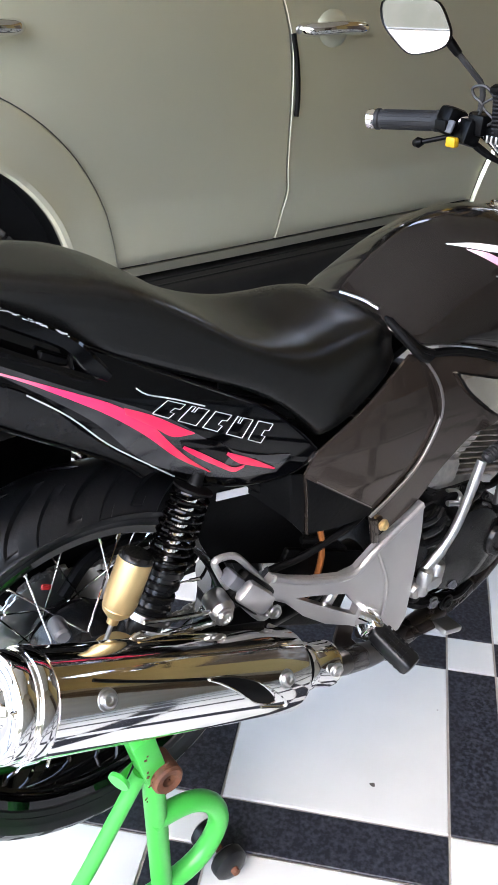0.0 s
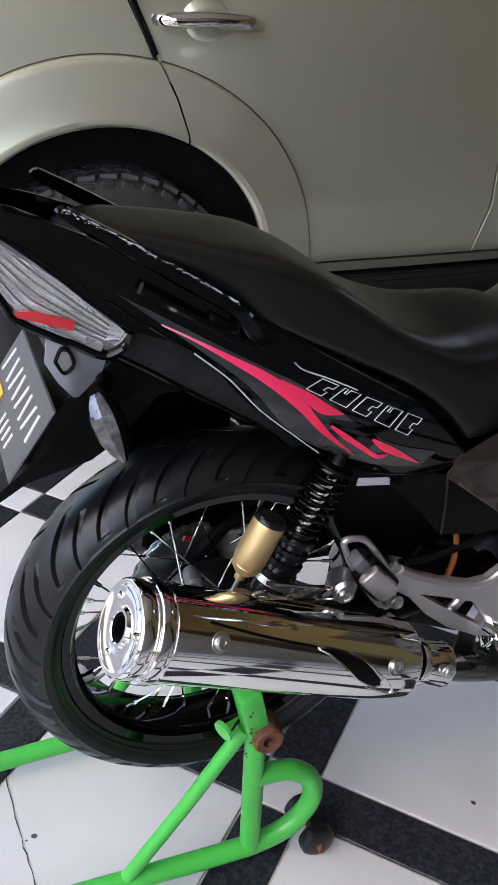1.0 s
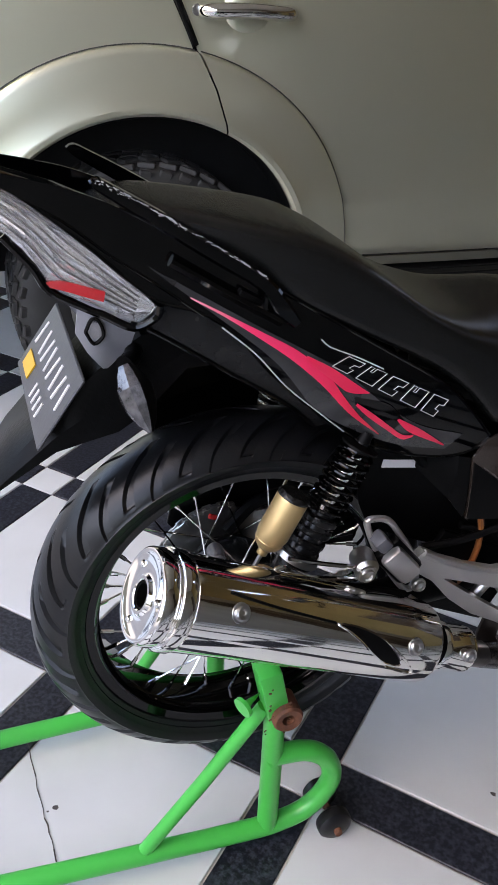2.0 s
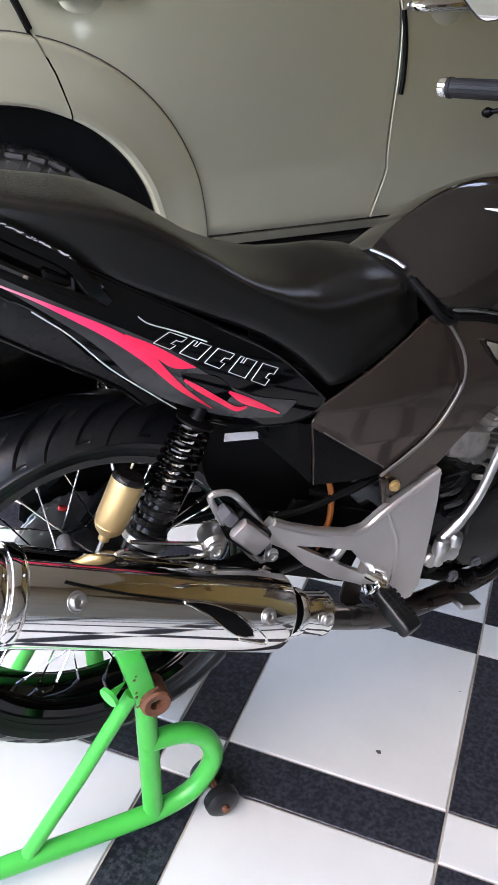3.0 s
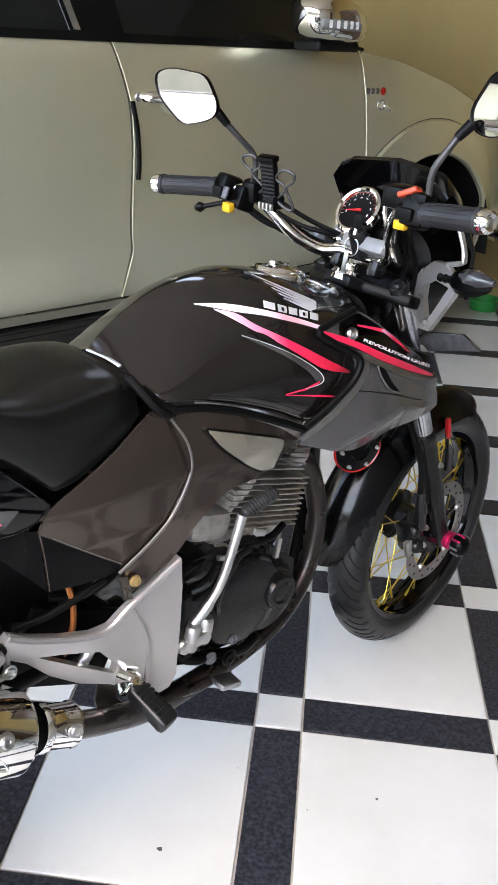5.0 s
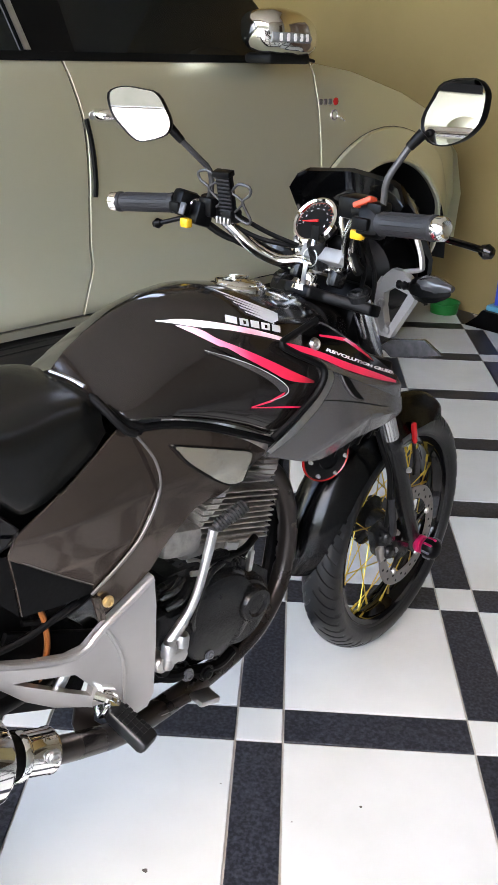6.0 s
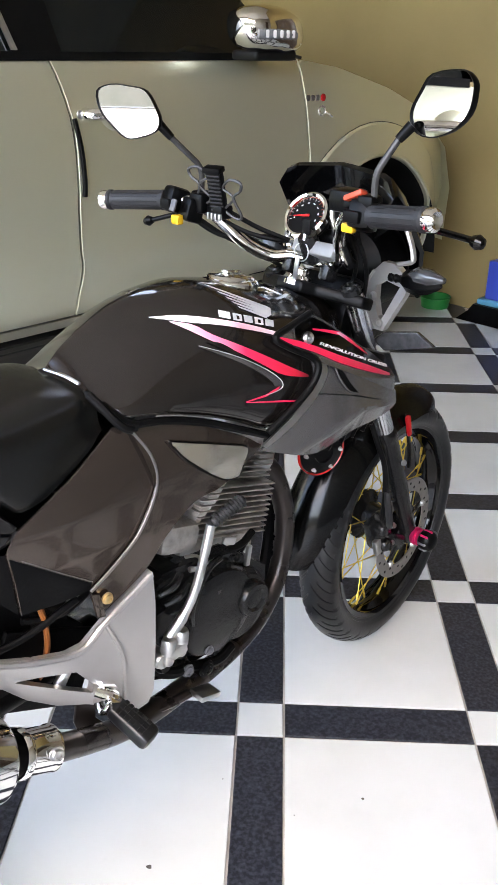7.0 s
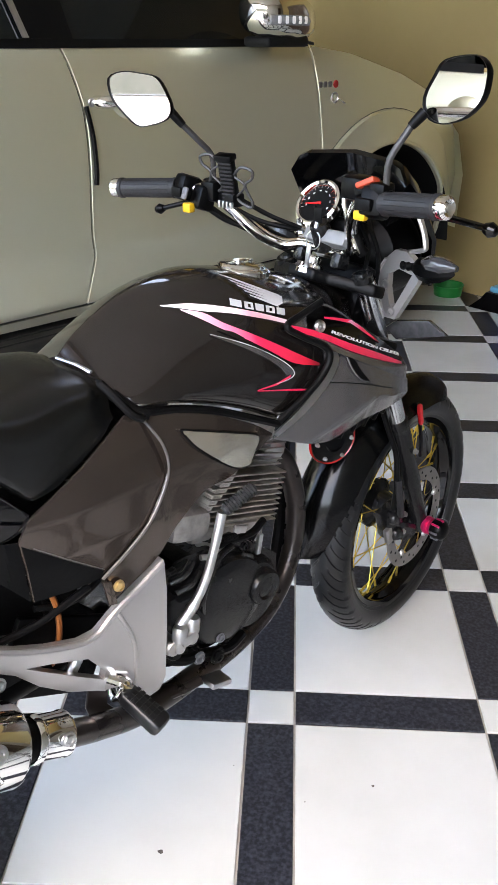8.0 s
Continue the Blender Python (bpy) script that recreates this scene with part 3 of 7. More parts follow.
# wheels: tyre with tread blocks, rim with spokes
def car_wheel(x):
    w = new("wheel")
    w.parent = car
    w.matrix_local = pose(x, 0.12, AXLE_Z)
    prof = [(0.225, -0.105), (0.25, -0.118), (0.31, -0.128), (0.355, -0.12), (0.372, -0.105), (0.378, -0.09), (0.378, 0.09), (0.372, 0.105), (0.34, 0.125), (0.25, 0.118), (0.225, 0.105)]
    bm = bmesh.new()
    lathe(bm, prof, 64, "y")
    tyre = part("tyre", bm, CAR_TYRE, w)
    bm = bmesh.new()
    for k in range(40):
        for row, yy in enumerate((-0.092, -0.045, 0.0, 0.045, 0.092)):
            a = 360 * (k + 0.28 * row) / 40
            box(bm, (0.049, 0.039, 0.016), pose(0, 0, 0, 0, a, 0) @ pose(0, yy, 0.3775 - 0.004 * (abs(yy) > 0.08), (-9 if yy < 0 else 9) if abs(yy) > 0.08 else 0, 0, 24 if row % 2 else -20), 0.003, 1)
    part("tread", bm, CAR_TYRE, w)
    bm = bmesh.new()
    for k in range(40):
        box(bm, (0.034, 0.012, 0.030), pose(0, 0, 0, 0, 360 * (k - 0.2) / 40, 0) @ pose(0, -0.1175, 0.352, 22, 10, 0), 0.003, 1)
    part("shoulder_tread", bm, CAR_TYRE, w)
    bm = bmesh.new()
    lathe(bm, [(0.0, -0.05), (0.05, -0.06), (0.07, -0.03), (0.19, -0.05), (0.215, -0.09), (0.232, -0.108), (0.232, 0.1), (0.2, 0.09), (0.2, 0)], 48, "y")
    part("rim", bm, STEEL, w)
    for k in range(6):
        bm = bmesh.new()
        box(bm, (0.05, 0.03, 0.17), pose(0, 0, 0, 0, 60 * k, 0) @ pose(0, -0.06, 0.12), 0.01, 2)
        part("rim_spoke", bm, SILVER, w)


car_wheel(REAR_AXLE)
car_wheel(FRONT_AXLE)
bm = bmesh.new()
lathe(bm, [(ARCH - 0.004, -0.02), (ARCH - 0.004, 0.32), (0.0, 0.32)], 40, "y", (REAR_AXLE, 0, AXLE_Z), arc=(0, 180))
part("wheel_housing", bm, CAR_DARK, car)
bm = bmesh.new()
lathe(bm, [(ARCH - 0.004, -0.02), (ARCH - 0.004, 0.32), (0.0, 0.32)], 40, "y", (FRONT_AXLE, 0, AXLE_Z), arc=(0, 180))
part("wheel_housing", bm, CAR_DARK, car)

# windscreen, tailgate and the far side
bm = bmesh.new()
loft(bm, [[(1.70, 0.10, 1.27), (1.78, 0.5, 1.29), (1.80, 0.9, 1.295), (1.78, 1.3, 1.29), (1.70, 1.70, 1.27)], [(1.40, 0.30, 1.63), (1.45, 0.6, 1.655), (1.46, 0.9, 1.66), (1.45, 1.2, 1.655), (1.40, 1.50, 1.63)]], False)
bmesh.ops.solidify(bm, geom=bm.faces[:], thickness=0.006)
part("windscreen", bm, TINT, car)
bm = bmesh.new()
loft(bm, [[(-1.62, 0.10, 0.45), (-1.70, 0.5, 0.45), (-1.70, 1.3, 0.45), (-1.62, 1.70, 0.45)], [(-1.68, 0.07, 0.9), (-1.76, 0.5, 0.9), (-1.76, 1.3, 0.9), (-1.68, 1.73, 0.9)], [(-1.63, 0.10, 1.27), (-1.70, 0.5, 1.27), (-1.70, 1.3, 1.27), (-1.63, 1.70, 1.27)]], False)
bmesh.ops.solidify(bm, geom=bm.faces[:], thickness=0.008)
part("tailgate", bm, CAR, car)
bm = bmesh.new()
loft(bm, [[(-1.63, 0.12, 1.275), (-1.70, 0.5, 1.275), (-1.70, 1.3, 1.275), (-1.63, 1.68, 1.275)], [(-1.58, 0.26, 1.64), (-1.63, 0.5, 1.66), (-1.63, 1.3, 1.66), (-1.58, 1.56, 1.64)]], False)
bmesh.ops.solidify(bm, geom=bm.faces[:], thickness=0.006)
part("rear_screen", bm, TINT, car)
for ob in [o for o in car.children if o.name.split(".")[0] in ("rear_door", "front_door", "wheel_arch_flare", "rear_quarter", "front_wing", "rocker_panel", "side_step", "rear_window", "front_window", "centre_pillar", "rear_side_window", "window_seal")]:
    me = ob.data.copy()
    for v in me.vertices:
        v.co.y = 1.80 - v.co.y
    me.flip_normals()
    twin = new(ob.name.split(".")[0], me)
    twin.parent = car
for x in (REAR_AXLE, FRONT_AXLE):
    for ob in [o for o in car.children if o.name.split(".")[0] == "wheel" and abs(o.location.x - x) < 0.01][:1]:
        w = new("wheel")
        w.parent = car
        w.matrix_local = pose(x, 1.68, AXLE_Z, 0, 0, 180)
        for c in ob.children:
            k = new(c.name.split(".")[0], c.data)
            k.parent = w

# ---- the motorcycle: x ahead from the rear axle, y to its left, z up ----
BIKE_AT = house @ pose(-0.78, 0.052, 0)
bike = thing("motorcycle", BIKE_AT, "black and grey motorcycle with pink decals on a green stand", "motorcycle")
REAR = Vector((0, 0, 0.430))
FRONT = Vector((1.290, -0.010, 0.300))


def bar(name, pts, r, mat, parent=bike, label="", n=10, k=6, flat=1.0):
    bm = bmesh.new()
    tube(bm, smooth(pts, k) if k else pts, r, n, True, flat)
    return part(name, bm, mat, parent, label)


def spin(name, profile, a, b, mat, parent=bike, label="", n=24):
    return part(name, turned(profile, along(a, b), n), mat, parent, label)


def block(name, size, at, mat, parent=bike, label="", bevel=0.004, rot=(0, 0, 0)):
    bm = bmesh.new()
    box(bm, size, pose(*at, *rot), bevel, 2)
    return part(name, bm, mat, parent, label)


def bolt(at, mat=STEEL, r=0.008, parent=bike, out=(0, -1, 0), name="bolt"):
    a = Vector(at)
    return spin(name, [(0, 0), (r * 1.35, 0), (r * 1.35, 0.0025), (r, 0.003), (r, 0.007), (r * 0.6, 0.008), (r * 0.5, 0.005), (0, 0.005)], a, a + Vector(out), mat, parent, "", 12)


# ---- wheels ----
ROWS = [0.0, 0.08, 0.15, 0.185, 0.20, 0.315, 0.33, 0.44, 0.48, 0.53, 0.58, 0.65, 0.685, 0.70, 0.80, 0.815, 0.93, 0.965]


def groove(row, y, half):
    """Depth of the slanted grooves at one of ROWS: long ones from near the crown, short ones between them, turn about on the two halves."""
    s = abs(y) / half
    first, second = row in (4, 5), row in (13, 14)
    if y > 0:
        first, second = second, first
    if first and 0.07 < s < 0.90:
        return 0.0070 * min(1, (s - 0.07) / 0.10, (0.90 - s) / 0.06)
    if second and 0.36 < s < 0.97:
        return 0.0062 * min(1, (s - 0.36) / 0.06, (0.97 - s) / 0.04)
    return 0.0


def wheel(name, at, r_out, width, r_rim, rim_mat, spoke_mat, pitch_count, turn=0.0, cut=1.0):
    w = new(name)
    w.parent = bike
    w.matrix_local = Matrix.Translation(at) @ pose(0, 0, 0, 0, 0, turn)
    h = width / 2
    top = [(r_out - 0.93 * h * (1 - math.cos(radians(a))), h * math.sin(radians(a))) for a in np.linspace(-72, 72, 45)]
    prof = [(r_rim + 0.004, -h * 0.66), (r_rim + 0.006, -h * 0.75), (r_rim + 0.012, -h * 0.80), (r_rim + 0.0125, -h * 0.83), (r_rim + 0.020, -h * 0.90), (r_rim + 0.021, -h * 0.915), (r_rim + 0.032, -h * 0.965)]
    prof = prof + top + [(r, -y) for r, y in prof[::-1]]
    bm = bmesh.new()
    rows = []
    for k in range(pitch_count):
        for j, share in enumerate(ROWS):
            row = []
            for r, y in prof:
                s = min(1, abs(y) / h)
                a = 2 * math.pi * (k + share + (0.09 * s if j in (5, 6, 14, 15) else 0) + 1.25 * s - 0.30 * s * s) / pitch_count
                rr = r - (cut * groove(j, y, h) if r > r_rim + 0.033 else 0)
                row.append(bm.verts.new((rr * math.cos(a), y, rr * math.sin(a))))
            rows.append(row)
    for k in range(len(rows)):
        a, b = rows[k], rows[(k + 1) % len(rows)]
        for i in range(len(prof) - 1):
            bm.faces.new((a[i], a[i + 1], b[i + 1], b[i]))
    part("tyre", bm, RUBBER, w, sharp=38)
    bm = bmesh.new()
    k = h * 0.66
    lathe(bm, [(r_rim - 0.008, -k), (r_rim + 0.004, -k - 0.003), (r_rim + 0.0065, -k), (r_rim + 0.004, -k + 0.006), (r_rim + 0.002, k - 0.006), (r_rim + 0.0065, k), (r_rim + 0.004, k + 0.003), (r_rim - 0.008, k),
               (r_rim - 0.010, k - 0.008), (r_rim - 0.018, k - 0.016), (r_rim - 0.021, 0), (r_rim - 0.018, -k + 0.016), (r_rim - 0.010, -k + 0.008), (r_rim - 0.008, -k)], 128, "y")
    part("rim", bm, rim_mat, w)
    bm = bmesh.new()
    lathe(bm, [(0.0, -0.075), (0.025, -0.075), (0.03, -0.06), (0.06, -0.055), (0.062, -0.045), (0.035, -0.035), (0.03, 0.0), (0.035, 0.035), (0.062, 0.045), (0.06, 0.055), (0.03, 0.06), (0.025, 0.075), (0, 0.075)], 32, "y")
    part("hub", bm, ENGINE_BLACK, w)
    spoke_mesh = []
    for side in (-1, 1):
        for lead in (-42, 42):
            bm = bmesh.new()
            p0 = Vector((0.055 * math.cos(radians(lead)), side * 0.048, 0.055 * math.sin(radians(lead))))
            p1 = Vector((r_rim - 0.020, side * 0.008, 0))
            q = p1 + (p0 - p1).normalized() * 0.018
            tube(bm, [p0, q], 0.0014, 6)
            tube(bm, [q, p1], 0.003, 6)
            spoke_mesh.append(finish("spoke", bm, spoke_mat))
    for s in range(36):
        ob = new("spoke", spoke_mesh[s % 4])
        ob.parent = w
        ob.matrix_local = pose(0, 0, 0, 0, 10 * s, 0)
    return w


rear_wheel = wheel("rear_wheel", REAR, 0.305, 0.132, 0.230, GLOSS, CHROME, 20)
front_wheel = wheel("front_wheel", FRONT, 0.300, 0.095, 0.228, GLOSS, GOLD_BRIGHT, 30, 7.5, 0.45)

# rear hub: brake drum, sprocket, chain
bm = bmesh.new()
lathe(bm, [(0.0, -0.052), (0.03, -0.056), (0.07, -0.05), (0.078, -0.04), (0.08, 0.0), (0.078, 0.02)], 40, "y", REAR)
drum = part("brake_drum", bm, ENGINE_BLACK, bike, "black brake drum")
bar("brake_arm", [REAR + Vector((0.0, -0.06, 0.0)), REAR + Vector((0.02, -0.064, 0.05)), REAR + Vector((0.05, -0.066, 0.10))], 0.008, MATT)
bm = bmesh.new()
lathe(bm, [(0.05, 0.066), (0.05, 0.072), (0.098, 0.072), (0.1, 0.069), (0.098, 0.066), (0.05, 0.066)], 64, "y", REAR)
part("sprocket", bm, STEEL, bike)
links = [Vector((REAR.x + 0.103 * math.cos(a), 0.069, REAR.z + 0.103 * math.sin(a))) for a in np.linspace(radians(82), radians(268), 30)]
links += [Vector((x, 0.069, interp(x, (0.0, 0.5), (0.317, 0.40)))) for x in np.linspace(0.012, 0.5, 42)]
links += [Vector((x, 0.069, interp(x, (0.0, 0.5), (0.522, 0.46)))) for x in np.linspace(0.5, 0.012, 42)]
bm = bmesh.new()
for i, p in enumerate(links):
    d = links[(i + 1) % len(links)] - p
    m = Matrix.Translation(p + d / 2) @ pose(0, 0, 0, 0, -math.degrees(math.atan2(d.z, d.x)), 0)
    for yy in ((-0.006, 0.006) if i % 2 else (-0.003, 0.003)):
        box(bm, (0.0145, 0.002, 0.010), m @ pose(0, yy, 0), 0.0)
    box(bm, (0.006, 0.012, 0.006), Matrix.Translation(p))
part("chain", bm, STEEL, bike)

bm = bmesh.new()
plate(bm, [(-0.085, 0.500), (-0.075, 0.560), (-0.03, 0.610), (0.07, 0.632), (0.20, 0.610), (0.34, 0.56), (0.36, 0.40), (0.10, 0.415), (0.02, 0.455), (-0.06, 0.470)], 0.006, Matrix(((1, 0, 0, 0), (0, 0, -1, 0.095), (0, 1, 0, 0), (0, 0, 0, 1))), 0.002)
case = part("chain_case", bm, MATT, bike, "black chain case on the far side")
for pts in (((-0.04, 0.075, 0.56), (0.02, 0.07, 0.60), (0.09, 0.065, 0.61), (0.16, 0.07, 0.58)), ((0.0, 0.05, 0.50), (0.05, 0.055, 0.545), (0.12, 0.05, 0.555), (0.2, 0.055, 0.52))):
    bar("hose", pts, 0.010, SEAL, bike, "", 8, 6)
spin("brake_lug", [(0, 0), (0.010, 0), (0.012, 0.004), (0.012, 0.03), (0.009, 0.034), (0, 0.034)], (-0.045, -0.03, 0.535), (-0.05, -0.08, 0.532), GREYPLASTIC)
block("red_tag", (0.014, 0.006, 0.008), (-0.03, 0.03, 0.545), RED, bevel=0.002, rot=(0, 20, 0))

# swingarm
for s in (-1, 1):
    bm = bmesh.new()
    P = [(-0.045, s * 0.098, 0.425), (0.1, s * 0.1, 0.44), (0.3, s * 0.095, 0.455), (0.44, s * 0.085, 0.47)]
    tube(bm, P, [0.022, 0.026, 0.028, 0.03], 12, True)
    part("swingarm", bm, MATT, bike)
    spin("axle_nut", [(0, 0), (0.016, 0), (0.016, 0.012), (0.01, 0.016), (0, 0.016)], REAR + Vector((0, s * 0.115, 0)), REAR + Vector((0, s * 0.2, 0)), STEEL, n=6)
    block("chain_adjuster", (0.05, 0.012, 0.045), (-0.02, s * 0.118, 0.425), STEEL, bevel=0.004)


# rear shock absorbers with springs and gold reservoirs
def shock(s):
    a, b = Vector((0.119, s * 0.122, 0.742)), Vector((0.030, s * 0.13, 0.560))
    L = (b - a).length
    root = part("shock_absorber", turned([(0, 0), (0.010, 0), (0.010, 0.10), (0.021, 0.104), (0.022, 0.15), (0.025, 0.155), (0.025, L), (0.018, L + 0.008), (0, L + 0.008)], along(a, b), 20), ENGINE_BLACK, bike, "rear shock absorber with a black coil spring")
    m = along(a, b)
    part("rod", turned([(0, 0.004), (0.0104, 0.004), (0.0104, 0.10), (0, 0.10)], m, 16), CHROME, root)
    coils = []
    for k in range(10 * 16 + 1):
        t = 2 * math.pi * k / 16
        r = 0.0225 + 0.002 * min(1, k / 60)
        coils.append(m @ Vector((r * math.cos(t), r * math.sin(t), 0.010 + 0.112 * k / 160)))
    bar("spring", coils, 0.0031, GLOSS, root, "black coil spring", 8, 0)
    part("inner_tube", turned([(0.0, 0.10), (0.019, 0.10), (0.02, 0.104), (0.02, 0.17), (0, 0.17)], m, 20), ENGINE_BLACK, root)
    for k in range(4):
        z = 0.112 + 0.0175 * k
        part("adjuster_ring", turned([(0.015, z), (0.0255, z), (0.0270, z + 0.002), (0.0270, z + 0.008), (0.0255, z + 0.010), (0.015, z + 0.008)], m, 20), ENGINE_BLACK, root)
    part("top_mount", turned([(0, -0.014), (0.008, -0.014), (0.009, -0.004), (0.010, 0.002), (0.014, 0.004), (0.0255, 0.006), (0.0255, 0.009), (0.012, 0.011), (0, 0.011)], m, 20), SEAL, root)
    part("spring_seat", turned([(0.01, 0.174), (0.031, 0.174), (0.032, 0.183), (0.02, 0.187)], m, 20), STEEL, root)
    if s < 0:
        c0, c1 = Vector((0.012, s * 0.165, 0.704)), Vector((-0.020, s * 0.165, 0.634))
        can = part("reservoir", turned([(0, 0), (0.018, 0), (0.0205, 0.003), (0.021, 0.006), (0.021, 0.058), (0.019, 0.067), (0.0195, 0.068), (0.017, 0.074), (0.011, 0.080), (0.007, 0.082), (0.007, 0.09), (0, 0.09)], along(c0, c1), 32), GOLD, root, "gold anodised reservoir canister")
        part("cap", turned([(0, -0.004), (0.018, -0.004), (0.0205, -0.001), (0.0212, 0.001), (0.0212, 0.003), (0, 0.003)], along(c0, c1), 32), ENGINE_BLACK, can)
        part("neck", turned([(0, 0.088), (0.003, 0.088), (0.003, 0.118), (0, 0.118)], along(c0, c1), 10), STEEL, can)
        spin("shock_foot", [(0, 0), (0.022, 0.0), (0.026, 0.004), (0.026, 0.012), (0.02, 0.016), (0, 0.016)], Vector((-0.022, s * 0.16, 0.584)), Vector((-0.026, s * 0.16, 0.50)), GOLD, root)
    return root


shock(-1)
shock(1)

# ---- exhaust ----
A, B = Vector((-0.205, -0.238, 0.656)), Vector((0.225, -0.222, 0.459))
AX = along(A, B)
prof = [(0.03, 0.024), (0.055, 0.024), (0.0555, 0.0304), (0.0545, 0.032), (0.0545, 0.034), (0.0575, 0.0344), (0.059, 0.0356), (0.0595, 0.0376), (0.06, 0.0495), (0.059, 0.0514), (0.0575, 0.0522), (0.056, 0.0526), (0.0575, 0.0542), (0.057, 0.11), (0.0565, 0.25), (0.0562, 0.37), (0.0558, 0.424), (0.0545, 0.4285), (0.05, 0.43), (0.034, 0.432), (0.0, 0.433)]
muffler = part("muffler", turned(prof, AX, 64), CHROME, bike, "polished chrome muffler can")
part("end_cap", turned([(0.0165, 0.0352), (0.0165, 0.0114), (0.018, 0.0102), (0.0215, 0.0102), (0.0225, 0.0117), (0.024, 0.0142), (0.0265, 0.0146), (0.0455, 0.0138), (0.0475, 0.0129), (0.0505, 0.012), (0.0535, 0.0125), (0.0555, 0.0146), (0.0562, 0.0169), (0.0565, 0.0288), (0.055, 0.0312)], AX, 64), CHROME, muffler)
part("outlet", turned([(0.0162, 0.0356), (0.015, 0.0129), (0.014, 0.0129), (0.014, 0.0344), (0, 0.0344)], AX, 32), SEAL, muffler)
for k in range(3):
    a = radians(35 + 120 * k)
    spin("end_rivet", [(0.0, -0.0035), (0.0028, -0.003), (0.0045, -0.001), (0.0050, 0.002)], AX @ Vector((0.037 * math.cos(a), 0.037 * math.sin(a), 0.0140)), AX @ Vector((0.037 * math.cos(a), 0.037 * math.sin(a), 0.1)), CHROME, muffler, "", 14)


def on_can(along_m, deg, lift=0.0):
    """A point on the muffler's skin: metres from its end, degrees round from its outer side (up is plus)."""
    r = float(np.interp(along_m, [p[1] for p in prof[11:]], [p[0] for p in prof[11:]])) + lift
    out = Vector((0, -1, 0))
    ax = (B - A).normalized()
    out = (out - ax * out.dot(ax)).normalized()
    up = out.cross(ax)
    up = up if up.z > 0 else -up
    c = A + ax * along_m
    dirn = out * math.cos(radians(deg)) + up * math.sin(radians(deg))
    return c + dirn * r, dirn


for s, g in ((0.11, 34), (0.38, 28)):
    p, d = on_can(s, g, 0.0)
    spin("muffler_bolt", [(0.0, 0.003), (0.0032, 0.003), (0.004, 0.0055), (0.007, 0.0062), (0.0092, 0.0048), (0.010, 0.001), (0.0118, 0.0012), (0.0125, -0.002)], p, p + d, STEEL, muffler, "", 24)
# dark slot with a bright lip on the can's side
slot = smooth([(0.250, 40, 0), (0.275, 41, 0), (0.303, 37, 0), (0.330, 29, 0), (0.354, 14, 0), (0.364, 2, 0), (0.352, -1, 0), (0.333, 2, 0), (0.311, 12, 0), (0.288, 25, 0), (0.265, 35, 0)], 4, True)
centre = sum(slot, Vector()) / len(slot)
bm = bmesh.new()
rims = [[bm.verts.new(on_can(*((centre + (q - centre) * f).xy), 0.0012 + 0.0006 * (1 - f))[0]) for q in slot] for f in (1.0, 0.7, 0.4, 0.1)]
for a, c in zip(rims, rims[1:]):
    for i in range(len(slot)):
        bm.faces.new((a[i], a[(i + 1) % len(slot)], c[(i + 1) % len(slot)], c[i]))
bm.faces.new(rims[-1])
part("side_opening", bm, SEAL, muffler, "dark slot in the muffler's side")
lip = [on_can(q.x, q.y, 0.001)[0] for q in slot]
bar("opening_lip", lip + lip[:2], 0.0014, CHROME, muffler, "", 6, 0)
# Crease drawn in black, which also paints the dark reflection band along it.
bar("shield_crease", [on_can(s, g, 0.0006)[0] for s, g in ((0.095, 55), (0.115, 52), (0.17, 46), (0.245, 41))], 0.0018, SEAL, muffler, "", 6, 5)
bar("shield_crease", [on_can(s, g, 0.0006)[0] for s, g in ((0.330, 28), (0.360, 14), (0.385, -2), (0.392, -12), (0.372, -10), (0.345, -6))], 0.0016, CHROME, muffler, "", 6, 5)
# clamp and pipe
neck = spin("exhaust_neck", [(0.0, 0.425), (0.036, 0.428), (0.037, 0.434), (0.030, 0.437), (0.0285, 0.445), (0.0285, 0.466), (0, 0.466)], A, A + (B - A).normalized(), SEAL, bike, "", 32)
spin("exhaust_clamp", [(0.0285, 0.462), (0.032, 0.460), (0.034, 0.463), (0.034, 0.470), (0.0315, 0.473), (0.0310, 0.510), (0.0325, 0.513), (0.0325, 0.518), (0.030, 0.520), (0, 0.520)], A, A + (B - A).normalized(), CHROME, bike, "chrome exhaust clamp", 32)
p = A + (B - A).normalized() * 0.50
bolt(p + Vector((0.008, -0.031, 0.012)), STEEL, 0.008)
bar("exhaust_pipe", [(0.832, -0.045, 0.625), (0.872, -0.05, 0.585), (0.90, -0.055, 0.50), (0.895, -0.06, 0.42), (0.865, -0.07, 0.355), (0.80, -0.085, 0.305), (0.71, -0.10, 0.285), (0.58, -0.125, 0.292), (0.44, -0.16, 0.325), (0.34, -0.195, 0.385), (0.27, -0.218, 0.432)], 0.0200, EXHAUST, bike, "smoke-dark exhaust pipe", 16)
bar("exhaust_flange", [(0.815, -0.042, 0.645), (0.840, -0.046, 0.618)], 0.031, STEEL, bike, "", 16, 0)

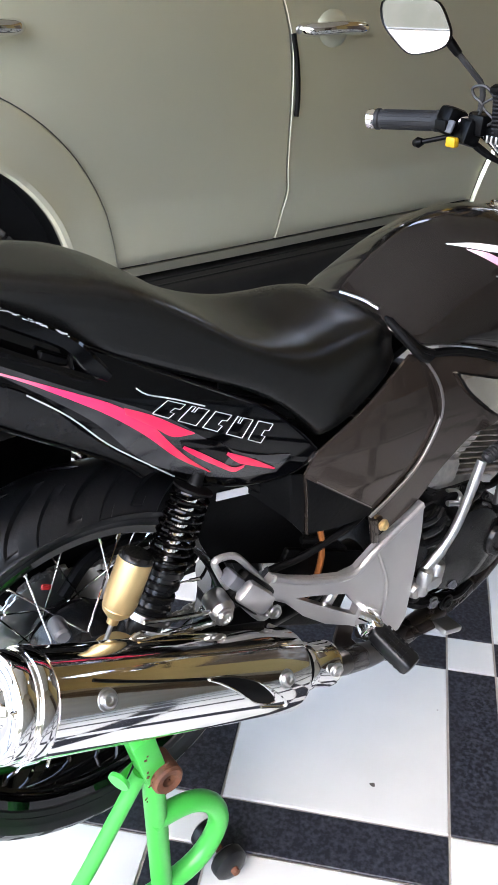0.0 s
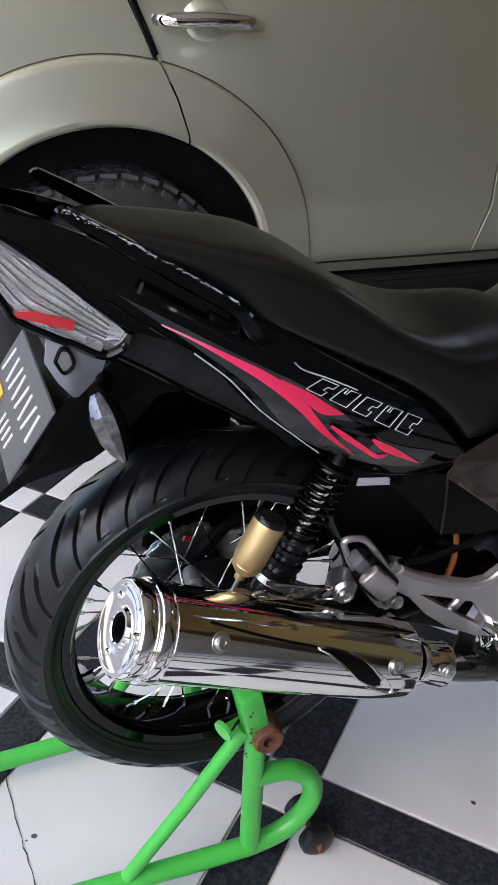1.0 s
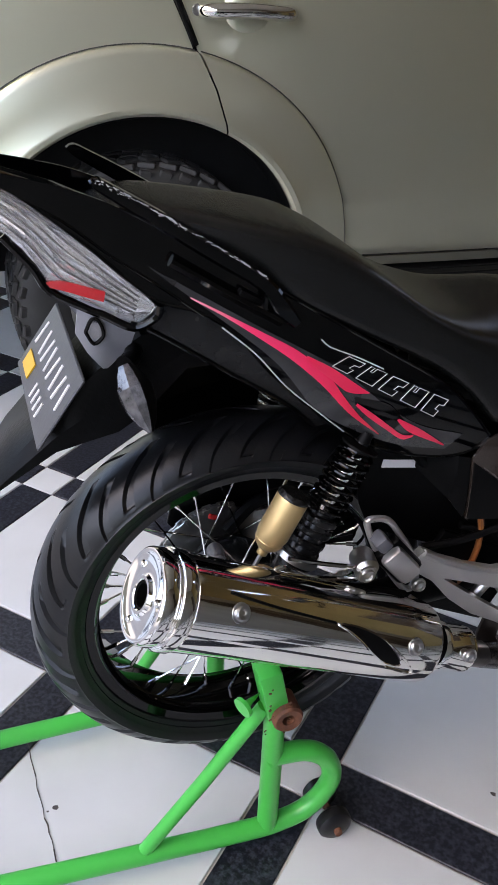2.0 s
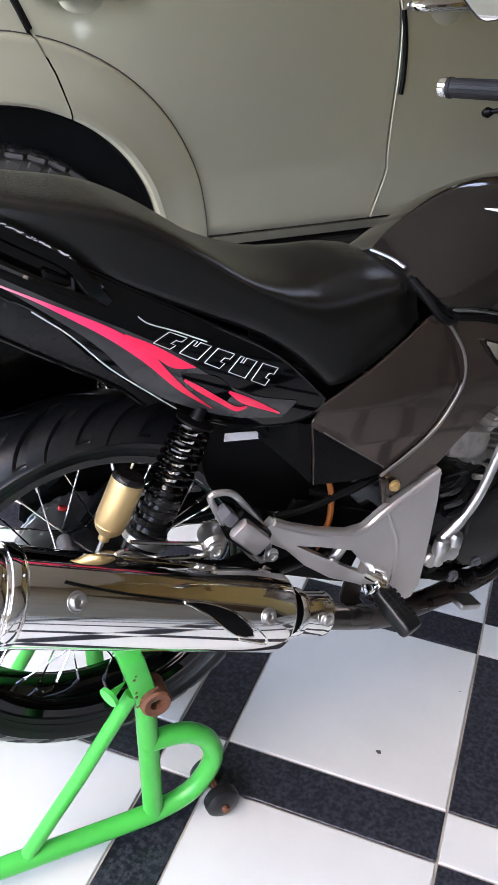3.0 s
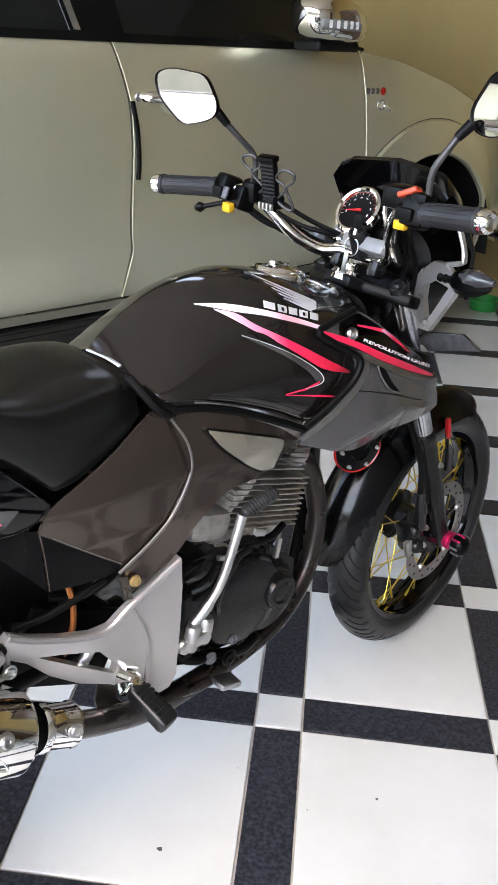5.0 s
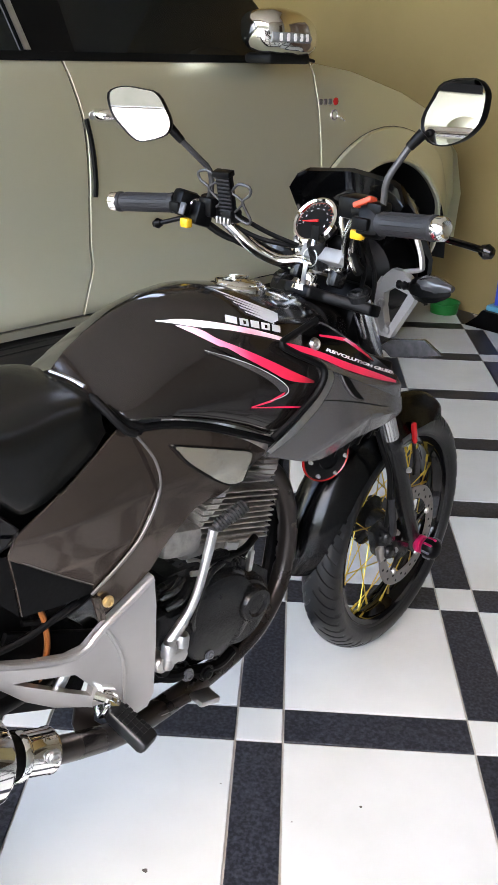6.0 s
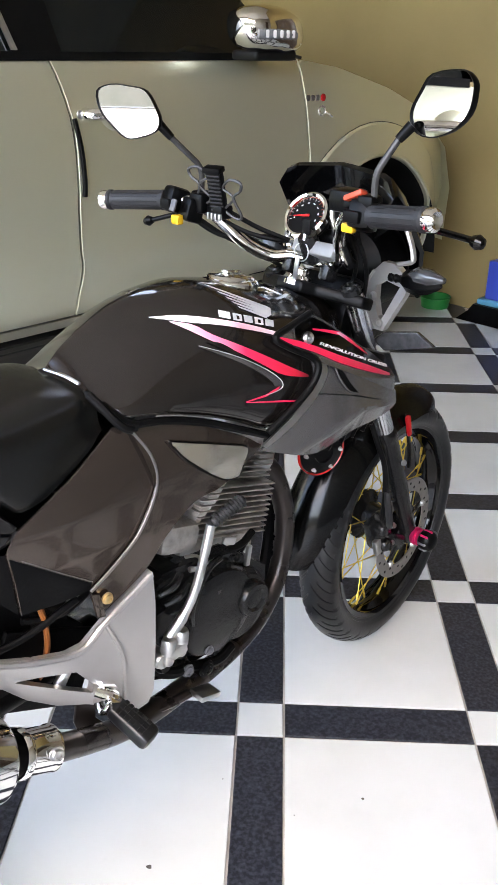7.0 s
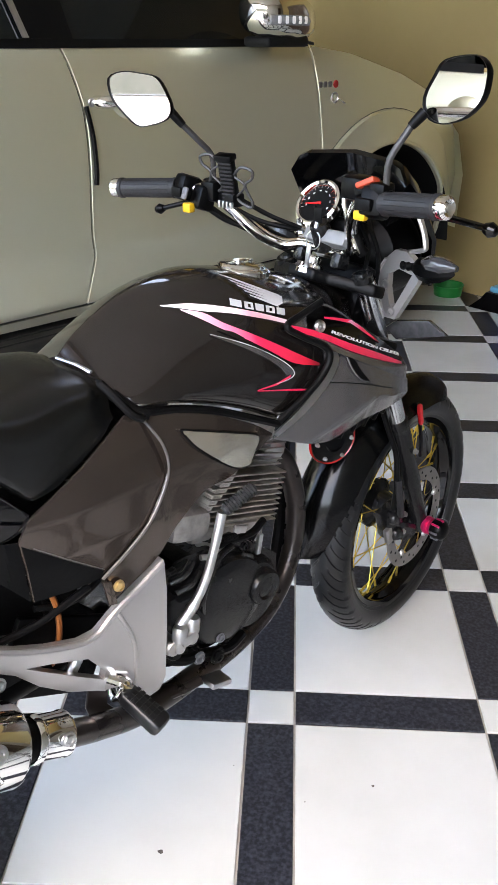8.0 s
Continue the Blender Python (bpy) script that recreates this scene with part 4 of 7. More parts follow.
# wire guard above the muffler
bar("wire_guard", [(0.10, -0.19, 0.575), (0.03, -0.2, 0.60), (-0.012, -0.205, 0.628), (-0.028, -0.208, 0.618), (-0.02, -0.208, 0.595), (0.02, -0.205, 0.575), (0.09, -0.2, 0.553)], 0.0035, CHROME, bike, "bent chrome wire guard", 8, 6)
bar("wire_guard", [(0.105, -0.185, 0.59), (0.045, -0.19, 0.612), (0.0, -0.195, 0.632)], 0.003, CHROME, bike, "", 8, 6)
spin("muffler_mount", [(0, 0), (0.0155, 0), (0.017, 0.004), (0.017, 0.028), (0.012, 0.034), (0, 0.034)], (0.118, -0.160, 0.590), (0.112, -0.22, 0.582), STEEL)
bolt((0.112, -0.194, 0.585), STEEL, 0.010, out=(0, -1, -0.1))
block("muffler_strap", (0.12, 0.006, 0.03), (0.12, -0.19, 0.545), MATT, rot=(0, 20, 0))

# ---- footrest plates, pegs, levers ----
PLATE_Y = -0.158


def flat_part(name, outline, y, thick, mat, bevel=0.003, parent=bike, label=""):
    """A plate standing along the bike; outline in (along, height)."""
    bm = bmesh.new()
    plate(bm, outline, thick, Matrix(((1, 0, 0, 0), (0, 0, -1, y + thick / 2), (0, 1, 0, 0), (0, 0, 0, 1))), bevel)
    return part(name, bm, mat, parent, label)


def holed_plate(name, outline, hole, y, thick, mat, parent=bike, label="", across=False):
    """A flat casting along the bike (or across it) with one opening through it."""
    bm = bmesh.new()
    rows = []
    for yy in (y - thick / 2, y + thick / 2):
        vo = [bm.verts.new((yy, a, h) if across else (a, yy, h)) for a, h in outline]
        vh = [bm.verts.new((yy, a, h) if across else (a, yy, h)) for a, h in hole]
        edges = [bm.edges.new((v[k], v[(k + 1) % len(v)])) for v in (vo, vh) for k in range(len(v))]
        bmesh.ops.triangle_fill(bm, use_beauty=True, use_dissolve=False, edges=edges)
        rows.append((vo, vh))
    for k in (0, 1):
        a, b = rows[0][k], rows[1][k]
        for i in range(len(a)):
            j = (i + 1) % len(a)
            bm.faces.new((a[i], a[j], b[j], b[i]))
    return part(name, bm, mat, parent, label, sharp=25)


arm = [(0.495, 0.593), (0.498, 0.539), (0.495, 0.464), (0.488, 0.374), (0.475, 0.353), (0.441, 0.350), (0.409, 0.387), (0.362, 0.420), (0.314, 0.447), (0.269, 0.485), (0.236, 0.524), (0.206, 0.546), (0.198, 0.566), (0.214, 0.580), (0.246, 0.561), (0.289, 0.541), (0.340, 0.523), (0.369, 0.523), (0.394, 0.540), (0.414, 0.552), (0.454, 0.572)]
hanger = holed_plate("footrest_plate", arm, [(0.253, 0.525), (0.288, 0.513), (0.350, 0.487), (0.378, 0.448), (0.374, 0.434), (0.334, 0.463), (0.288, 0.498)], PLATE_Y, 0.014, SILVER, bike, "silver painted cast footrest plate")
bar("rim_edge", [(0.214, PLATE_Y - 0.006, 0.577), (0.246, PLATE_Y - 0.006, 0.558), (0.289, PLATE_Y - 0.006, 0.538), (0.340, PLATE_Y - 0.006, 0.520), (0.369, PLATE_Y - 0.006, 0.520), (0.394, PLATE_Y - 0.006, 0.537), (0.416, PLATE_Y - 0.006, 0.550), (0.454, PLATE_Y - 0.006, 0.569), (0.493, PLATE_Y - 0.006, 0.590)], 0.0055, SILVER, hanger, "", 8, 5)
bar("rib", [(0.405, PLATE_Y - 0.0075, 0.545), (0.432, PLATE_Y - 0.0085, 0.47), (0.430, PLATE_Y - 0.007, 0.39)], [0.0035] * 13, SILVER, hanger, "", 8, 6)
ring = smooth([(0.120, PLATE_Y - 0.004, 0.645), (0.133, PLATE_Y - 0.004, 0.647), (0.151, PLATE_Y - 0.004, 0.641), (0.169, PLATE_Y - 0.004, 0.619), (0.199, PLATE_Y - 0.004, 0.573), (0.209, PLATE_Y - 0.004, 0.542), (0.207, PLATE_Y - 0.004, 0.519), (0.192, PLATE_Y - 0.004, 0.519), (0.164, PLATE_Y - 0.004, 0.556), (0.139, PLATE_Y - 0.004, 0.597), (0.124, PLATE_Y - 0.004, 0.630)], 3, True)
bar("loop", ring + ring[:2], 0.0052, SILVER, hanger, "", 10, 0, 0.9)
peg = block("pillion_footrest", (0.062, 0.030, 0.034), (0.170, -0.176, 0.578), SILVER, bevel=0.009, rot=(0, 48, 0), label="folded chrome pillion footrest")
block("hinge", (0.022, 0.028, 0.020), (0.138, -0.174, 0.618), GREYPLASTIC, peg, bevel=0.005, rot=(0, 48, 0))
block("rubber", (0.070, 0.020, 0.044), (0.170, -0.168, 0.578), MATT, peg, bevel=0.006, rot=(0, 48, 0))
bolt((0.205, -0.178, 0.535), STEEL, 0.008)
bar("pin", [(0.19, -0.185, 0.522), (0.215, -0.2, 0.505)], 0.004, STEEL, peg, "", 8, 0)
spin("stay", [(0, 0), (0.009, 0), (0.009, 0.04), (0, 0.04)], (0.335, PLATE_Y + 0.02, 0.455), (0.36, PLATE_Y + 0.02, 0.49), STEEL)
block("pivot_cover", (0.17, 0.012, 0.13), (0.325, -0.112, 0.475), MATT, bevel=0.004, rot=(0, 25, 0))
# rider's footrest
fa, fb = Vector((0.392, -0.190, 0.415)), Vector((0.410, -0.252, 0.383))
FM = along(fa, fb)
bm = bmesh.new()
loft(bm, [[FM @ Vector((0.017 * w * math.copysign(abs(math.cos(a)) ** 0.5, math.cos(a)), 0.013 * w * math.copysign(abs(math.sin(a)) ** 0.5, math.sin(a)), z)) for a in np.linspace(0, 2 * math.pi, 20, endpoint=False)] for z, w in ((0, 0.7), (0.004, 0.95), (0.012, 1.0), (0.060, 1.08), (0.070, 1.1), (0.076, 0.95), (0.078, 0.7))])
fr = part("footrest", bm, RUBBER, bike, "ribbed black rubber footrest")
for k in range(6):
    for q in (-0.008, 0.0, 0.008):
        bm = bmesh.new()
        box(bm, (0.0062, 0.004, 0.006), FM @ pose(q * 1.3, 0, 0.014 + 0.009 * k) @ pose(0, 0.0135, 0), 0)
        box(bm, (0.0062, 0.004, 0.006), FM @ pose(q * 1.3, 0, 0.014 + 0.009 * k) @ pose(0, -0.0135, 0), 0)
        part("rubber_stud", bm, RUBBER, fr)
block("footrest_bracket", (0.03, 0.05, 0.035), (0.392, -0.172, 0.422), CHROME, fr, bevel=0.006, rot=(25, 30, 0))
bar("bracket_arm", [(0.375, -0.172, 0.44), (0.395, -0.19, 0.428), (0.41, -0.18, 0.405)], 0.007, CHROME, fr, "", 8)
flat_part("heel_guard", [(0.353, 0.418), (0.373, 0.420), (0.386, 0.400), (0.384, 0.372), (0.398, 0.352), (0.422, 0.342), (0.412, 0.325), (0.378, 0.325), (0.355, 0.350), (0.346, 0.385)], -0.150, 0.006, EXHAUST, 0.002, bike, "dark steel bracket behind the footrest")
bar("brake_lever", [(0.41, -0.14, 0.36), (0.46, -0.15, 0.325), (0.53, -0.155, 0.312), (0.565, -0.16, 0.315)], 0.010, EXHAUST, bike, "", 10, 6, 0.7)
block("brake_pad_step", (0.045, 0.035, 0.012), (0.592, -0.17, 0.305), STEEL, bevel=0.004, rot=(0, 15, 0))

# ---- frame, seat rails, inner black parts ----
for s in (-1, 1):
    bar("frame_tube", [(0.50, 0.10 * s, 0.42), (0.47, 0.105 * s, 0.55), (0.43, 0.11 * s, 0.68), (0.40, 0.11 * s, 0.76)], 0.016, MATT)
    bar("seat_rail", [(0.42, 0.10 * s, 0.75), (0.25, 0.11 * s, 0.80), (0.05, 0.10 * s, 0.88), (-0.15, 0.07 * s, 0.96)], 0.013, MATT)
    bar("rail_stay", [(0.40, 0.095 * s, 0.50), (0.29, 0.095 * s, 0.62), (0.15, 0.07 * s, 0.775)], 0.011, MATT)
    bar("down_tube", [(0.92, 0.04 * s, 0.80), (0.898, 0.022 * s, 0.60), (0.885, 0.03 * s, 0.42), (0.80, 0.06 * s, 0.335), (0.52, 0.09 * s, 0.33)], 0.013, MATT)
block("battery_box", (0.20, 0.15, 0.16), (0.33, 0.0, 0.66), MATT, bevel=0.015)
block("air_box", (0.22, 0.2, 0.14), (0.40, 0.0, 0.72), MATT, bevel=0.02)
bar("main_frame", [(0.45, 0, 0.74), (0.7, 0, 0.84), (0.98, 0, 0.90)], 0.03, MATT)
bar("wiring", [(0.30, -0.115, 0.575), (0.35, -0.125, 0.565), (0.40, -0.125, 0.578), (0.43, -0.12, 0.60)], 0.0055, SEAL)
bar("orange_cable", [(0.322, -0.122, 0.605), (0.330, -0.126, 0.565), (0.330, -0.122, 0.51), (0.312, -0.108, 0.44)], 0.008, ORANGE, bike, "orange-brown plastic pipe", 8, 6, 0.6)
block("regulator", (0.05, 0.03, 0.05), (0.355, -0.09, 0.545), MATT, bevel=0.004)
bar("hose", [(0.24, -0.12, 0.55), (0.30, -0.13, 0.56), (0.38, -0.135, 0.585)], 0.006, SEAL)

# ---- engine ----
bm = bmesh.new()
loft(bm, [[(x, y * wy, z) for y in (-1, 1) for (x, z) in ([(0.50, 0.34), (0.50, 0.47), (0.56, 0.53), (0.70, 0.52), (0.80, 0.44), (0.80, 0.36), (0.74, 0.315), (0.56, 0.315)] if y < 0 else [])] for wy in (0.105, 0.0, -0.105)])
crank = part("crankcase", bm, ENGINE_BLACK, bike, "black crankcase")


def casing(name, centre, r, y0, y1, mat, parent, steps, n=40, squash=1.0):
    bm = bmesh.new()
    lathe(bm, [(0, y1)] + [(r * f, y1 + (y0 - y1) * g) for f, g in steps] + [(r, y0)], n, "y")
    bmesh.ops.transform(bm, matrix=pose(centre[0], 0, centre[1]) @ Matrix.Diagonal((1, 1, squash, 1)), verts=bm.verts)
    return part(name, bm, mat, parent)


casing("clutch_cover", (0.655, 0.42), 0.098, -0.09, -0.142, ENGINE_BLACK, crank, [(0.55, 0.0), (0.7, 0.05), (0.86, 0.14), (0.95, 0.4), (0.985, 0.8)], squash=0.94)
casing("clutch_cover_front", (0.715, 0.40), 0.075, -0.09, -0.134, ENGINE_BLACK, crank, [(0.6, 0.0), (0.85, 0.1), (0.96, 0.4)])
casing("oil_filter_cover", (0.734, 0.416), 0.036, -0.12, -0.150, ENGINE_BLACK, crank, [(0.5, 0.12), (0.62, 0.0), (0.85, 0.02), (0.95, 0.2)], 28)
casing("sprocket_cover", (0.545, 0.425), 0.062, -0.09, -0.128, ENGINE_BLACK, crank, [(0.4, 0.0), (0.8, 0.1), (0.95, 0.4)])
block("engine_rear", (0.10, 0.21, 0.14), (0.52, 0, 0.45), ENGINE_BLACK, crank, bevel=0.02)
for k in range(7):
    bm = bmesh.new()
    a = -60 + 26 * k
    box(bm, (0.012, 0.018, 0.05), pose(0.565 + 0.07 * math.cos(radians(95 + 22 * k)), -0.118, 0.44 + 0.085 * math.sin(radians(95 + 22 * k)), 0, -(95 + 22 * k), 0), 0.004, 1)
    part("casting_rib", bm, ENGINE_BLACK, crank)
for k in range(8):
    a = radians(20 + 42 * k)
    bolt((0.655 + 0.103 * math.cos(a), -0.118, 0.42 + 0.097 * math.sin(a)), ENGINE_BLACK, 0.006, crank)
spin("filler_cap", [(0, 0), (0.013, 0), (0.015, 0.004), (0.013, 0.01), (0, 0.011)], (0.655, -0.105, 0.513), (0.655, -0.12, 0.56), STEEL, crank)
bar("drain_pipe", [(0.60, -0.12, 0.325), (0.66, -0.125, 0.31), (0.70, -0.12, 0.318)], 0.010, MATT, crank)
bolt((0.625, -0.135, 0.318), MATT, 0.012, crank)
coils = [(0.624 + 0.055 * k / 80, -0.128 + 0.006 * math.cos(2 * math.pi * k / 8), 0.552 - 0.012 * k / 80 + 0.006 * math.sin(2 * math.pi * k / 8)) for k in range(81)]
bar("clutch_spring", coils, 0.0014, SEAL, crank, "", 5, 0)
bar("clutch_arm", [(0.588, -0.130, 0.562), (0.606, -0.132, 0.558), (0.620, -0.132, 0.545), (0.622, -0.130, 0.530)], 0.0042, STEEL, crank, "", 8, 4, 0.6)
block("cable_stay", (0.030, 0.006, 0.014), (0.692, -0.122, 0.545), STEEL, crank, bevel=0.002, rot=(0, 22, 0))
for (a0, h0), (a1, h1) in (((0.533, 0.515), (0.575, 0.535)), ((0.545, 0.490), (0.588, 0.512)), ((0.556, 0.466), (0.598, 0.486))):
    bar("cover_rib", [(a0, -0.128, h0), ((a0 + a1) / 2, -0.138, (h0 + h1) / 2), (a1, -0.132, h1)], 0.0085, ENGINE_BLACK, crank, "", 10, 5, 0.8)
bar("cover_hoop", [(0.600, -0.132, 0.415), (0.588, -0.142, 0.455), (0.600, -0.146, 0.50), (0.628, -0.142, 0.528), (0.66, -0.136, 0.532)], 0.006, ENGINE_BLACK, crank, "", 10, 6)
bar("lower_hose", [(0.50, -0.12, 0.40), (0.52, -0.135, 0.372), (0.548, -0.14, 0.356), (0.572, -0.138, 0.350)], 0.0105, SEAL, crank, "", 10, 5)
bolt((0.574, -0.146, 0.349), GREYPLASTIC, 0.009, crank)
bolt((0.629, -0.138, 0.358), GREYPLASTIC, 0.007, crank)
block("chrome_link", (0.010, 0.008, 0.040), (0.742, -0.118, 0.492), STEEL, crank, bevel=0.002, rot=(0, 10, 0))
# leaning cylinder with cooling fins
TILT_CYL = pose(0.715, 0, 0.52, 0, 16, 0)
barrel = block("cylinder", (0.11, 0.12, 0.16), (0.735, 0, 0.585), CASTING, bevel=0.01, rot=(0, 16, 0), label="grey finned engine cylinder")
for k in range(15):
    bm = bmesh.new()
    wide, long = (0.188, 0.180) if k < 10 else (0.155, 0.140)
    box(bm, (long, wide, 0.0030), TILT_CYL @ pose(0.004 if k < 10 else 0.024, 0, 0.012 + 0.0102 * k), 0.0012, 1)
    part("fin", bm, CASTING, barrel)
block("cylinder_head", (0.10, 0.13, 0.07), (0.79, 0, 0.69), CASTING, barrel, bevel=0.012, rot=(0, 16, 0))
lump = block("intake_casting", (0.085, 0.07, 0.055), (0.600, -0.075, 0.578), CASTING, barrel, bevel=0.016, rot=(0, 14, 0))
for k in range(5):
    block("casting_web", (0.010, 0.070, 0.060), (0.655 + 0.012 * k, -0.056, 0.596 + 0.008 * k), CASTING, barrel, bevel=0.003, rot=(0, 40, 0))
block("cylinder_base", (0.17, 0.17, 0.05), (0.70, 0, 0.525), CASTING, barrel, bevel=0.012, rot=(0, 16, 0))
block("carburettor", (0.09, 0.08, 0.09), (0.625, -0.04, 0.645), CASTING, bevel=0.02)
bar("breather_hose", [(0.62, -0.10, 0.515), (0.66, -0.115, 0.528), (0.72, -0.118, 0.522), (0.76, -0.11, 0.53)], 0.007, SEAL)
bar("cable_lever", [(0.60, -0.125, 0.53), (0.625, -0.13, 0.523), (0.635, -0.128, 0.508)], 0.005, STEEL)
# kick starter
kick = bar("kick_starter", [(0.607, -0.172, 0.634), (0.594, -0.172, 0.59), (0.574, -0.172, 0.532), (0.553, -0.168, 0.490), (0.524, -0.160, 0.450)], [0.0082] * 7 + [0.0076] * 12 + [0.0095] * 6, STEEL, bike, "silver kick-start lever", 12)
for q in ((0.517, 0.436), (0.543, 0.441)):
    spin("kick_joint", [(0, -0.026), (0.009, -0.026), (0.011, -0.022), (0.011, -0.006), (0.0125, -0.004), (0.0125, 0.016), (0.010, 0.022), (0, 0.022)], (q[0], -0.168, q[1]), (q[0] + 0.01, -0.172, q[1] + 0.1), STEEL, kick, "", 16)
block("kick_clamp", (0.034, 0.022, 0.020), (0.531, -0.170, 0.432), STEEL, kick, bevel=0.004, rot=(0, -8, 0))
spin("kick_hub", [(0, -0.02), (0.013, -0.02), (0.015, -0.014), (0.015, 0.014), (0.013, 0.02), (0, 0.02)], (0.506, -0.150, 0.420), (0.506, -0.3, 0.418), STEEL, kick)
for q in ((0.49, 0.405, 0.016), (0.52, 0.392, 0.014), (0.555, 0.40, 0.012)):
    spin("kick_boss", [(0, 0.012), (q[2] * 0.7, 0.012), (q[2], 0.006), (q[2], -0.02)], (q[0], -0.145, q[1]), (q[0], -0.3, q[1]), MATT, kick, "", 16)
pa, pb = Vector((0.606, -0.176, 0.638)), Vector((0.662, -0.188, 0.666))
rub = part("kick_pedal", turned([(0, 0), (0.0075, 0), (0.0092, 0.004), (0.0092, 0.060), (0.006, 0.064), (0, 0.064)], along(pa, pb), 14), GRIP, kick, "ribbed rubber pedal")
bm = bmesh.new()
for k in range(11):
    lathe_bm = [(0.009, 0.005 + 0.0052 * k), (0.0116, 0.0060 + 0.0052 * k), (0.0116, 0.0076 + 0.0052 * k), (0.009, 0.0086 + 0.0052 * k)]
    tmp = turned(lathe_bm, along(pa, pb), 14)
    me = bpy.data.meshes.new("rib_piece")
    tmp.to_mesh(me)
    tmp.free()
    bm.from_mesh(me)
    bpy.data.meshes.remove(me)
part("pedal_rib", bm, GRIP, kick)

# ---- tank ----
def tank_top(u):
    return cubic(u, (.442, .468, .494, .524, .562, .60, .65, .70, .75, .85, .95, 1.0), (.886, .910, .926, .942, .958, .967, .972, .972, .966, .945, .915, .895))


def tank_bottom(u):
    return cubic(u, (.436, .447, .461, .476, .49, .52, .558, .62, .70, .741, .78, .85, .95, 1.0), (.864, .857, .846, .836, .830, .825, .816, .795, .760, .738, .736, .745, .79, .83))


def tank_half(u):
    return cubic(u, (.442, .452, .468, .49, .52, .56, .60, .65, .7, .8, .88, .95, 1.0), (.056, .082, .114, .132, .140, .145, .149, .153, .158, .162, .152, .12, .08))


def tank_wide(u, z):
    t = min(1, max(0, (z - tank_bottom(u)) / (tank_top(u) - tank_bottom(u))))
    p, q, h = (interp(u, (.44, .70), ends) for ends in ((1.0, 2.5), (1.0, .5), (.1, .35)))
    return tank_half(u) * ((1 - ((t - h) / (1 - h)) ** p) ** q if t > h else 1 + 0.05 * (h - t))


levels = [0, 0.04, 0.1, 0.18, 0.26, 0.34, 0.42, 0.5, 0.58, 0.66, 0.74, 0.8, 0.86, 0.91, 0.95, 0.98, 0.995, 1.0]
rings = []
for u in [0.442 + 0.058 * k / 20 for k in range(20)] + list(np.linspace(0.50, 1.0, 50)):
    zt, zb = tank_top(u), tank_bottom(u)
    right = [(u, -tank_wide(u, zb + (zt - zb) * t), zb + (zt - zb) * t) for t in levels]
    rings.append(right + [(x, -y, z) for x, y, z in right[-2::-1]])
bm = bmesh.new()
loft(bm, rings)
for it in range(3):
    bmesh.ops.smooth_vert(bm, verts=bm.verts[:], factor=0.5, use_axis_x=False, use_axis_y=True, use_axis_z=True)
tank = part("tank", bm, TANK, bike, "black-brown metallic fuel tank", sharp=50)


def decal(name, low, high, surface, mat, parent, lift=0.0022, nu=20, nv=4):
    bm = bmesh.new()
    skin(bm, low, high, lambda a, h: surface(a, h) + lift, nu, nv, 0.0012, False)
    return part(name, bm, mat, parent)


def tank_sm(u, z):
    """The tank's half width, smoothed like its mesh."""
    return sum(tank_wide(u + d, z) for d in (-0.008, 0, 0.008)) / 3


decal("white_flash", curve2([(0.588, 0.9455), (0.608, 0.9425), (0.632, 0.9375), (0.681, 0.9285), (0.733, 0.9125), (0.783, 0.8945)]), curve2([(0.588, 0.9465), (0.633, 0.9455), (0.690, 0.934), (0.738, 0.918), (0.786, 0.899)]), tank_sm, FLASH_WHITE, tank, 0.0018, 30, 4)
decal("pink_flash", curve2([(0.609, 0.9395), (0.626, 0.929), (0.650, 0.913), (0.684, 0.893), (0.725, 0.867), (0.772, 0.838), (0.834, 0.818)]), curve2([(0.609, 0.941), (0.636, 0.935), (0.655, 0.921), (0.689, 0.903), (0.740, 0.875), (0.785, 0.849), (0.834, 0.822)]), tank_sm, FLASH_PINK, tank, 0.0012, 30, 4)
decal("black_hook", curve2([(0.642, 0.9130), (0.656, 0.904), (0.674, 0.8925)]), curve2([(0.642, 0.9135), (0.661, 0.909), (0.678, 0.8975)]), tank_sm, TANK, tank, 0.0022, 14, 3)
decal("grey_flash", curve2([(0.627, 0.908), (0.680, 0.880), (0.723, 0.852), (0.746, 0.833), (0.753, 0.823)]), curve2([(0.627, 0.9095), (0.682, 0.8865), (0.736, 0.855), (0.765, 0.832), (0.771, 0.819)]), tank_sm, GREY, tank, 0.0012, 24, 4)
bar("flash_edge", [(a, -tank_sm(a, h) - 0.001, h) for a, h in ((0.627, 0.9095), (0.682, 0.8865), (0.736, 0.855), (0.765, 0.832), (0.771, 0.819), (0.760, 0.814), (0.733, 0.813))], 0.0008, LIGHTGREY, tank, "", 5, 5)
decal("pink_tick", [(0.694, 0.8115), (0.734, 0.8105), (0.762, 0.8165)], [(0.694, 0.8125), (0.734, 0.8135), (0.764, 0.820)], tank_sm, PINK, tank, 0.0014)
decal("pink_tick", [(0.694, 0.8105), (0.771, 0.7915), (0.825, 0.778)], [(0.694, 0.8115), (0.771, 0.7945), (0.825, 0.780)], tank_sm, PINK, tank, 0.0014)
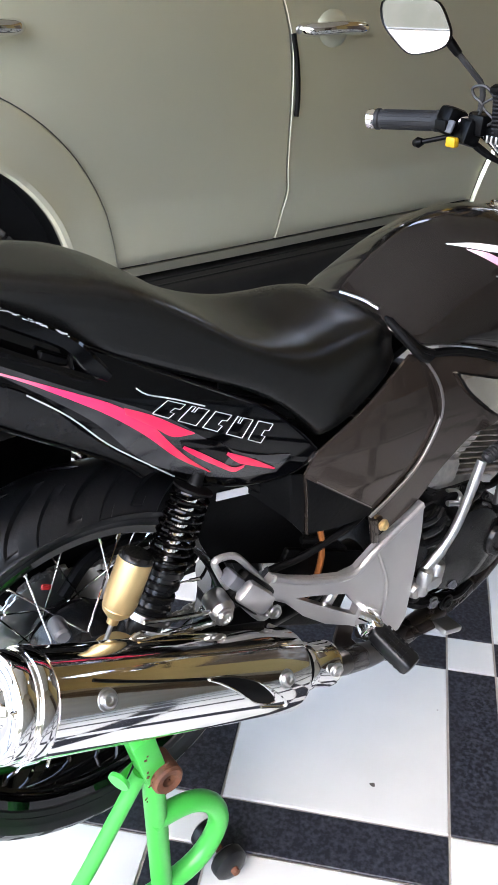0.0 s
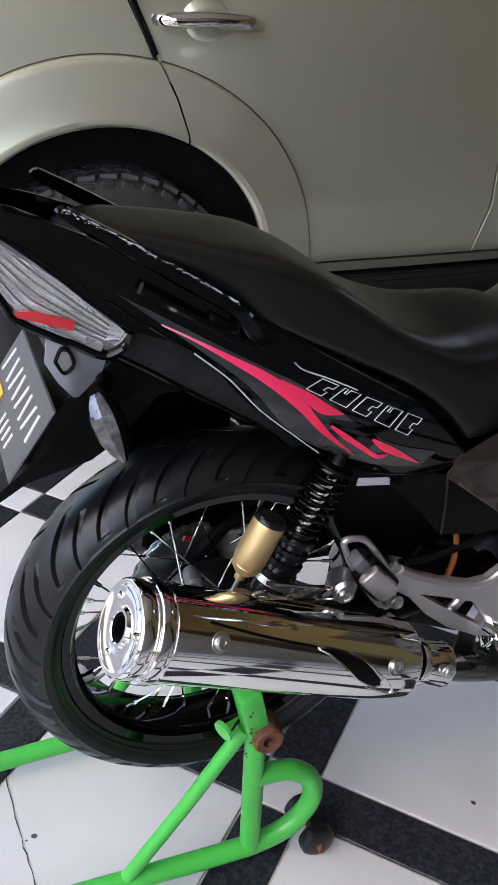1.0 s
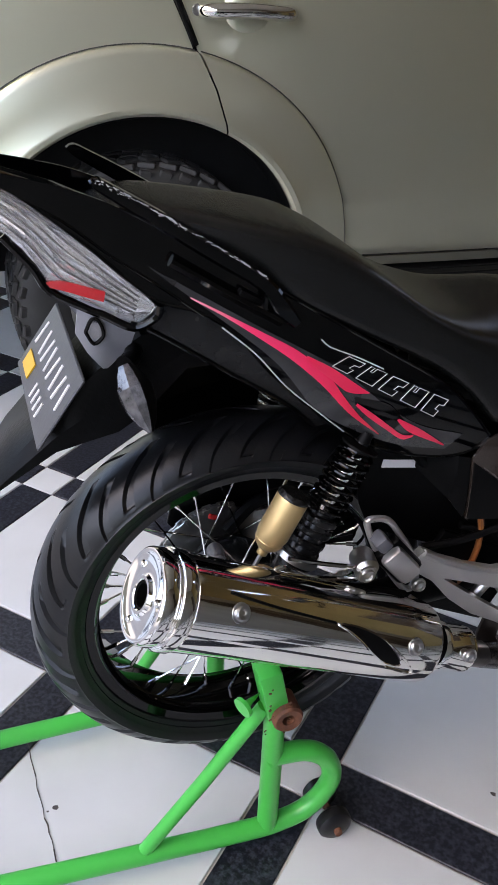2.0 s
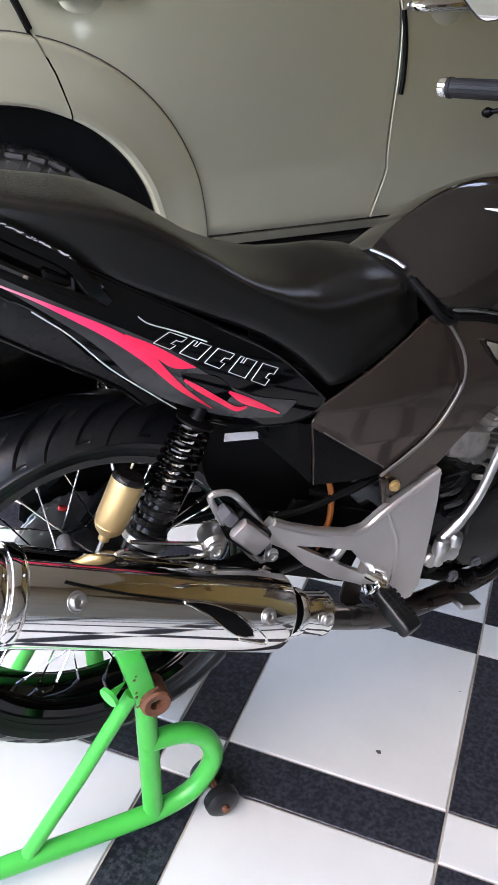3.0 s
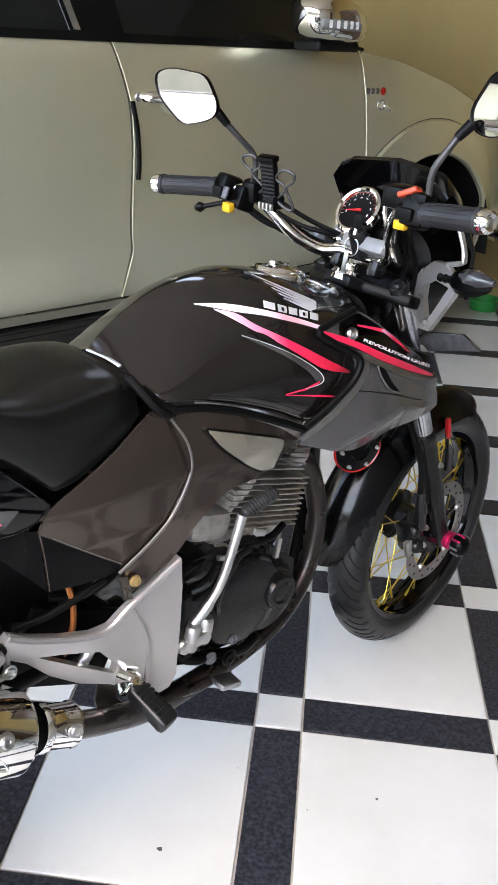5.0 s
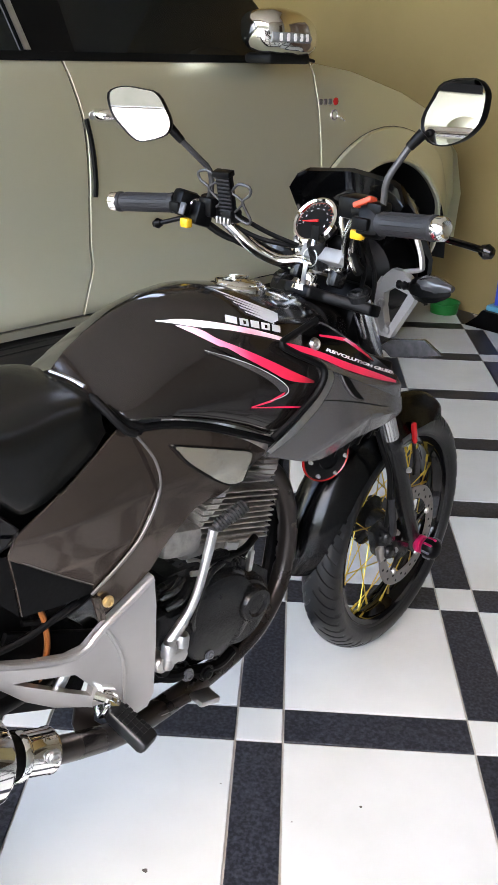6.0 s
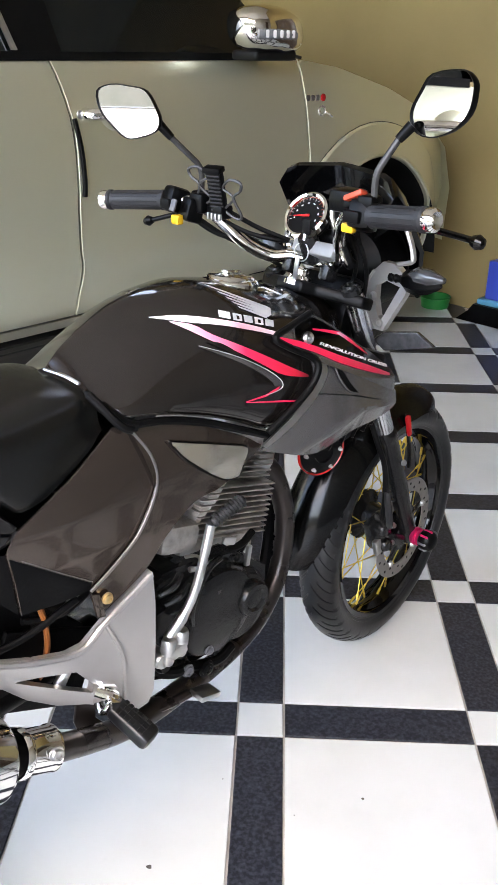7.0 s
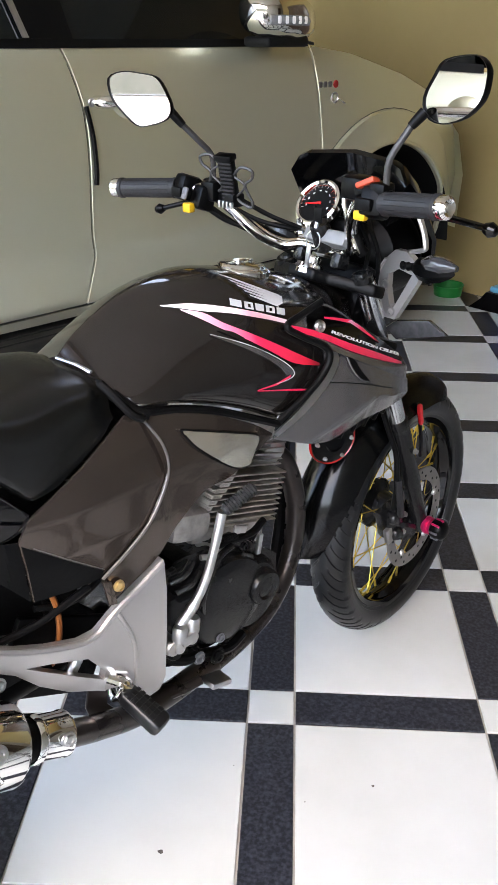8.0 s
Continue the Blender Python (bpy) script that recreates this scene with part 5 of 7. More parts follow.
# wing emblem and maker's letters as plain shapes
for k in range(5):
    f = k / 4
    a0, a1 = (0.720 + 0.012 * f, 0.9670 - 0.024 * f), (0.794 - 0.020 * f, 0.9310 - 0.0065 * f)
    low = [(a0[0] + (a1[0] - a0[0]) * s, a0[1] + (a1[1] - a0[1]) * s - 0.0030 * (0.35 + s)) for s in (0, 0.5, 1)]
    high = [(a0[0] + (a1[0] - a0[0]) * s, a0[1] + (a1[1] - a0[1]) * s + 0.0012) for s in (0, 0.5, 1)]
    decal("wing_bar", low, high, tank_sm, LIGHTGREY, tank, 0.0014, 10, 3)
decal("wing_tip", [(0.771, 0.9225), (0.787, 0.9230)], [(0.790, 0.9325), (0.797, 0.9300)], tank_sm, LIGHTGREY, tank, 0.0015, 6, 6)
for k in range(5):
    s0, s1 = (k + 0.08) / 5, (k + 0.84) / 5
    f = lambda s, top: (0.681 + (0.779 - 0.681) * s + (0.007 if top else 0), 0.9395 + (0.9085 - 0.9395) * s + (0.0075 if top else 0))
    decal("letter_block", [f(s0, 0), f(s1, 0)], [f(s0, 1), f(s1, 1)], tank_sm, LIGHTGREY, tank, 0.0026, 5, 4)
    if k in (1, 3):
        g = lambda a, b: tuple(f(s0, 0)[i] * (1 - a) * (1 - b) + f(s1, 0)[i] * a * (1 - b) + f(s0, 1)[i] * (1 - a) * b + f(s1, 1)[i] * a * b for i in (0, 1))
        decal("letter_hole", [g(0.35, 0.25), g(0.65, 0.25)], [g(0.35, 0.75), g(0.65, 0.75)], tank_sm, TANK, tank, 0.0032, 4, 3)
# chrome strip where tank and seat meet, black seam below the tank
bar("tank_strip", [(0.436, -0.010, 0.889), (0.439, -0.030, 0.889), (0.443, -0.054, 0.888), (0.449, -0.076, 0.882)], 0.0032, STEEL, tank, "", 8, 6, 0.7)
bar("tank_seam", [(x, -tank_wide(x, z + 0.01) + 0.006, z) for x, z in ((0.480, 0.832), (0.49, 0.826), (0.50, 0.823), (0.55, 0.817), (0.615, 0.797), (0.69, 0.764), (0.745, 0.738))], 0.0065, SEAL, tank, "", 8)
bar("tank_gasket", [(0.460, -0.108, 0.856), (0.472, -0.120, 0.842), (0.484, -0.130, 0.830), (0.50, -0.138, 0.823)], 0.0085, SEAL, tank, "", 10, 6)
bar("rear_seal", [(0.447, -0.092, 0.876), (0.450, -0.102, 0.869), (0.456, -0.117, 0.857), (0.464, -0.131, 0.842), (0.474, -0.140, 0.829), (0.486, -0.144, 0.823)], [0.002, 0.003, 0.004, 0.005] + [0.0065] * 27, SEAL, tank, "", 10, 6)
cap_at = along((0.803, -0.004, 0.955), (0.815, -0.004, 1.05))
cap = part("filler_cap", turned([(0, 0.012), (0.020, 0.0115), (0.024, 0.010), (0.036, 0.0095), (0.040, 0.007), (0.0415, 0.004), (0.0465, 0.003), (0.049, 0.0), (0.049, -0.008)], cap_at, 48), CHROME, bike, "chrome fuel filler cap")
block("cap_flap", (0.034, 0.016, 0.005), (0.806, -0.004, 0.969), CHROME, cap, bevel=0.002, rot=(0, 8, 0))

# ---- seat ----
def section(x, z0, z1, w0, w1, n=44, p=2.6, peak=0.45):
    """A closed cross-section: bottom z0, half-width w0 there, top z1, widest w1."""
    ring = []
    zc = z0 + (z1 - z0) * peak
    for k in range(n):
        a = 2 * math.pi * (k + 0.5) / n
        c, s = math.cos(a), math.sin(a)
        zz = zc + (z1 - zc) * s ** (2 / p) if s > 0 else zc - (zc - z0) * (-s) ** (2 / 6)
        ww = math.copysign(abs(c) ** (2 / p) if s > 0 else abs(c) ** (2 / 6), c)
        wide = w1 if s > 0 else w1 + (w0 - w1) * min(1, -s * 1.4)
        ring.append((x, ww * wide, zz))
    return ring


keys = np.array([(-0.205, 1.010, 1.022, 0.030, 0.035), (-0.192, 1.0, 1.030, 0.05, 0.052), (-0.16, 0.985, 1.036, 0.058, 0.068), (-0.10, 0.965, 1.029, 0.076, 0.084), (-0.03, 0.944, 1.016, 0.096, 0.101), (0.04, 0.913, 1.001, 0.12, 0.113), (0.09, 0.890, 0.980, 0.127, 0.119), (0.14, 0.867, 0.950, 0.132, 0.124),
                 (0.20, 0.838, 0.912, 0.136, 0.13), (0.25, 0.802, 0.894, 0.14, 0.133), (0.29, 0.762, 0.887, 0.141, 0.132), (0.312, 0.74, 0.886, 0.141, 0.130), (0.34, 0.744, 0.886, 0.142, 0.125), (0.38, 0.764, 0.887, 0.140, 0.117), (0.43, 0.792, 0.882, 0.132, 0.106), (0.465, 0.810, 0.868, 0.11, 0.09)])
rings = []
for u in np.linspace(-0.205, 0.465, 80):
    rings.append(section(u, *[cubic(float(u), [float(k) for k in keys[:, 0]], [float(k) for k in keys[:, c]]) for c in (1, 2, 3, 4)], p=cubic(float(u), (-0.205, 0.02, 0.16, 0.3, 0.465), (4.0, 5.6, 5.6, 3.8, 3.2)), peak=0.52))
bm = bmesh.new()
loft(bm, rings)
for it in range(1):
    bmesh.ops.smooth_vert(bm, verts=bm.verts[:], factor=0.4, use_axis_x=False, use_axis_y=True, use_axis_z=True)
seat = part("seat", bm, VINYL, bike, "black vinyl two-step seat", sharp=60)

# ---- tail: side covers with decals ----
def tail_wide(u, z):
    zc = cubic(u, (-.34, -.15, .25, .32), (1.02, .925, .765, .74))
    return cubic(u, (-.34, -.2, -.1, 0, .1, .2, .32), (.045, .075, .095, .115, .128, .136, .138)) - (1.1 if z > zc else 2.2) * (z - zc) ** 2


tail_hi = curve2([(-0.335, 1.075), (-0.261, 1.060), (-0.208, 1.046), (-0.147, 1.020), (-0.077, 0.984), (-0.008, 0.948), (0.046, 0.918), (0.135, 0.868), (0.217, 0.820), (0.265, 0.776), (0.298, 0.738)])
tail_lo = curve2([(-0.335, 1.06), (-0.265, 1.026), (-0.212, 0.994), (-0.148, 0.938), (-0.097, 0.923), (-0.053, 0.895), (0.002, 0.834), (0.09, 0.759), (0.159, 0.722), (0.241, 0.708), (0.286, 0.719), (0.298, 0.735)])
bm = bmesh.new()
skin(bm, tail_lo, tail_hi, tail_wide, 70, 14, 0.004, True)
tail = part("tail_cover", bm, GLOSS, bike, "gloss black tail cover")
# Thin gloss beads added along the tail's edges to catch sky highlights.
for edge in (tail_lo[10:], tail_hi[20:]):
    bar("rolled_edge", [(a, -tail_wide(a, h) + 0.0012, h) for a, h in edge[::3] + edge[-1:]], 0.0026, GLOSS, tail, "", 8, 0)
decal("grey_streak", curve2([(-0.15, 0.973), (-0.05, 0.898), (0.0, 0.855), (0.045, 0.80), (0.095, 0.765), (0.165, 0.735), (0.235, 0.722)]), curve2([(-0.15, 0.974), (-0.034, 0.909), (0.033, 0.873), (0.085, 0.842), (0.135, 0.80), (0.19, 0.765), (0.255, 0.745)]), tail_wide, STREAK, tail, 0.0014, 50, 6)
decal("black_streak", curve2([(0.098, 0.80), (0.125, 0.782), (0.155, 0.762)]), curve2([(0.095, 0.812), (0.14, 0.80), (0.165, 0.776)]), tail_wide, GLOSS, tail, 0.0022, 20, 4)
decal("pink_streak", curve2([(-0.106, 0.939), (-0.066, 0.917), (-0.021, 0.888), (0.013, 0.864), (0.051, 0.831), (0.092, 0.788), (0.136, 0.7535)]), curve2([(-0.106, 0.941), (-0.066, 0.921), (-0.021, 0.898), (0.019, 0.876), (0.056, 0.846), (0.080, 0.815), (0.105, 0.785), (0.137, 0.7545)]), tail_wide, STREAK_PINK, tail, 0.003, 50, 5)
decal("pink_streak", curve2([(0.030, 0.862), (0.062, 0.838), (0.085, 0.820), (0.112, 0.8165)]), curve2([(0.030, 0.870), (0.062, 0.853), (0.088, 0.835), (0.113, 0.8175)]), tail_wide, PINK, tail, 0.0034, 20, 4)
decal("pink_lick", curve2([(0.098, 0.800), (0.116, 0.783), (0.145, 0.761), (0.168, 0.745), (0.182, 0.748)]), curve2([(0.100, 0.803), (0.120, 0.789), (0.148, 0.767), (0.168, 0.752), (0.183, 0.751)]), tail_wide, PINK, tail, 0.0036, 20, 3)
decal("pink_lick", curve2([(0.156, 0.775), (0.172, 0.759), (0.194, 0.747), (0.230, 0.730)]), curve2([(0.158, 0.778), (0.180, 0.766), (0.198, 0.755), (0.230, 0.732)]), tail_wide, PINK, tail, 0.0038, 20, 3)
# model lettering as slanted outlined blocks
SLABS = ([(0.0, 0.0), (0.80, 0.0), (0.86, 0.34), (0.62, 0.36), (0.68, 0.64), (0.94, 0.66), (1.0, 1.0), (0.08, 1.0)],
         [(0.0, 0.0), (0.92, 0.0), (1.0, 1.0), (0.42, 1.0), (0.40, 0.70), (0.26, 0.68), (0.28, 1.0), (0.08, 1.0)])
for k in range(5):
    slab_shape = SLABS[k % 2]
    s0, s1 = k / 5 + 0.015, (k + 0.86) / 5
    lo = lambda s: (0.060 + 0.155 * s, 0.856 - 0.084 * s)
    hi = lambda s: (0.078 + 0.150 * s, 0.868 - 0.072 * s)
    spot = lambda f, g: tuple(lo(s0 + (s1 - s0) * f)[i] * (1 - g) + hi(s0 + (s1 - s0) * f)[i] * g for i in (0, 1))
    quad = [spot(f, g) for f, g in slab_shape]
    bar("letter_outline", [(a, -tail_wide(a, h) - 0.0014, h) for a, h in quad + quad[:1]], 0.00065, LIGHTGREY, tail, "", 5, 0)
bar("letter_line", [(a, -tail_wide(a, h) - 0.0018, h) for a, h in ((0.046, 0.889), (0.058, 0.879), (0.09, 0.866), (0.128, 0.848))], 0.0009, LIGHTGREY, tail, "", 5, 3)
bar("edge_line", [(a, -tail_wide(a, h) - 0.001, h) for a, h in ((-0.07, 0.905), (-0.03, 0.872), (0.01, 0.828), (0.06, 0.785), (0.092, 0.758))], 0.0010, LIGHTGREY, tail, "", 5, 4)

# lower tail panel, rear mudguard, plate hanger
bm = bmesh.new()
skin(bm, curve2([(-0.168, 0.905), (-0.137, 0.890), (-0.064, 0.846), (0.017, 0.797), (0.06, 0.758)]), curve2([(-0.150, 0.942), (-0.097, 0.930), (-0.053, 0.898), (0.0, 0.845), (0.075, 0.763)]), lambda a, h: tail_wide(a, h) - 0.012, 36, 8, 0.004, True)
low_panel = part("lower_tail_panel", bm, ENGINE_BLACK, bike, "dark satin lower tail panel")
# Another bead, added for a highlight along the lower edge.
bar("rolled_edge", [(a, -tail_wide(a, h) + 0.011, h) for a, h in ((-0.168, 0.905), (-0.137, 0.890), (-0.064, 0.846), (0.017, 0.797), (0.058, 0.760))], 0.0028, GLOSS, low_panel, "", 8, 4)
bm = bmesh.new()
rings = []
for k in range(33):
    a = radians(interp(k, (0, 32), (84, 118)))
    r = 0.380
    c = REAR + Vector((0.02, 0, 0.0))
    rings.append([c + Vector((rr * math.cos(a), y, rr * math.sin(a))) for y, rr in ((-0.035, r), (0.0, r + 0.006), (0.04, r + 0.003), (0.07, r - 0.008), (0.082, r - 0.04), (0.085, r - 0.13))])
loft(bm, rings, False)
bmesh.ops.solidify(bm, geom=bm.faces[:], thickness=0.003)
part("mudguard", bm, MATT, bike, "matt black plastic rear mudguard")
bm = bmesh.new()
rings = []
for x, z, w, d in ((0.06, 0.835, 0.06, 0.02), (-0.02, 0.872, 0.062, 0.03), (-0.10, 0.89, 0.066, 0.05), (-0.155, 0.885, 0.07, 0.10), (-0.185, 0.865, 0.07, 0.10), (-0.222, 0.83, 0.068, 0.075), (-0.26, 0.79, 0.068, 0.045), (-0.31, 0.735, 0.064, 0.025), (-0.345, 0.69, 0.05, 0.012)):
    rings.append([(x, -w, z - d), (x, -w - 0.004, z - d * 0.5), (x, -w + 0.008, z), (x, w - 0.008, z), (x, w + 0.004, z - d * 0.5), (x, w, z - d), (x, w - 0.02, z - d - 0.006), (x, -w + 0.02, z - d - 0.006)])
loft(bm, rings)
part("plate_bracket", bm, MATT, bike, "matt black number plate hanger", sharp=25)
bm = bmesh.new()
skin(bm, [(-0.231, 0.897), (-0.218, 0.872), (-0.198, 0.846), (-0.186, 0.858), (-0.169, 0.876)], [(-0.226, 0.938), (-0.212, 0.932), (-0.19, 0.922), (-0.164, 0.912), (-0.160, 0.900)], lambda a, h: 0.078 - 0.25 * abs(a + 0.205) - 0.3 * max(0, 0.88 - h), 12, 8, 0.004, True)
bracket = part("light_bracket", bm, GREYPANEL, bike, "grey plastic panel below the rear light")
bar("reflector_rim", [(a, -0.080, h) for a, h in ((-0.221, 0.902), (-0.214, 0.916), (-0.206, 0.914), (-0.201, 0.897), (-0.212, 0.887), (-0.221, 0.902))], 0.0022, SEAL, bracket, "", 6, 4)
bm = bmesh.new()
skin(bm, [(-0.219, 0.901), (-0.212, 0.889), (-0.203, 0.897)], [(-0.219, 0.903), (-0.213, 0.914), (-0.207, 0.912)], lambda a, h: 0.081, 6, 5, 0.003, False)
part("side_reflector", bm, GLASS_SMOKE, bracket, "small clear side reflector")
# top cowl of the tail
bm = bmesh.new()
rings = []
for x, w, z in ((-0.36, 0.022, 1.066), (-0.30, 0.035, 1.058), (-0.24, 0.045, 1.040), (-0.18, 0.052, 1.014), (-0.10, 0.06, 0.975), (0.0, 0.07, 0.932)):
    rings.append([(x, -w, z - 0.014), (x, -w * 0.7, z + 0.002), (x, 0, z + 0.008), (x, w * 0.7, z + 0.002), (x, w, z - 0.014), (x, w * 0.8, z - 0.05), (x, -w * 0.8, z - 0.05)])
loft(bm, rings)
part("tail_cowl", bm, GLOSS, bike)
bar("tail_crease", [(a, -tail_wide(a, h) - 0.0005, h) for a, h in ((-0.30, 1.052), (-0.24, 1.022), (-0.19, 0.985), (-0.148, 0.958), (-0.09, 0.918))], 0.0016, GLOSS, tail, "", 6, 5)

# rear light: faceted bright reflector behind a clear lens, red strip below
def light_wide(a, h):
    return tail_wide(a, h) + 0.004


l_up = curve2([(-0.345, 1.070), (-0.300, 1.055), (-0.264, 1.033), (-0.212, 0.992), (-0.185, 0.968), (-0.157, 0.945), (-0.144, 0.931)])
l_dn = curve2([(-0.345, 1.04), (-0.300, 1.010), (-0.269, 0.978), (-0.256, 0.952), (-0.222, 0.934), (-0.199, 0.925), (-0.168, 0.911), (-0.150, 0.922)])
rf = random.Random(5)
bm = bmesh.new()
skin(bm, l_dn, l_up, lambda a, h: light_wide(a, h) - 0.006 + rf.uniform(-0.0034, 0.0024), 7, 13, 0.003, True)
light = part("rear_light", bm, LAMP_SILVER, bike, "clear rear light with a silver reflector and a red strip", sharp=1)
bm = bmesh.new()
skin(bm, l_dn, l_up, light_wide, 30, 8, 0.0015, False)
lens = part("lens", bm, GLASS_CLEAR, light, "clear lens")
lens.visible_shadow = False
bm = bmesh.new()
skin(bm, curve2([(-0.259, 0.952), (-0.238, 0.947), (-0.218, 0.941), (-0.200, 0.936)]), curve2([(-0.259, 0.957), (-0.243, 0.959), (-0.221, 0.954), (-0.198, 0.948)]), lambda a, h: light_wide(a, h) + 0.003, 14, 5, 0.003, True)
part("red_lens", bm, RED_GLASS, light, "red lower strip")
for f, f2 in ((0.2, 0.3), (0.42, 0.42), (0.6, 0.52), (0.78, 0.66), (0.92, 0.8)):
    lower, upper = resample([(a, 0, h) for a, h in l_dn], 12), resample([(a, 0, h) for a, h in l_up], 12)
    rib = [lower[k].lerp(upper[k], f + (f2 - f) * k / 11) for k in range(1, 11)]
    bar("reflector_rib", [(q.x, -light_wide(q.x, q.z) + 0.0025, q.z) for q in rib], 0.0016, CHROME, light, "", 6, 2)
bar("lens_rim", [(a, -light_wide(a, h) - 0.001, h) for a, h in ((-0.30, 1.006), (-0.272, 0.974), (-0.256, 0.947), (-0.222, 0.929), (-0.199, 0.919), (-0.168, 0.905), (-0.144, 0.918), (-0.140, 0.932))], 0.005, GLOSS, light, "", 8, 4)

# grab rails: a broad worn blade on either side of the seat
def rail_wide(u, z):
    return interp(u, (-.22, -.09, .02), (.085, .110, .128))


bm = bmesh.new()
r_hi = curve2([(-0.212, 1.066), (-0.203, 1.070), (-0.184, 1.061), (-0.141, 1.038), (-0.084, 1.005), (-0.041, 0.979), (-0.016, 0.960), (0.004, 0.935), (0.015, 0.918)])
r_lo = curve2([(-0.209, 1.062), (-0.201, 1.055), (-0.169, 1.035), (-0.130, 1.011), (-0.084, 0.983), (-0.044, 0.960), (-0.027, 0.945), (-0.014, 0.924), (0.007, 0.909)])
skin(bm, r_lo, r_hi, lambda a, h: rail_wide(a, h) + 0.004, 50, 7, 0.012, True, 0.003)
rail = part("grab_rail", bm, GLOSS, bike, "worn black grab rail")
for s in (-1, 1):
    bar("rail_stay", [(-0.005, 0.118 * s, 0.915), (-0.06, 0.110 * s, 0.945), (-0.13, 0.098 * s, 0.985)], 0.010, GLOSS, rail, "", 10, 5, 0.7)
    bar("rail_post", [(-0.024, 0.118 * s, 0.955), (-0.026, 0.119 * s, 0.925)], 0.004, GLOSS, rail, "", 8, 0)
    block("rail_pocket", (0.034, 0.012, 0.016), (-0.043, 0.112 * s, 0.94), MATT, rail, bevel=0.003, rot=(0, 28, 0))
bm = bmesh.new()
for k in range(110):
    t = rnd0.random() ** 1.3
    u = -0.205 + 0.18 * t
    z = interp(u, [p[0] for p in r_hi], [p[1] for p in r_hi]) - rnd0.uniform(0.001, 0.006) * (1 - 0.6 * t)
    box(bm, (rnd0.uniform(0.001, 0.006), 0.0012, rnd0.uniform(0.0004, 0.0014)), Matrix.Translation((u, -rail_wide(u, z) - 0.0032, z)) @ pose(0, 0, 0, 0, 28 + rnd0.uniform(-12, 12), 0))
part("scuff_marks", bm, LIGHTGREY, rail)
bm = bmesh.new()
skin(bm, curve2([(0.13, 0.725), (0.16, 0.590), (0.26, 0.530), (0.345, 0.500)]), curve2([(0.15, 0.735), (0.20, 0.715), (0.27, 0.690), (0.345, 0.665)]), lambda a, h: 0.082, 16, 6, 0.004, True)
part("inner_panel", bm, MATT, bike, "black inner panel behind the shock absorber")
# White strip added for the pale slit between the shock and the cover.
block("sticker", (0.062, 0.0016, 0.0125), (0.206, -0.0832, 0.6735), WHITE, bike, "thin white strip on the inner panel", 0.0004, (0, 8, 0))

# number plate with plain bars, rear signals
NP = Matrix.Translation((-0.257, 0, 0.82)) @ pose(0, 0, 0, 0, 34, 0) @ pose(0, 0, 0, 0, 0, 0)
bm = bmesh.new()
box(bm, (0.004, 0.235, 0.10), NP, 0.0015, 1)
plate_ob = part("number_plate", bm, PLATE, bike, "dark grey number plate")
for k in range(12):
    bm = bmesh.new()
    if k < 8:
        box(bm, (0.002, 0.0042, 0.034), NP @ pose(-0.0028, 0.095 - 0.026 * k - (0.008 if k > 0 else 0), 0.012, 8 * (-1) ** k, 0, 0), 0)
    else:
        box(bm, (0.002, 0.0036, 0.02), NP @ pose(-0.0028, -0.018 * (k - 8), -0.03), 0)
    part("plate_bar", bm, WHITE, plate_ob)
bm = bmesh.new()
box(bm, (0.002, 0.05, 0.022), NP @ pose(-0.0028, 0.07, -0.026), 0)
part("plate_sticker", bm, YELLOW, plate_ob)


def signal(base, tip, s, size=1.0, label="clear turn signal with black housing"):
    b, t = Vector(base), Vector(tip)
    root = part("turn_signal", turned([(0, 0), (0.008, 0), (0.009, 0.005), (0.007, 0.010), (0.009, 0.016), (0.007, 0.022), (0.009, 0.03), (0, 0.032)], along(b, t), 12), MATT, bike, label)
    m = along(b, t) @ pose(0, 0, 0.03)
    rings = []
    for z, r1, r2 in ((0, 0.010, 0.012), (0.01, 0.016, 0.020), (0.03, 0.019, 0.024), (0.055, 0.015, 0.019), (0.075, 0.007, 0.009), (0.082, 0.002, 0.003)):
        rings.append([m @ Vector((r1 * size * math.cos(a), r2 * size * math.sin(a), z * size)) for a in np.linspace(0, 2 * math.pi, 7, endpoint=False)])
    bm = bmesh.new()
    loft(bm, rings)
    part("housing", bm, MATT, root)
    return root, m



def rear_signal(s):
    """A pointed lamp on a short stalk: dark shell ahead, clear lens behind."""
    p0, p1 = Vector((-0.181, 0.098 * s, 0.866)), Vector((-0.163, 0.150 * s, 0.806))
    root = bar("turn_signal", [(-0.165, 0.066 * s, 0.868), (-0.170, 0.085 * s, 0.868), p0], [0.011, 0.010, 0.012], MATT, bike, "clear turn signal with black housing", 12, 0)
    ax = (p1 - p0).normalized()
    back = Vector((-1, 0, 0))
    back = (back - ax * back.dot(ax)).normalized()
    up = ax.cross(back)
    L = (p1 - p0).length
    steps = ((0.0, 0.42), (0.12, 0.70), (0.35, 1.0), (0.62, 0.92), (0.85, 0.55), (1.0, 0.15))
    bm = bmesh.new()
    loft(bm, [[p0 + ax * L * f + (-back * (0.004 + 0.017 * math.sin(a)) + up * 0.019 * math.cos(a)) * w for a in np.linspace(0, math.pi, 9)] for f, w in steps])
    part("housing", bm, MATT, root)
    bm = bmesh.new()
    loft(bm, [[p0 + ax * L * f + (back * (0.004 + q[0]) + up * q[1]) * w for q in ((-0.008, 0.0185), (0.004, 0.016), (0.015, 0.004), (0.015, -0.004), (0.004, -0.016), (-0.008, -0.0185))] for f, w in steps])
    part("lens", bm, SIGNAL_LENS, root, "clear faceted lens", sharp=12)


rear_signal(-1)
rear_signal(1)

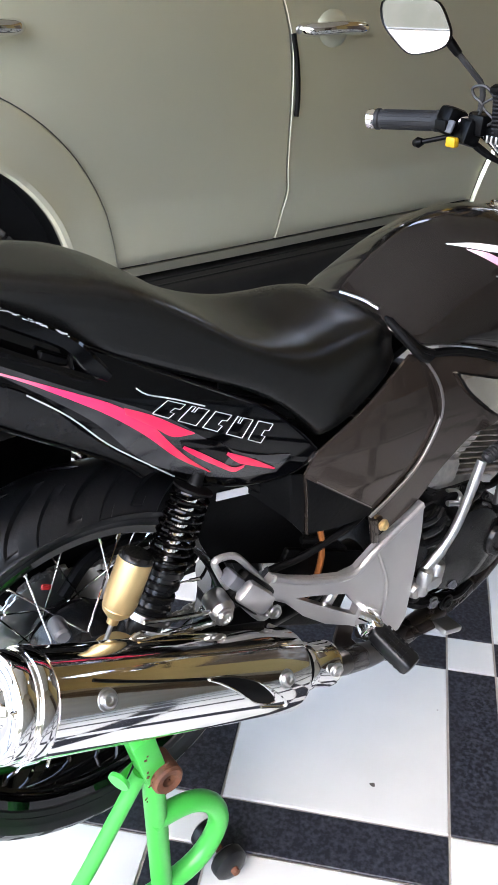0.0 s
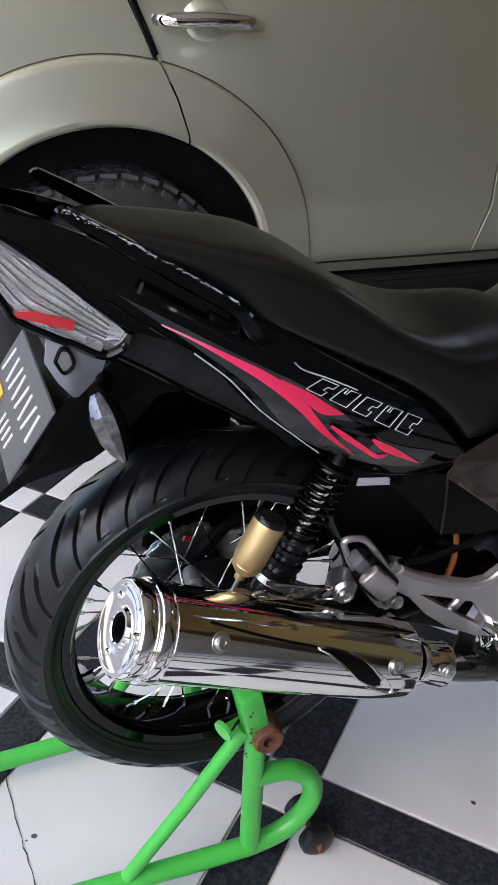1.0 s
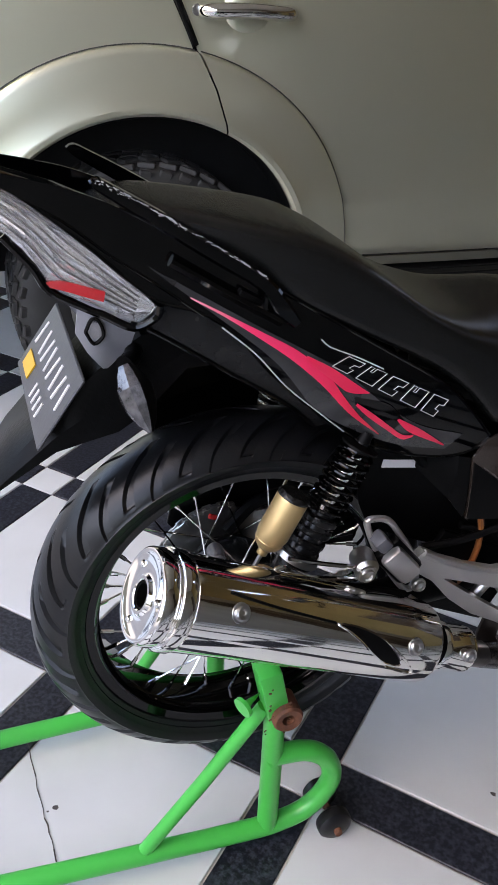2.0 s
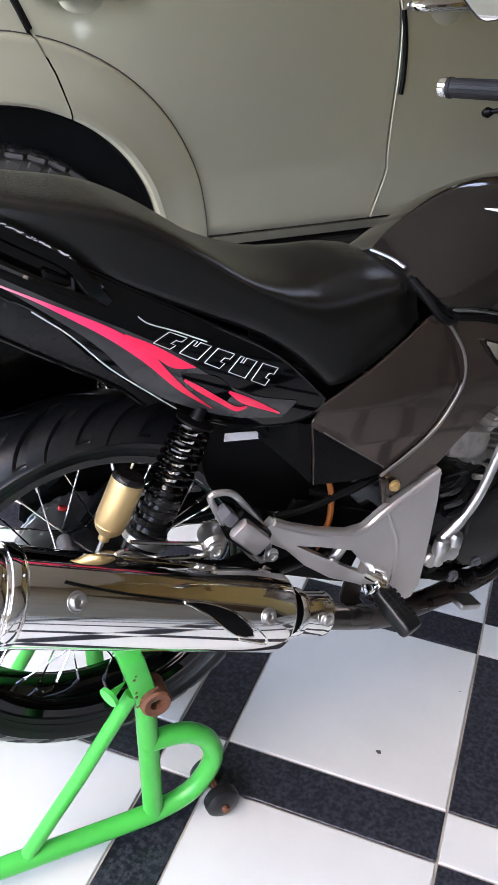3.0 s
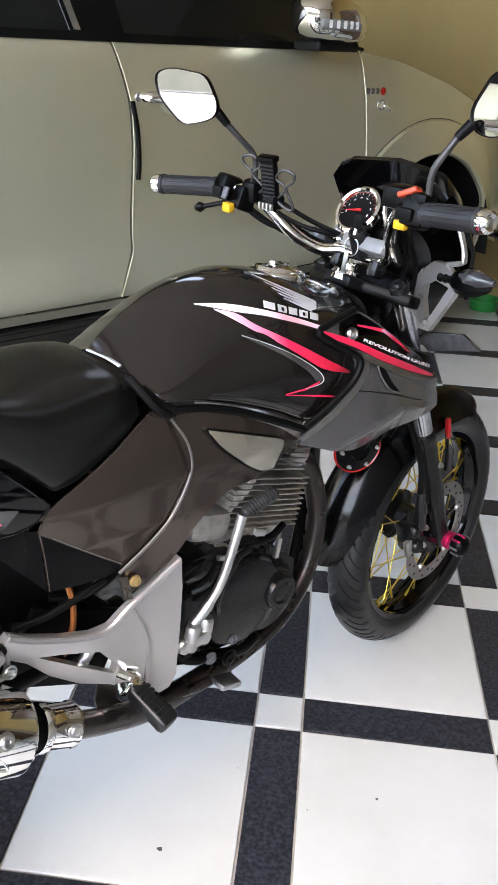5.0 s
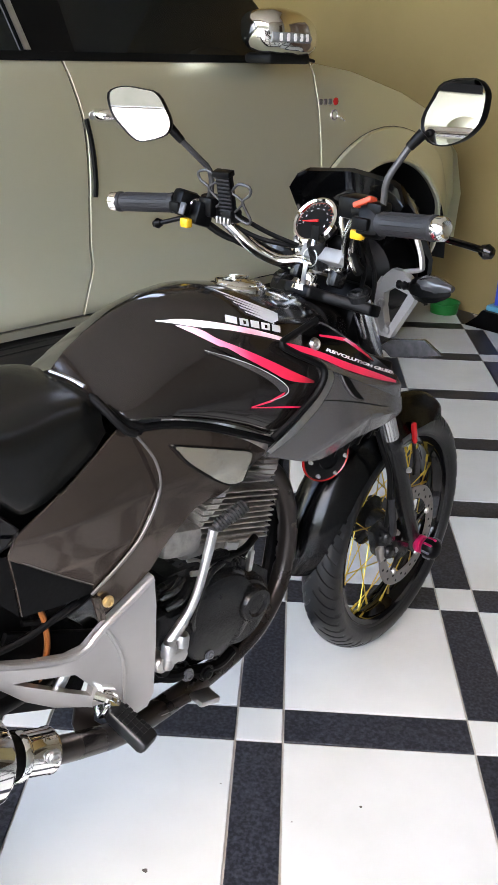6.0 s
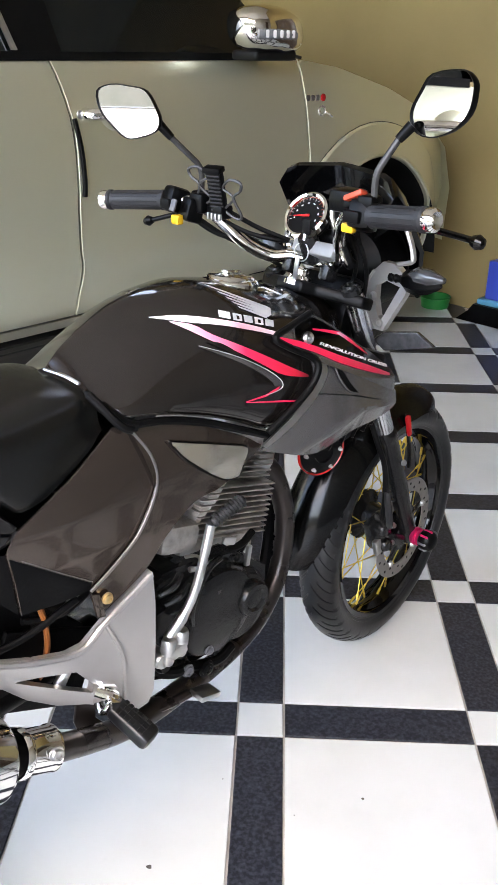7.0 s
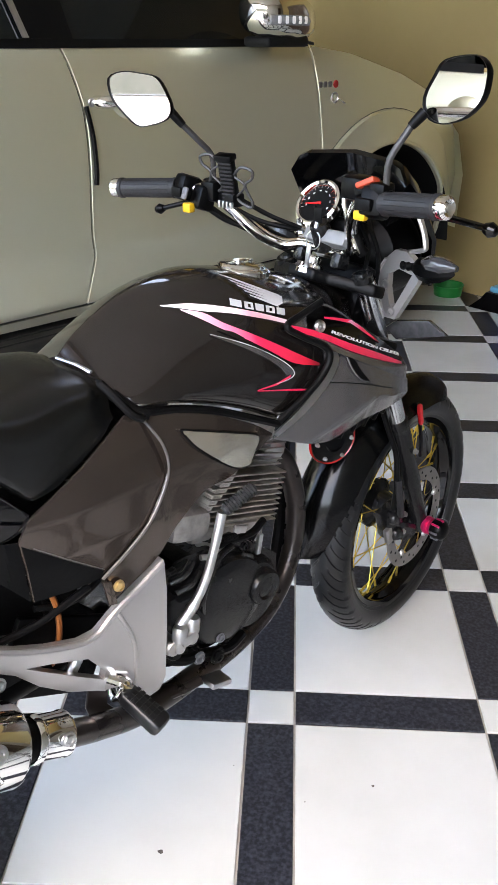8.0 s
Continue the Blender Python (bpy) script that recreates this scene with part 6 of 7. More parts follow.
# ---- side covers, trims, chrome insert ----
def cover_wide(u, z):
    below = max(0, interp(u, (.25, .288, .397, .45), (.715, .687, .603, .56)) - z)
    return cubic(u, (.25, .4, .6, .75), (.138, .15, .154, .146)) - interp(z, (.60, .66, .72, .78, .83), (.003, 0, .003, .012, .027)) - 0.05 * below + 0.006 * math.sin(min(1, max(0, (u - 0.25) / 0.25)) * math.pi)


trim_line = [(0.390, 0.604), (0.435, 0.632), (0.477, 0.664), (0.508, 0.706), (0.520, 0.74), (0.513, 0.778), (0.489, 0.819)]
bm = bmesh.new()
skin(bm, [(0.290, 0.603), (0.286, 0.64), (0.281, 0.68), (0.278, 0.704), (0.294, 0.731), (0.382, 0.781), (0.466, 0.828), (0.487, 0.822)], curve2(trim_line), cover_wide, 64, 30, 0.004, True)
rear_cover = part("side_cover", bm, BROWN, bike, "brown-grey metallic side cover")
bm = bmesh.new()
skin(bm, [(0.225, 0.668), (0.262, 0.634), (0.289, 0.601)], [(0.229, 0.713), (0.262, 0.706), (0.2785, 0.703)], lambda a, h: cover_wide(0.28, h) - 0.003 - 1.1 * max(0, 0.262 - a) - 0.25 * max(0, 0.289 - a), 16, 6, 0.004, True)
part("cover_edge", bm, MATT, rear_cover, "matt black inner edge of the cover", sharp=15)
bm = bmesh.new()
skin(bm, [(0.296, 0.690), (0.345, 0.6535), (0.396, 0.6155)], [(0.2965, 0.6915), (0.3455, 0.655), (0.3965, 0.617)], lambda a, h: cover_wide(a, h) + 0.0008, 16, 3, 0.001, True)
part("cover_crease", bm, TRIM, rear_cover)
# Black sheet on the brown lower face stands in for its dark reflection.
bm = bmesh.new()
skin(bm, [(0.291, 0.604), (0.340, 0.602), (0.392, 0.6045)], [(0.2805, 0.700), (0.340, 0.6565), (0.3945, 0.6155)], lambda a, h: cover_wide(a, h) + 0.0012, 20, 8, 0.001, True)
part("cover_foot", bm, MATT, rear_cover, "lower face of the cover, its dark reflection laid on as black")
bm = bmesh.new()
low_b = curve2([(0.390, 0.600), (0.398, 0.58), (0.408, 0.563), (0.45, 0.578), (0.494, 0.600), (0.528, 0.638), (0.583, 0.676), (0.64, 0.682), (0.70, 0.702), (0.737, 0.719)])
high_b = curve2(trim_line + [(0.543, 0.815), (0.605, 0.795), (0.66, 0.769), (0.70, 0.748), (0.737, 0.722)])
skin(bm, low_b, high_b, lambda a, h: cover_wide(a, h) + 0.006, 50, 12, 0.004, True)
front_cover = part("frame_cover", bm, BROWN, bike, "brown-grey metallic frame cover")
bar("cover_trim", [(a, -cover_wide(a, h) - 0.005, h) for a, h in trim_line], 0.0026, TRIM, front_cover, "satin grey trim line", 8)
bm = bmesh.new()
ins = lambda a, h: cover_wide(a, h) + 0.0125
skin(bm, curve2([(0.546, 0.7875), (0.568, 0.757), (0.609, 0.721), (0.645, 0.696), (0.676, 0.690)]), curve2([(0.546, 0.789), (0.613, 0.765), (0.66, 0.748), (0.699, 0.731), (0.690, 0.710)]), ins, 40, 10, 0.006, True)
insert_rim = curve2([(0.546, 0.788), (0.568, 0.757), (0.609, 0.721), (0.645, 0.696), (0.676, 0.690), (0.690, 0.710), (0.699, 0.731), (0.66, 0.748), (0.613, 0.765), (0.546, 0.788)], 3)
insert = part("chrome_insert", bm, POLISHED, front_cover, "polished metal vent insert")
bar("insert_seam", [(a, -ins(a, h) + 0.002, h) for a, h in insert_rim], 0.0024, SEAL, insert, "", 6, 0)
bolt((0.412, -0.163, 0.586), GOLD, 0.007, front_cover)
flat_part("cover_bracket", [(0.385, 0.605), (0.393, 0.56), (0.408, 0.556), (0.40, 0.60)], -0.163, 0.006, BROWN, 0.002, front_cover)

# ---- tank shrouds ----
def shroud_wide(u, z):
    return cubic(u, (.70, .8, .9, 1.0, 1.08, 1.14), (.162, .182, .19, .182, .16, .12)) - interp(z - (.88 - .35 * (u - .78)), (-.12, -.02, .03), (0, .004, .03))


def lower_wide(u, z):
    """The lower shroud: a crease along its middle, tucked in below it."""
    d = z - interp(u, (.72, .796, .871, .949, 1.05, 1.141), (.70, .702, .722, .735, .713, .683))
    e = z - interp(u, (.72, .805, .829, .913, 1.137), (.80, .785, .794, .772, .688))
    return shroud_wide(u, z) + 0.006 - 0.55 * max(0, -d) - 0.16 * max(0, d) + 0.05 * max(0, e)


sh_mid = [(0.834, 0.850), (0.93, 0.803), (1.05, 0.742), (1.135, 0.705)]
sh_edge = [(0.723, 0.725), (0.76, 0.751), (0.805, 0.780), (0.837, 0.803), (0.849, 0.830), (0.834, 0.850)]
bm = bmesh.new()
skin(bm, curve2([(0.763, 0.896), (0.789, 0.875)] + sh_mid), curve2([(0.763, 0.900), (0.802, 0.912), (0.838, 0.922), (0.907, 0.882), (0.991, 0.828), (1.07, 0.77), (1.135, 0.712)]), shroud_wide, 40, 8, 0.005, True)
shroud_top = part("tank_shroud_upper", bm, GREY, bike, "dark grey upper tank shroud")
bm = bmesh.new()
skin(bm, curve2([(0.723, 0.722), (0.762, 0.708), (0.849, 0.678), (0.904, 0.682), (0.974, 0.69), (1.071, 0.690), (1.135, 0.702)]), curve2(sh_edge + sh_mid[1:]), lower_wide, 60, 18, 0.005, True)
shroud = part("tank_shroud_lower", bm, GREY, bike, "dark grey lower tank shroud")
bm = bmesh.new()
skin(bm, curve2([(0.725, 0.728), (0.775, 0.752), (0.83, 0.788), (0.858, 0.822), (0.858, 0.845)]), curve2([(0.72, 0.733), (0.762, 0.759), (0.805, 0.787), (0.837, 0.812), (0.840, 0.846)]), lambda a, h: lower_wide(a, h) + 0.005, 40, 5, 0.004, True)
part("silver_edge", bm, STEEL, shroud)
decal("pink_band", curve2([(0.764, 0.894), (0.800, 0.879), (0.839, 0.861), (0.888, 0.835), (0.968, 0.800), (1.053, 0.767)]), curve2([(0.768, 0.900), (0.805, 0.887), (0.844, 0.870), (0.895, 0.845), (0.974, 0.809), (1.056, 0.770)]), shroud_wide, PINK, shroud_top, 0.0024, 30, 4)
decal("black_field", curve2([(0.80, 0.890), (0.844, 0.8715), (0.895, 0.8465), (0.974, 0.8105), (1.056, 0.7715)]), curve2([(0.806, 0.909), (0.838, 0.918), (0.905, 0.880), (0.991, 0.826), (1.075, 0.769)]), shroud_wide, GLOSS, shroud_top, 0.0014, 30, 5)
decal("pink_line", curve2([(0.842, 0.896), (0.871, 0.887), (0.905, 0.875)]), curve2([(0.842, 0.899), (0.871, 0.8915), (0.909, 0.880)]), shroud_wide, PINK, shroud_top, 0.0024, 16, 3)
decal("pink_line", curve2([(0.897, 0.8805), (0.935, 0.856), (0.983, 0.823)]), curve2([(0.905, 0.881), (0.942, 0.8575), (0.984, 0.8255)]), shroud_wide, FLASH_PINK, shroud_top, 0.0028, 16, 3)
vent = decal("vent", curve2([(0.880, 0.826), (0.889, 0.806), (0.909, 0.782), (0.931, 0.770)]), curve2([(0.884, 0.828), (0.900, 0.814), (0.912, 0.796), (0.933, 0.773)]), lower_wide, SEAL, shroud_top, 0.003, 14, 4)
bar("vent_lip", [(a, -lower_wide(a, h) - 0.003, h) for a, h in ((0.880, 0.827), (0.889, 0.806), (0.909, 0.782), (0.932, 0.771))], 0.0016, GREY, vent, "", 6, 5)
bm = bmesh.new()
skin(bm, curve2([(0.86, 0.664), (0.93, 0.66), (1.0, 0.668), (1.08, 0.682)]), curve2([(0.85, 0.690), (0.93, 0.695), (1.0, 0.70), (1.08, 0.698)]), lambda a, h: shroud_wide(a, h) - 0.036, 20, 6, 0.004, True)
scoop = part("shroud_scoop", bm, MATT, shroud, "ribbed matt black scoop")
for k in range(5):
    a = 0.90 + 0.036 * k
    bar("scoop_rib", [(a, -shroud_wide(a, 0.67) + 0.034, 0.662), (a + 0.02, -shroud_wide(a, 0.69) + 0.033, 0.692)], 0.004, MATT, scoop, "", 6, 0)
bar("shroud_crease", [(a, -lower_wide(a, h) - 0.0002, h) for a, h in ((0.790, 0.778), (0.805, 0.785), (0.829, 0.793), (0.913, 0.772), (1.0, 0.740), (1.10, 0.702))], 0.0012, SEAL, shroud, "", 6, 5)
bar("black_gap", [(a, -shroud_wide(a, h) + 0.002, h) for a, h in ((0.838, 0.924), (0.80, 0.910), (0.762, 0.899), (0.782, 0.882), (0.828, 0.856), (0.836, 0.838), (0.82, 0.81), (0.78, 0.78), (0.735, 0.75))], 0.006, SEAL, shroud, "", 8, 5)
spin("shroud_bolt", [(0, 0.010), (0.004, 0.004), (0.006, 0.007), (0.009, 0.0065), (0.0105, 0.003), (0.011, 0)], (0.828, -shroud_wide(0.828, 0.886) - 0.001, 0.886), (0.828, -0.4, 0.93), STEEL, shroud_top, "", 20)
txt = bpy.data.curves.new("writing", "FONT")
txt.body, txt.size, txt.extrude, txt.shear = "REVOLUTION CRUISER", 0.0072, 0.0003, 0.35
txt.offset = 0.00022
tmp = new("writing", txt)
tme = bpy.data.meshes.new_from_object(tmp)
bpy.data.objects.remove(tmp)
bm = bmesh.new()
bm.from_mesh(tme)
span = max(v.co.x for v in bm.verts)
for v in bm.verts:
    f, q, z = v.co.x / span, v.co.y, v.co.z
    a, h = 0.850 + 0.203 * f, interp(0.850 + 0.203 * f, (0.847, 0.897, 0.977, 1.053), (0.8735, 0.8505, 0.8140, 0.7815)) + q
    v.co = Vector((a, -shroud_wide(a, h) - 0.0024 - z, h))
part("writing", bm, WHITE, shroud_top)

# ---- front end ----
bm = bmesh.new()
rings = []
for k in range(61):
    f = k / 60
    a = radians(178 - 122 * f)
    taper = cubic(f, (0, 0.03, 0.09, 0.2, 0.5, 0.72, 0.86, 0.95, 1.0), (0.50, 0.80, 1.00, 1.08, 1.0, 0.88, 0.70, 0.40, 0.04))
    r = 0.322 + 0.006 * math.sin(math.pi * f) - 0.022 * max(0, (f - 0.82) / 0.18) ** 1.6
    ring = []
    for g in np.linspace(-1, 1, 25):
        ang = g * 1.15
        y = 0.066 * math.sin(ang) / math.sin(1.15) * taper
        drop = 0.062 * (1 - math.cos(ang)) / (1 - math.cos(1.15)) * min(1, taper + 0.15)
        ring.append(FRONT + Vector(((r + 0.008 - drop) * math.cos(a), y, (r + 0.008 - drop) * math.sin(a))))
    rings.append(ring)
loft(bm, rings, False)
bmesh.ops.solidify(bm, geom=bm.faces[:], thickness=0.003)
fender = part("front_mudguard", bm, SATIN, bike, "gloss black front mudguard", sharp=60)

for s in (-1, 1):
    y = 0.085 * s - 0.004
    top_p, mid_p, low_p = Vector((1.026, y, 0.912)), Vector((1.160, y, 0.600)), Vector((1.292, y, 0.292))
    fork = bar("fork_tube", [top_p, mid_p + (low_p - mid_p) * 0.2], 0.0195, FORK_CHROME, bike, "chrome fork tube", 20, 0)
    spin("fork_leg", [(0.0, 0), (0.020, 0), (0.0235, 0.005), (0.024, 0.022), (0.0225, 0.026), (0.0230, 0.04), (0.0225, 0.18), (0.0195, 0.22), (0.019, 0.30), (0.021, 0.33), (0.017, 0.345), (0, 0.345)], mid_p, low_p, ENGINE_BLACK, bike, "black fork leg", 20)
    bolt(mid_p + Vector((0.04, -0.026 * 1.0, -0.08)), STEEL, 0.005)
spin("axle_slider", [(0, 0), (0.019, 0), (0.021, 0.003), (0.021, 0.010), (0.017, 0.013), (0.020, 0.016), (0.020, 0.020), (0.017, 0.022), (0, 0.022)], (1.290, -0.104, 0.300), (1.290, -0.2, 0.303), PINK_METAL, bike, "pink anodised axle slider", 24)
end = spin("slider_end", [(0, 0), (0.019, 0), (0.0235, 0.004), (0.0245, 0.018), (0.021, 0.028), (0.013, 0.034), (0, 0.035)], (1.290, -0.126, 0.301), (1.290, -0.2, 0.304), MATT, bike, "black ribbed slider cap", 24)
for k in range(8):
    a = radians(45 * k)
    block("cap_rib", (0.006, 0.020, 0.005), (1.290 + 0.0232 * math.cos(a), -0.141, 0.3015 + 0.0232 * math.sin(a)), PINK_METAL if k in (2, 3) else GREYPLASTIC, end, bevel=0.001, rot=(0, -45 * k, 0))
# brake disc with holes, in the wheel's own frame
bm = bmesh.new()
dc = Vector((0, -0.058, 0))
lathe(bm, [(0.092, -0.002), (0.121, -0.002), (0.123, 0), (0.121, 0.002), (0.092, 0.002), (0.090, 0), (0.092, -0.002)], 72, "y", dc)
disc = part("brake_disc", bm, DISC, front_wheel, "drilled steel brake disc")
for k in range(30):
    a = radians(12 * k)
    bm = bmesh.new()
    lathe(bm, [(0, -0.0026), (0.0035, -0.0026), (0.0035, 0.0)], 8, "y", dc + Vector(((0.100 + 0.012 * (k % 2)) * math.cos(a), 0, (0.100 + 0.012 * (k % 2)) * math.sin(a))))
    part("disc_hole", bm, SEAL, disc)
for k in range(5):
    a = radians(72 * k + 20)
    bm = bmesh.new()
    box(bm, (0.07, 0.006, 0.016), Matrix.Translation(dc + Vector((0.06 * math.cos(a), 0.003, 0.06 * math.sin(a)))) @ pose(0, 0, 0, 0, -72 * k - 20, 0), 0.003, 1)
    part("disc_spider", bm, ENGINE_BLACK, front_wheel)
    bm = bmesh.new()
    lathe(bm, [(0, -0.006), (0.006, -0.006), (0.0075, -0.003), (0.008, 0)], 10, "y", dc + Vector((0.089 * math.cos(a), 0, 0.089 * math.sin(a))))
    part("disc_rivet", bm, STEEL, front_wheel)
cal = block("brake_caliper", (0.050, 0.044, 0.078), (1.186, -0.078, 0.338), ENGINE_BLACK, bevel=0.010, rot=(0, -18, 0), label="black brake caliper")
block("caliper_bracket", (0.075, 0.010, 0.028), (1.225, -0.096, 0.312), ENGINE_BLACK, cal, bevel=0.004, rot=(0, 28, 0))
for dz in (-0.022, 0.022):
    spin("piston_cover", [(0, 0.012), (0.010, 0.012), (0.013, 0.010), (0.016, 0.004), (0.017, -0.01)], (1.180 - 0.3 * dz, -0.098, 0.338 + dz), (1.180 - 0.3 * dz, -0.2, 0.338 + dz), ENGINE_BLACK, cal, "", 20)
    bolt((1.208, -0.099, 0.335 + dz), STEEL, 0.005, cal)
block("caliper_lug", (0.022, 0.030, 0.022), (1.176, -0.092, 0.388), ENGINE_BLACK, cal, bevel=0.005)
block("pad_spring", (0.02, 0.012, 0.04), (1.164, -0.094, 0.318), STEEL, cal, bevel=0.003, rot=(0, -18, 0))
bar("brake_hose", [(1.165, -0.10, 0.39), (1.15, -0.112, 0.46), (1.14, -0.112, 0.53), (1.112, -0.105, 0.60), (1.08, -0.09, 0.70), (1.04, -0.1, 0.80)], 0.006, SEAL)
bar("speedo_cable", [(1.15, -0.115, 0.47), (1.165, -0.118, 0.40), (1.18, -0.11, 0.37)], 0.008, GRIP)
bar("mudguard_stay", [(1.262, -0.068, 0.598), (1.270, -0.072, 0.56), (1.290, -0.068, 0.50), (1.303, -0.062, 0.455)], 0.0045, SATIN, fender, "", 8, 5)
block("reflector", (0.014, 0.010, 0.054), (1.266, -0.076, 0.572), RED_GLASS, fender, "red reflector", 0.005, (0, -16, 0))
# horn
hc = Vector((0.930, -0.112, 0.636))
hd = Vector((-0.25, -0.9, -0.02)).normalized()
horn = spin("horn", [(0, 0.012), (0.018, 0.012), (0.02, 0.016), (0.034, 0.012), (0.045, 0.008), (0.047, 0.0), (0.04, -0.012), (0.018, -0.03), (0, -0.03)], hc, hc + hd, MATT, bike, "black horn with a red rim", 32)
part("red_rim", turned([(0.0465, 0.007), (0.048, 0.0085), (0.0492, 0.006), (0.0492, 0.002), (0.047, 0.0)], along(hc, hc + hd), 36), RED, horn)
for k in range(6):
    a = radians(60 * k)
    bolt(along(hc, hc + hd) @ Vector((0.037 * math.cos(a), 0.037 * math.sin(a), 0.010)), STEEL, 0.003, horn, hd)

# yokes, headlamp bracket, bars
block("wiring_box", (0.05, 0.135, 0.13), (1.052, -0.005, 0.862), MATT, bevel=0.015, rot=(0, 20, 0))
block("lower_yoke", (0.07, 0.25, 0.03), (1.05, -0.01, 0.79), MATT, bevel=0.01, rot=(0, 22, 0))
bm = bmesh.new()
plate(bm, [(-0.045, -0.03), (-0.02, -0.045), (0.02, -0.125), (0.05, -0.125), (0.06, -0.09), (0.045, 0), (0.06, 0.09), (0.05, 0.125), (0.02, 0.125), (-0.02, 0.045), (-0.045, 0.03)], 0.022, pose(0.978, -0.01, 0.902, 0, 20, 0), 0.005)
yoke = part("top_yoke", bm, MATT, bike, "black top yoke")
spin("stem_nut", [(0, 0.034), (0.012, 0.034), (0.014, 0.03), (0.014, 0.02), (0.022, 0.018), (0.024, 0.012), (0.03, 0.008), (0.031, 0)], (0.965, -0.012, 0.918), (0.995, -0.012, 1.0), CHROME, yoke, "", 20)
for s in (-1, 1):
    spin("fork_cap", [(0, 0.016), (0.010, 0.016), (0.012, 0.012), (0.019, 0.010), (0.02, 0)], (1.004, 0.092 * s - 0.01, 0.918), (0.994, 0.092 * s - 0.01, 0.946), ENGINE_BLACK, yoke, "", 20)
    block("bar_clamp", (0.032, 0.022, 0.040), (0.995, 0.045 * s - 0.012, 0.950), ENGINE_BLACK, yoke, bevel=0.006, rot=(0, 20, 0))
LEFT_END, LEFT_IN = Vector((0.802, 0.337, 1.044)), Vector((0.857, 0.205, 1.054))
RIGHT_END, RIGHT_IN = Vector((0.846, -0.358, 1.098)), Vector((0.868, -0.225, 1.084))
bars = bar("handlebar", [LEFT_END, LEFT_IN, (0.885, 0.150, 1.045), (0.93, 0.095, 0.985), (0.968, 0.065, 0.960), (0.992, 0.03, 0.962), (0.994, -0.012, 0.963), (0.994, -0.055, 0.964), (0.985, -0.085, 0.975), (0.95, -0.115, 1.03), (0.905, -0.17, 1.078), RIGHT_IN, RIGHT_END], 0.0115, CHROME, bike, "chrome handlebar", 14, 6)


def grip(end, inner, s):
    d = (inner - end).normalized()
    long = 0.130 if s > 0 else 0.116
    g = part("grip", turned([(0, 0.006), (0.016, 0.006), (0.0185, 0.008), (0.0185, 0.014), (0.0165, 0.016), (0.0168, long - 0.012), (0.0185, long - 0.009), (0.0185, long - 0.002), (0.013, long), (0, long)], along(end, inner), 24), GRIP, bars, "black rubber grip")
    bm = bmesh.new()
    m = along(end, inner)
    for k in range(14):
        a = 2 * math.pi * k / 14
        tube(bm, [m @ Vector((0.0167 * math.cos(a), 0.0167 * math.sin(a), 0.02)), m @ Vector((0.0169 * math.cos(a), 0.0169 * math.sin(a), long - 0.014))], 0.0006, 4)
    part("grip_rib", bm, GRIP, bars)
    part("bar_end", turned([(0, -0.012), (0.005, -0.012), (0.006, -0.009), (0.012, -0.012), (0.0165, -0.008), (0.0175, 0.0), (0.016, 0.006), (0, 0.006)], m, 20), CHROME, bars, "chrome bar end")
    q = end + d * (long + 0.018)
    sw = part("switch_housing", box(bmesh.new(), (0.042, 0.040, 0.046), Matrix.Translation(q) @ pose(0, 0, 0, 0, 18, -12 * s), 0.009, 2), MATT, bars, "black switch housing")
    return q, sw


ql, swl = grip(LEFT_END, LEFT_IN, 1)
qr, swr = grip(RIGHT_END, RIGHT_IN, -1)
block("horn_button", (0.014, 0.021, 0.017), Vector((0.841, 0.176, 1.025)), YELLOW, swl, "yellow button", 0.003)
block("switch_slider", (0.01, 0.026, 0.018), ql + Vector((-0.023, 0.0, -0.004)), SEAL, swl, "", 0.003)
block("start_button", (0.012, 0.022, 0.014), Vector((0.850, -0.213, 1.066)), YELLOW, swr, "yellow button", 0.003)
block("kill_switch", (0.018, 0.034, 0.009), Vector((0.860, -0.214, 1.112)), ORANGE_RED, swr, "orange-red rocker switch", 0.003, (-25, 15, 0))
block("switch_lug", (0.020, 0.022, 0.014), Vector((0.868, -0.200, 1.098)), MATT, swr, "", 0.004, (-20, 12, 0))
block("switch_slider", (0.01, 0.03, 0.018), qr + Vector((-0.024, 0.004, 0.0)), SEAL, swr, "", 0.003)
lv = bar("clutch_lever", [(0.875, 0.165, 1.035), (0.862, 0.190, 1.032), (0.845, 0.215, 1.024), (0.832, 0.240, 1.016)], 0.0055, MATT, bars, "black clutch lever", 10, 6, 0.8)
spin("lever_ball", [(0, -0.011), (0.006, -0.009), (0.0095, 0), (0.006, 0.009), (0, 0.011)], (0.830, 0.245, 1.0145), (0.82, 0.3, 1.0), MATT, bars)
block("switch_lower", (0.034, 0.050, 0.042), (0.868, 0.172, 1.040), MATT, bars, "", 0.006, (0, 18, -12))
block("switch_frame", (0.006, 0.026, 0.022), (0.838, 0.186, 1.050), GREYPLASTIC, swl, "", 0.003, (0, 18, -12))
bar("brake_lever", [qr + Vector((0.035, 0.03, -0.012)), qr + Vector((0.055, -0.02, -0.012)), qr + Vector((0.055, -0.10, -0.016)), qr + Vector((0.06, -0.155, -0.022))], 0.0065, GLOSS, bars, "black brake lever", 10, 6, 0.8)
spin("lever_ball", [(0, -0.012), (0.008, -0.009), (0.0115, 0), (0.008, 0.009), (0, 0.012)], qr + Vector((0.060, -0.160, -0.023)), qr + Vector((0.06, -0.3, -0.04)), GLOSS, bars)
block("brake_reservoir", (0.045, 0.05, 0.035), qr + Vector((0.03, 0.055, 0.012)), MATT, bars, "", 0.008)
block("clutch_perch", (0.035, 0.035, 0.035), ql + Vector((0.02, -0.05, 0.0)), MATT, bars, "", 0.006)
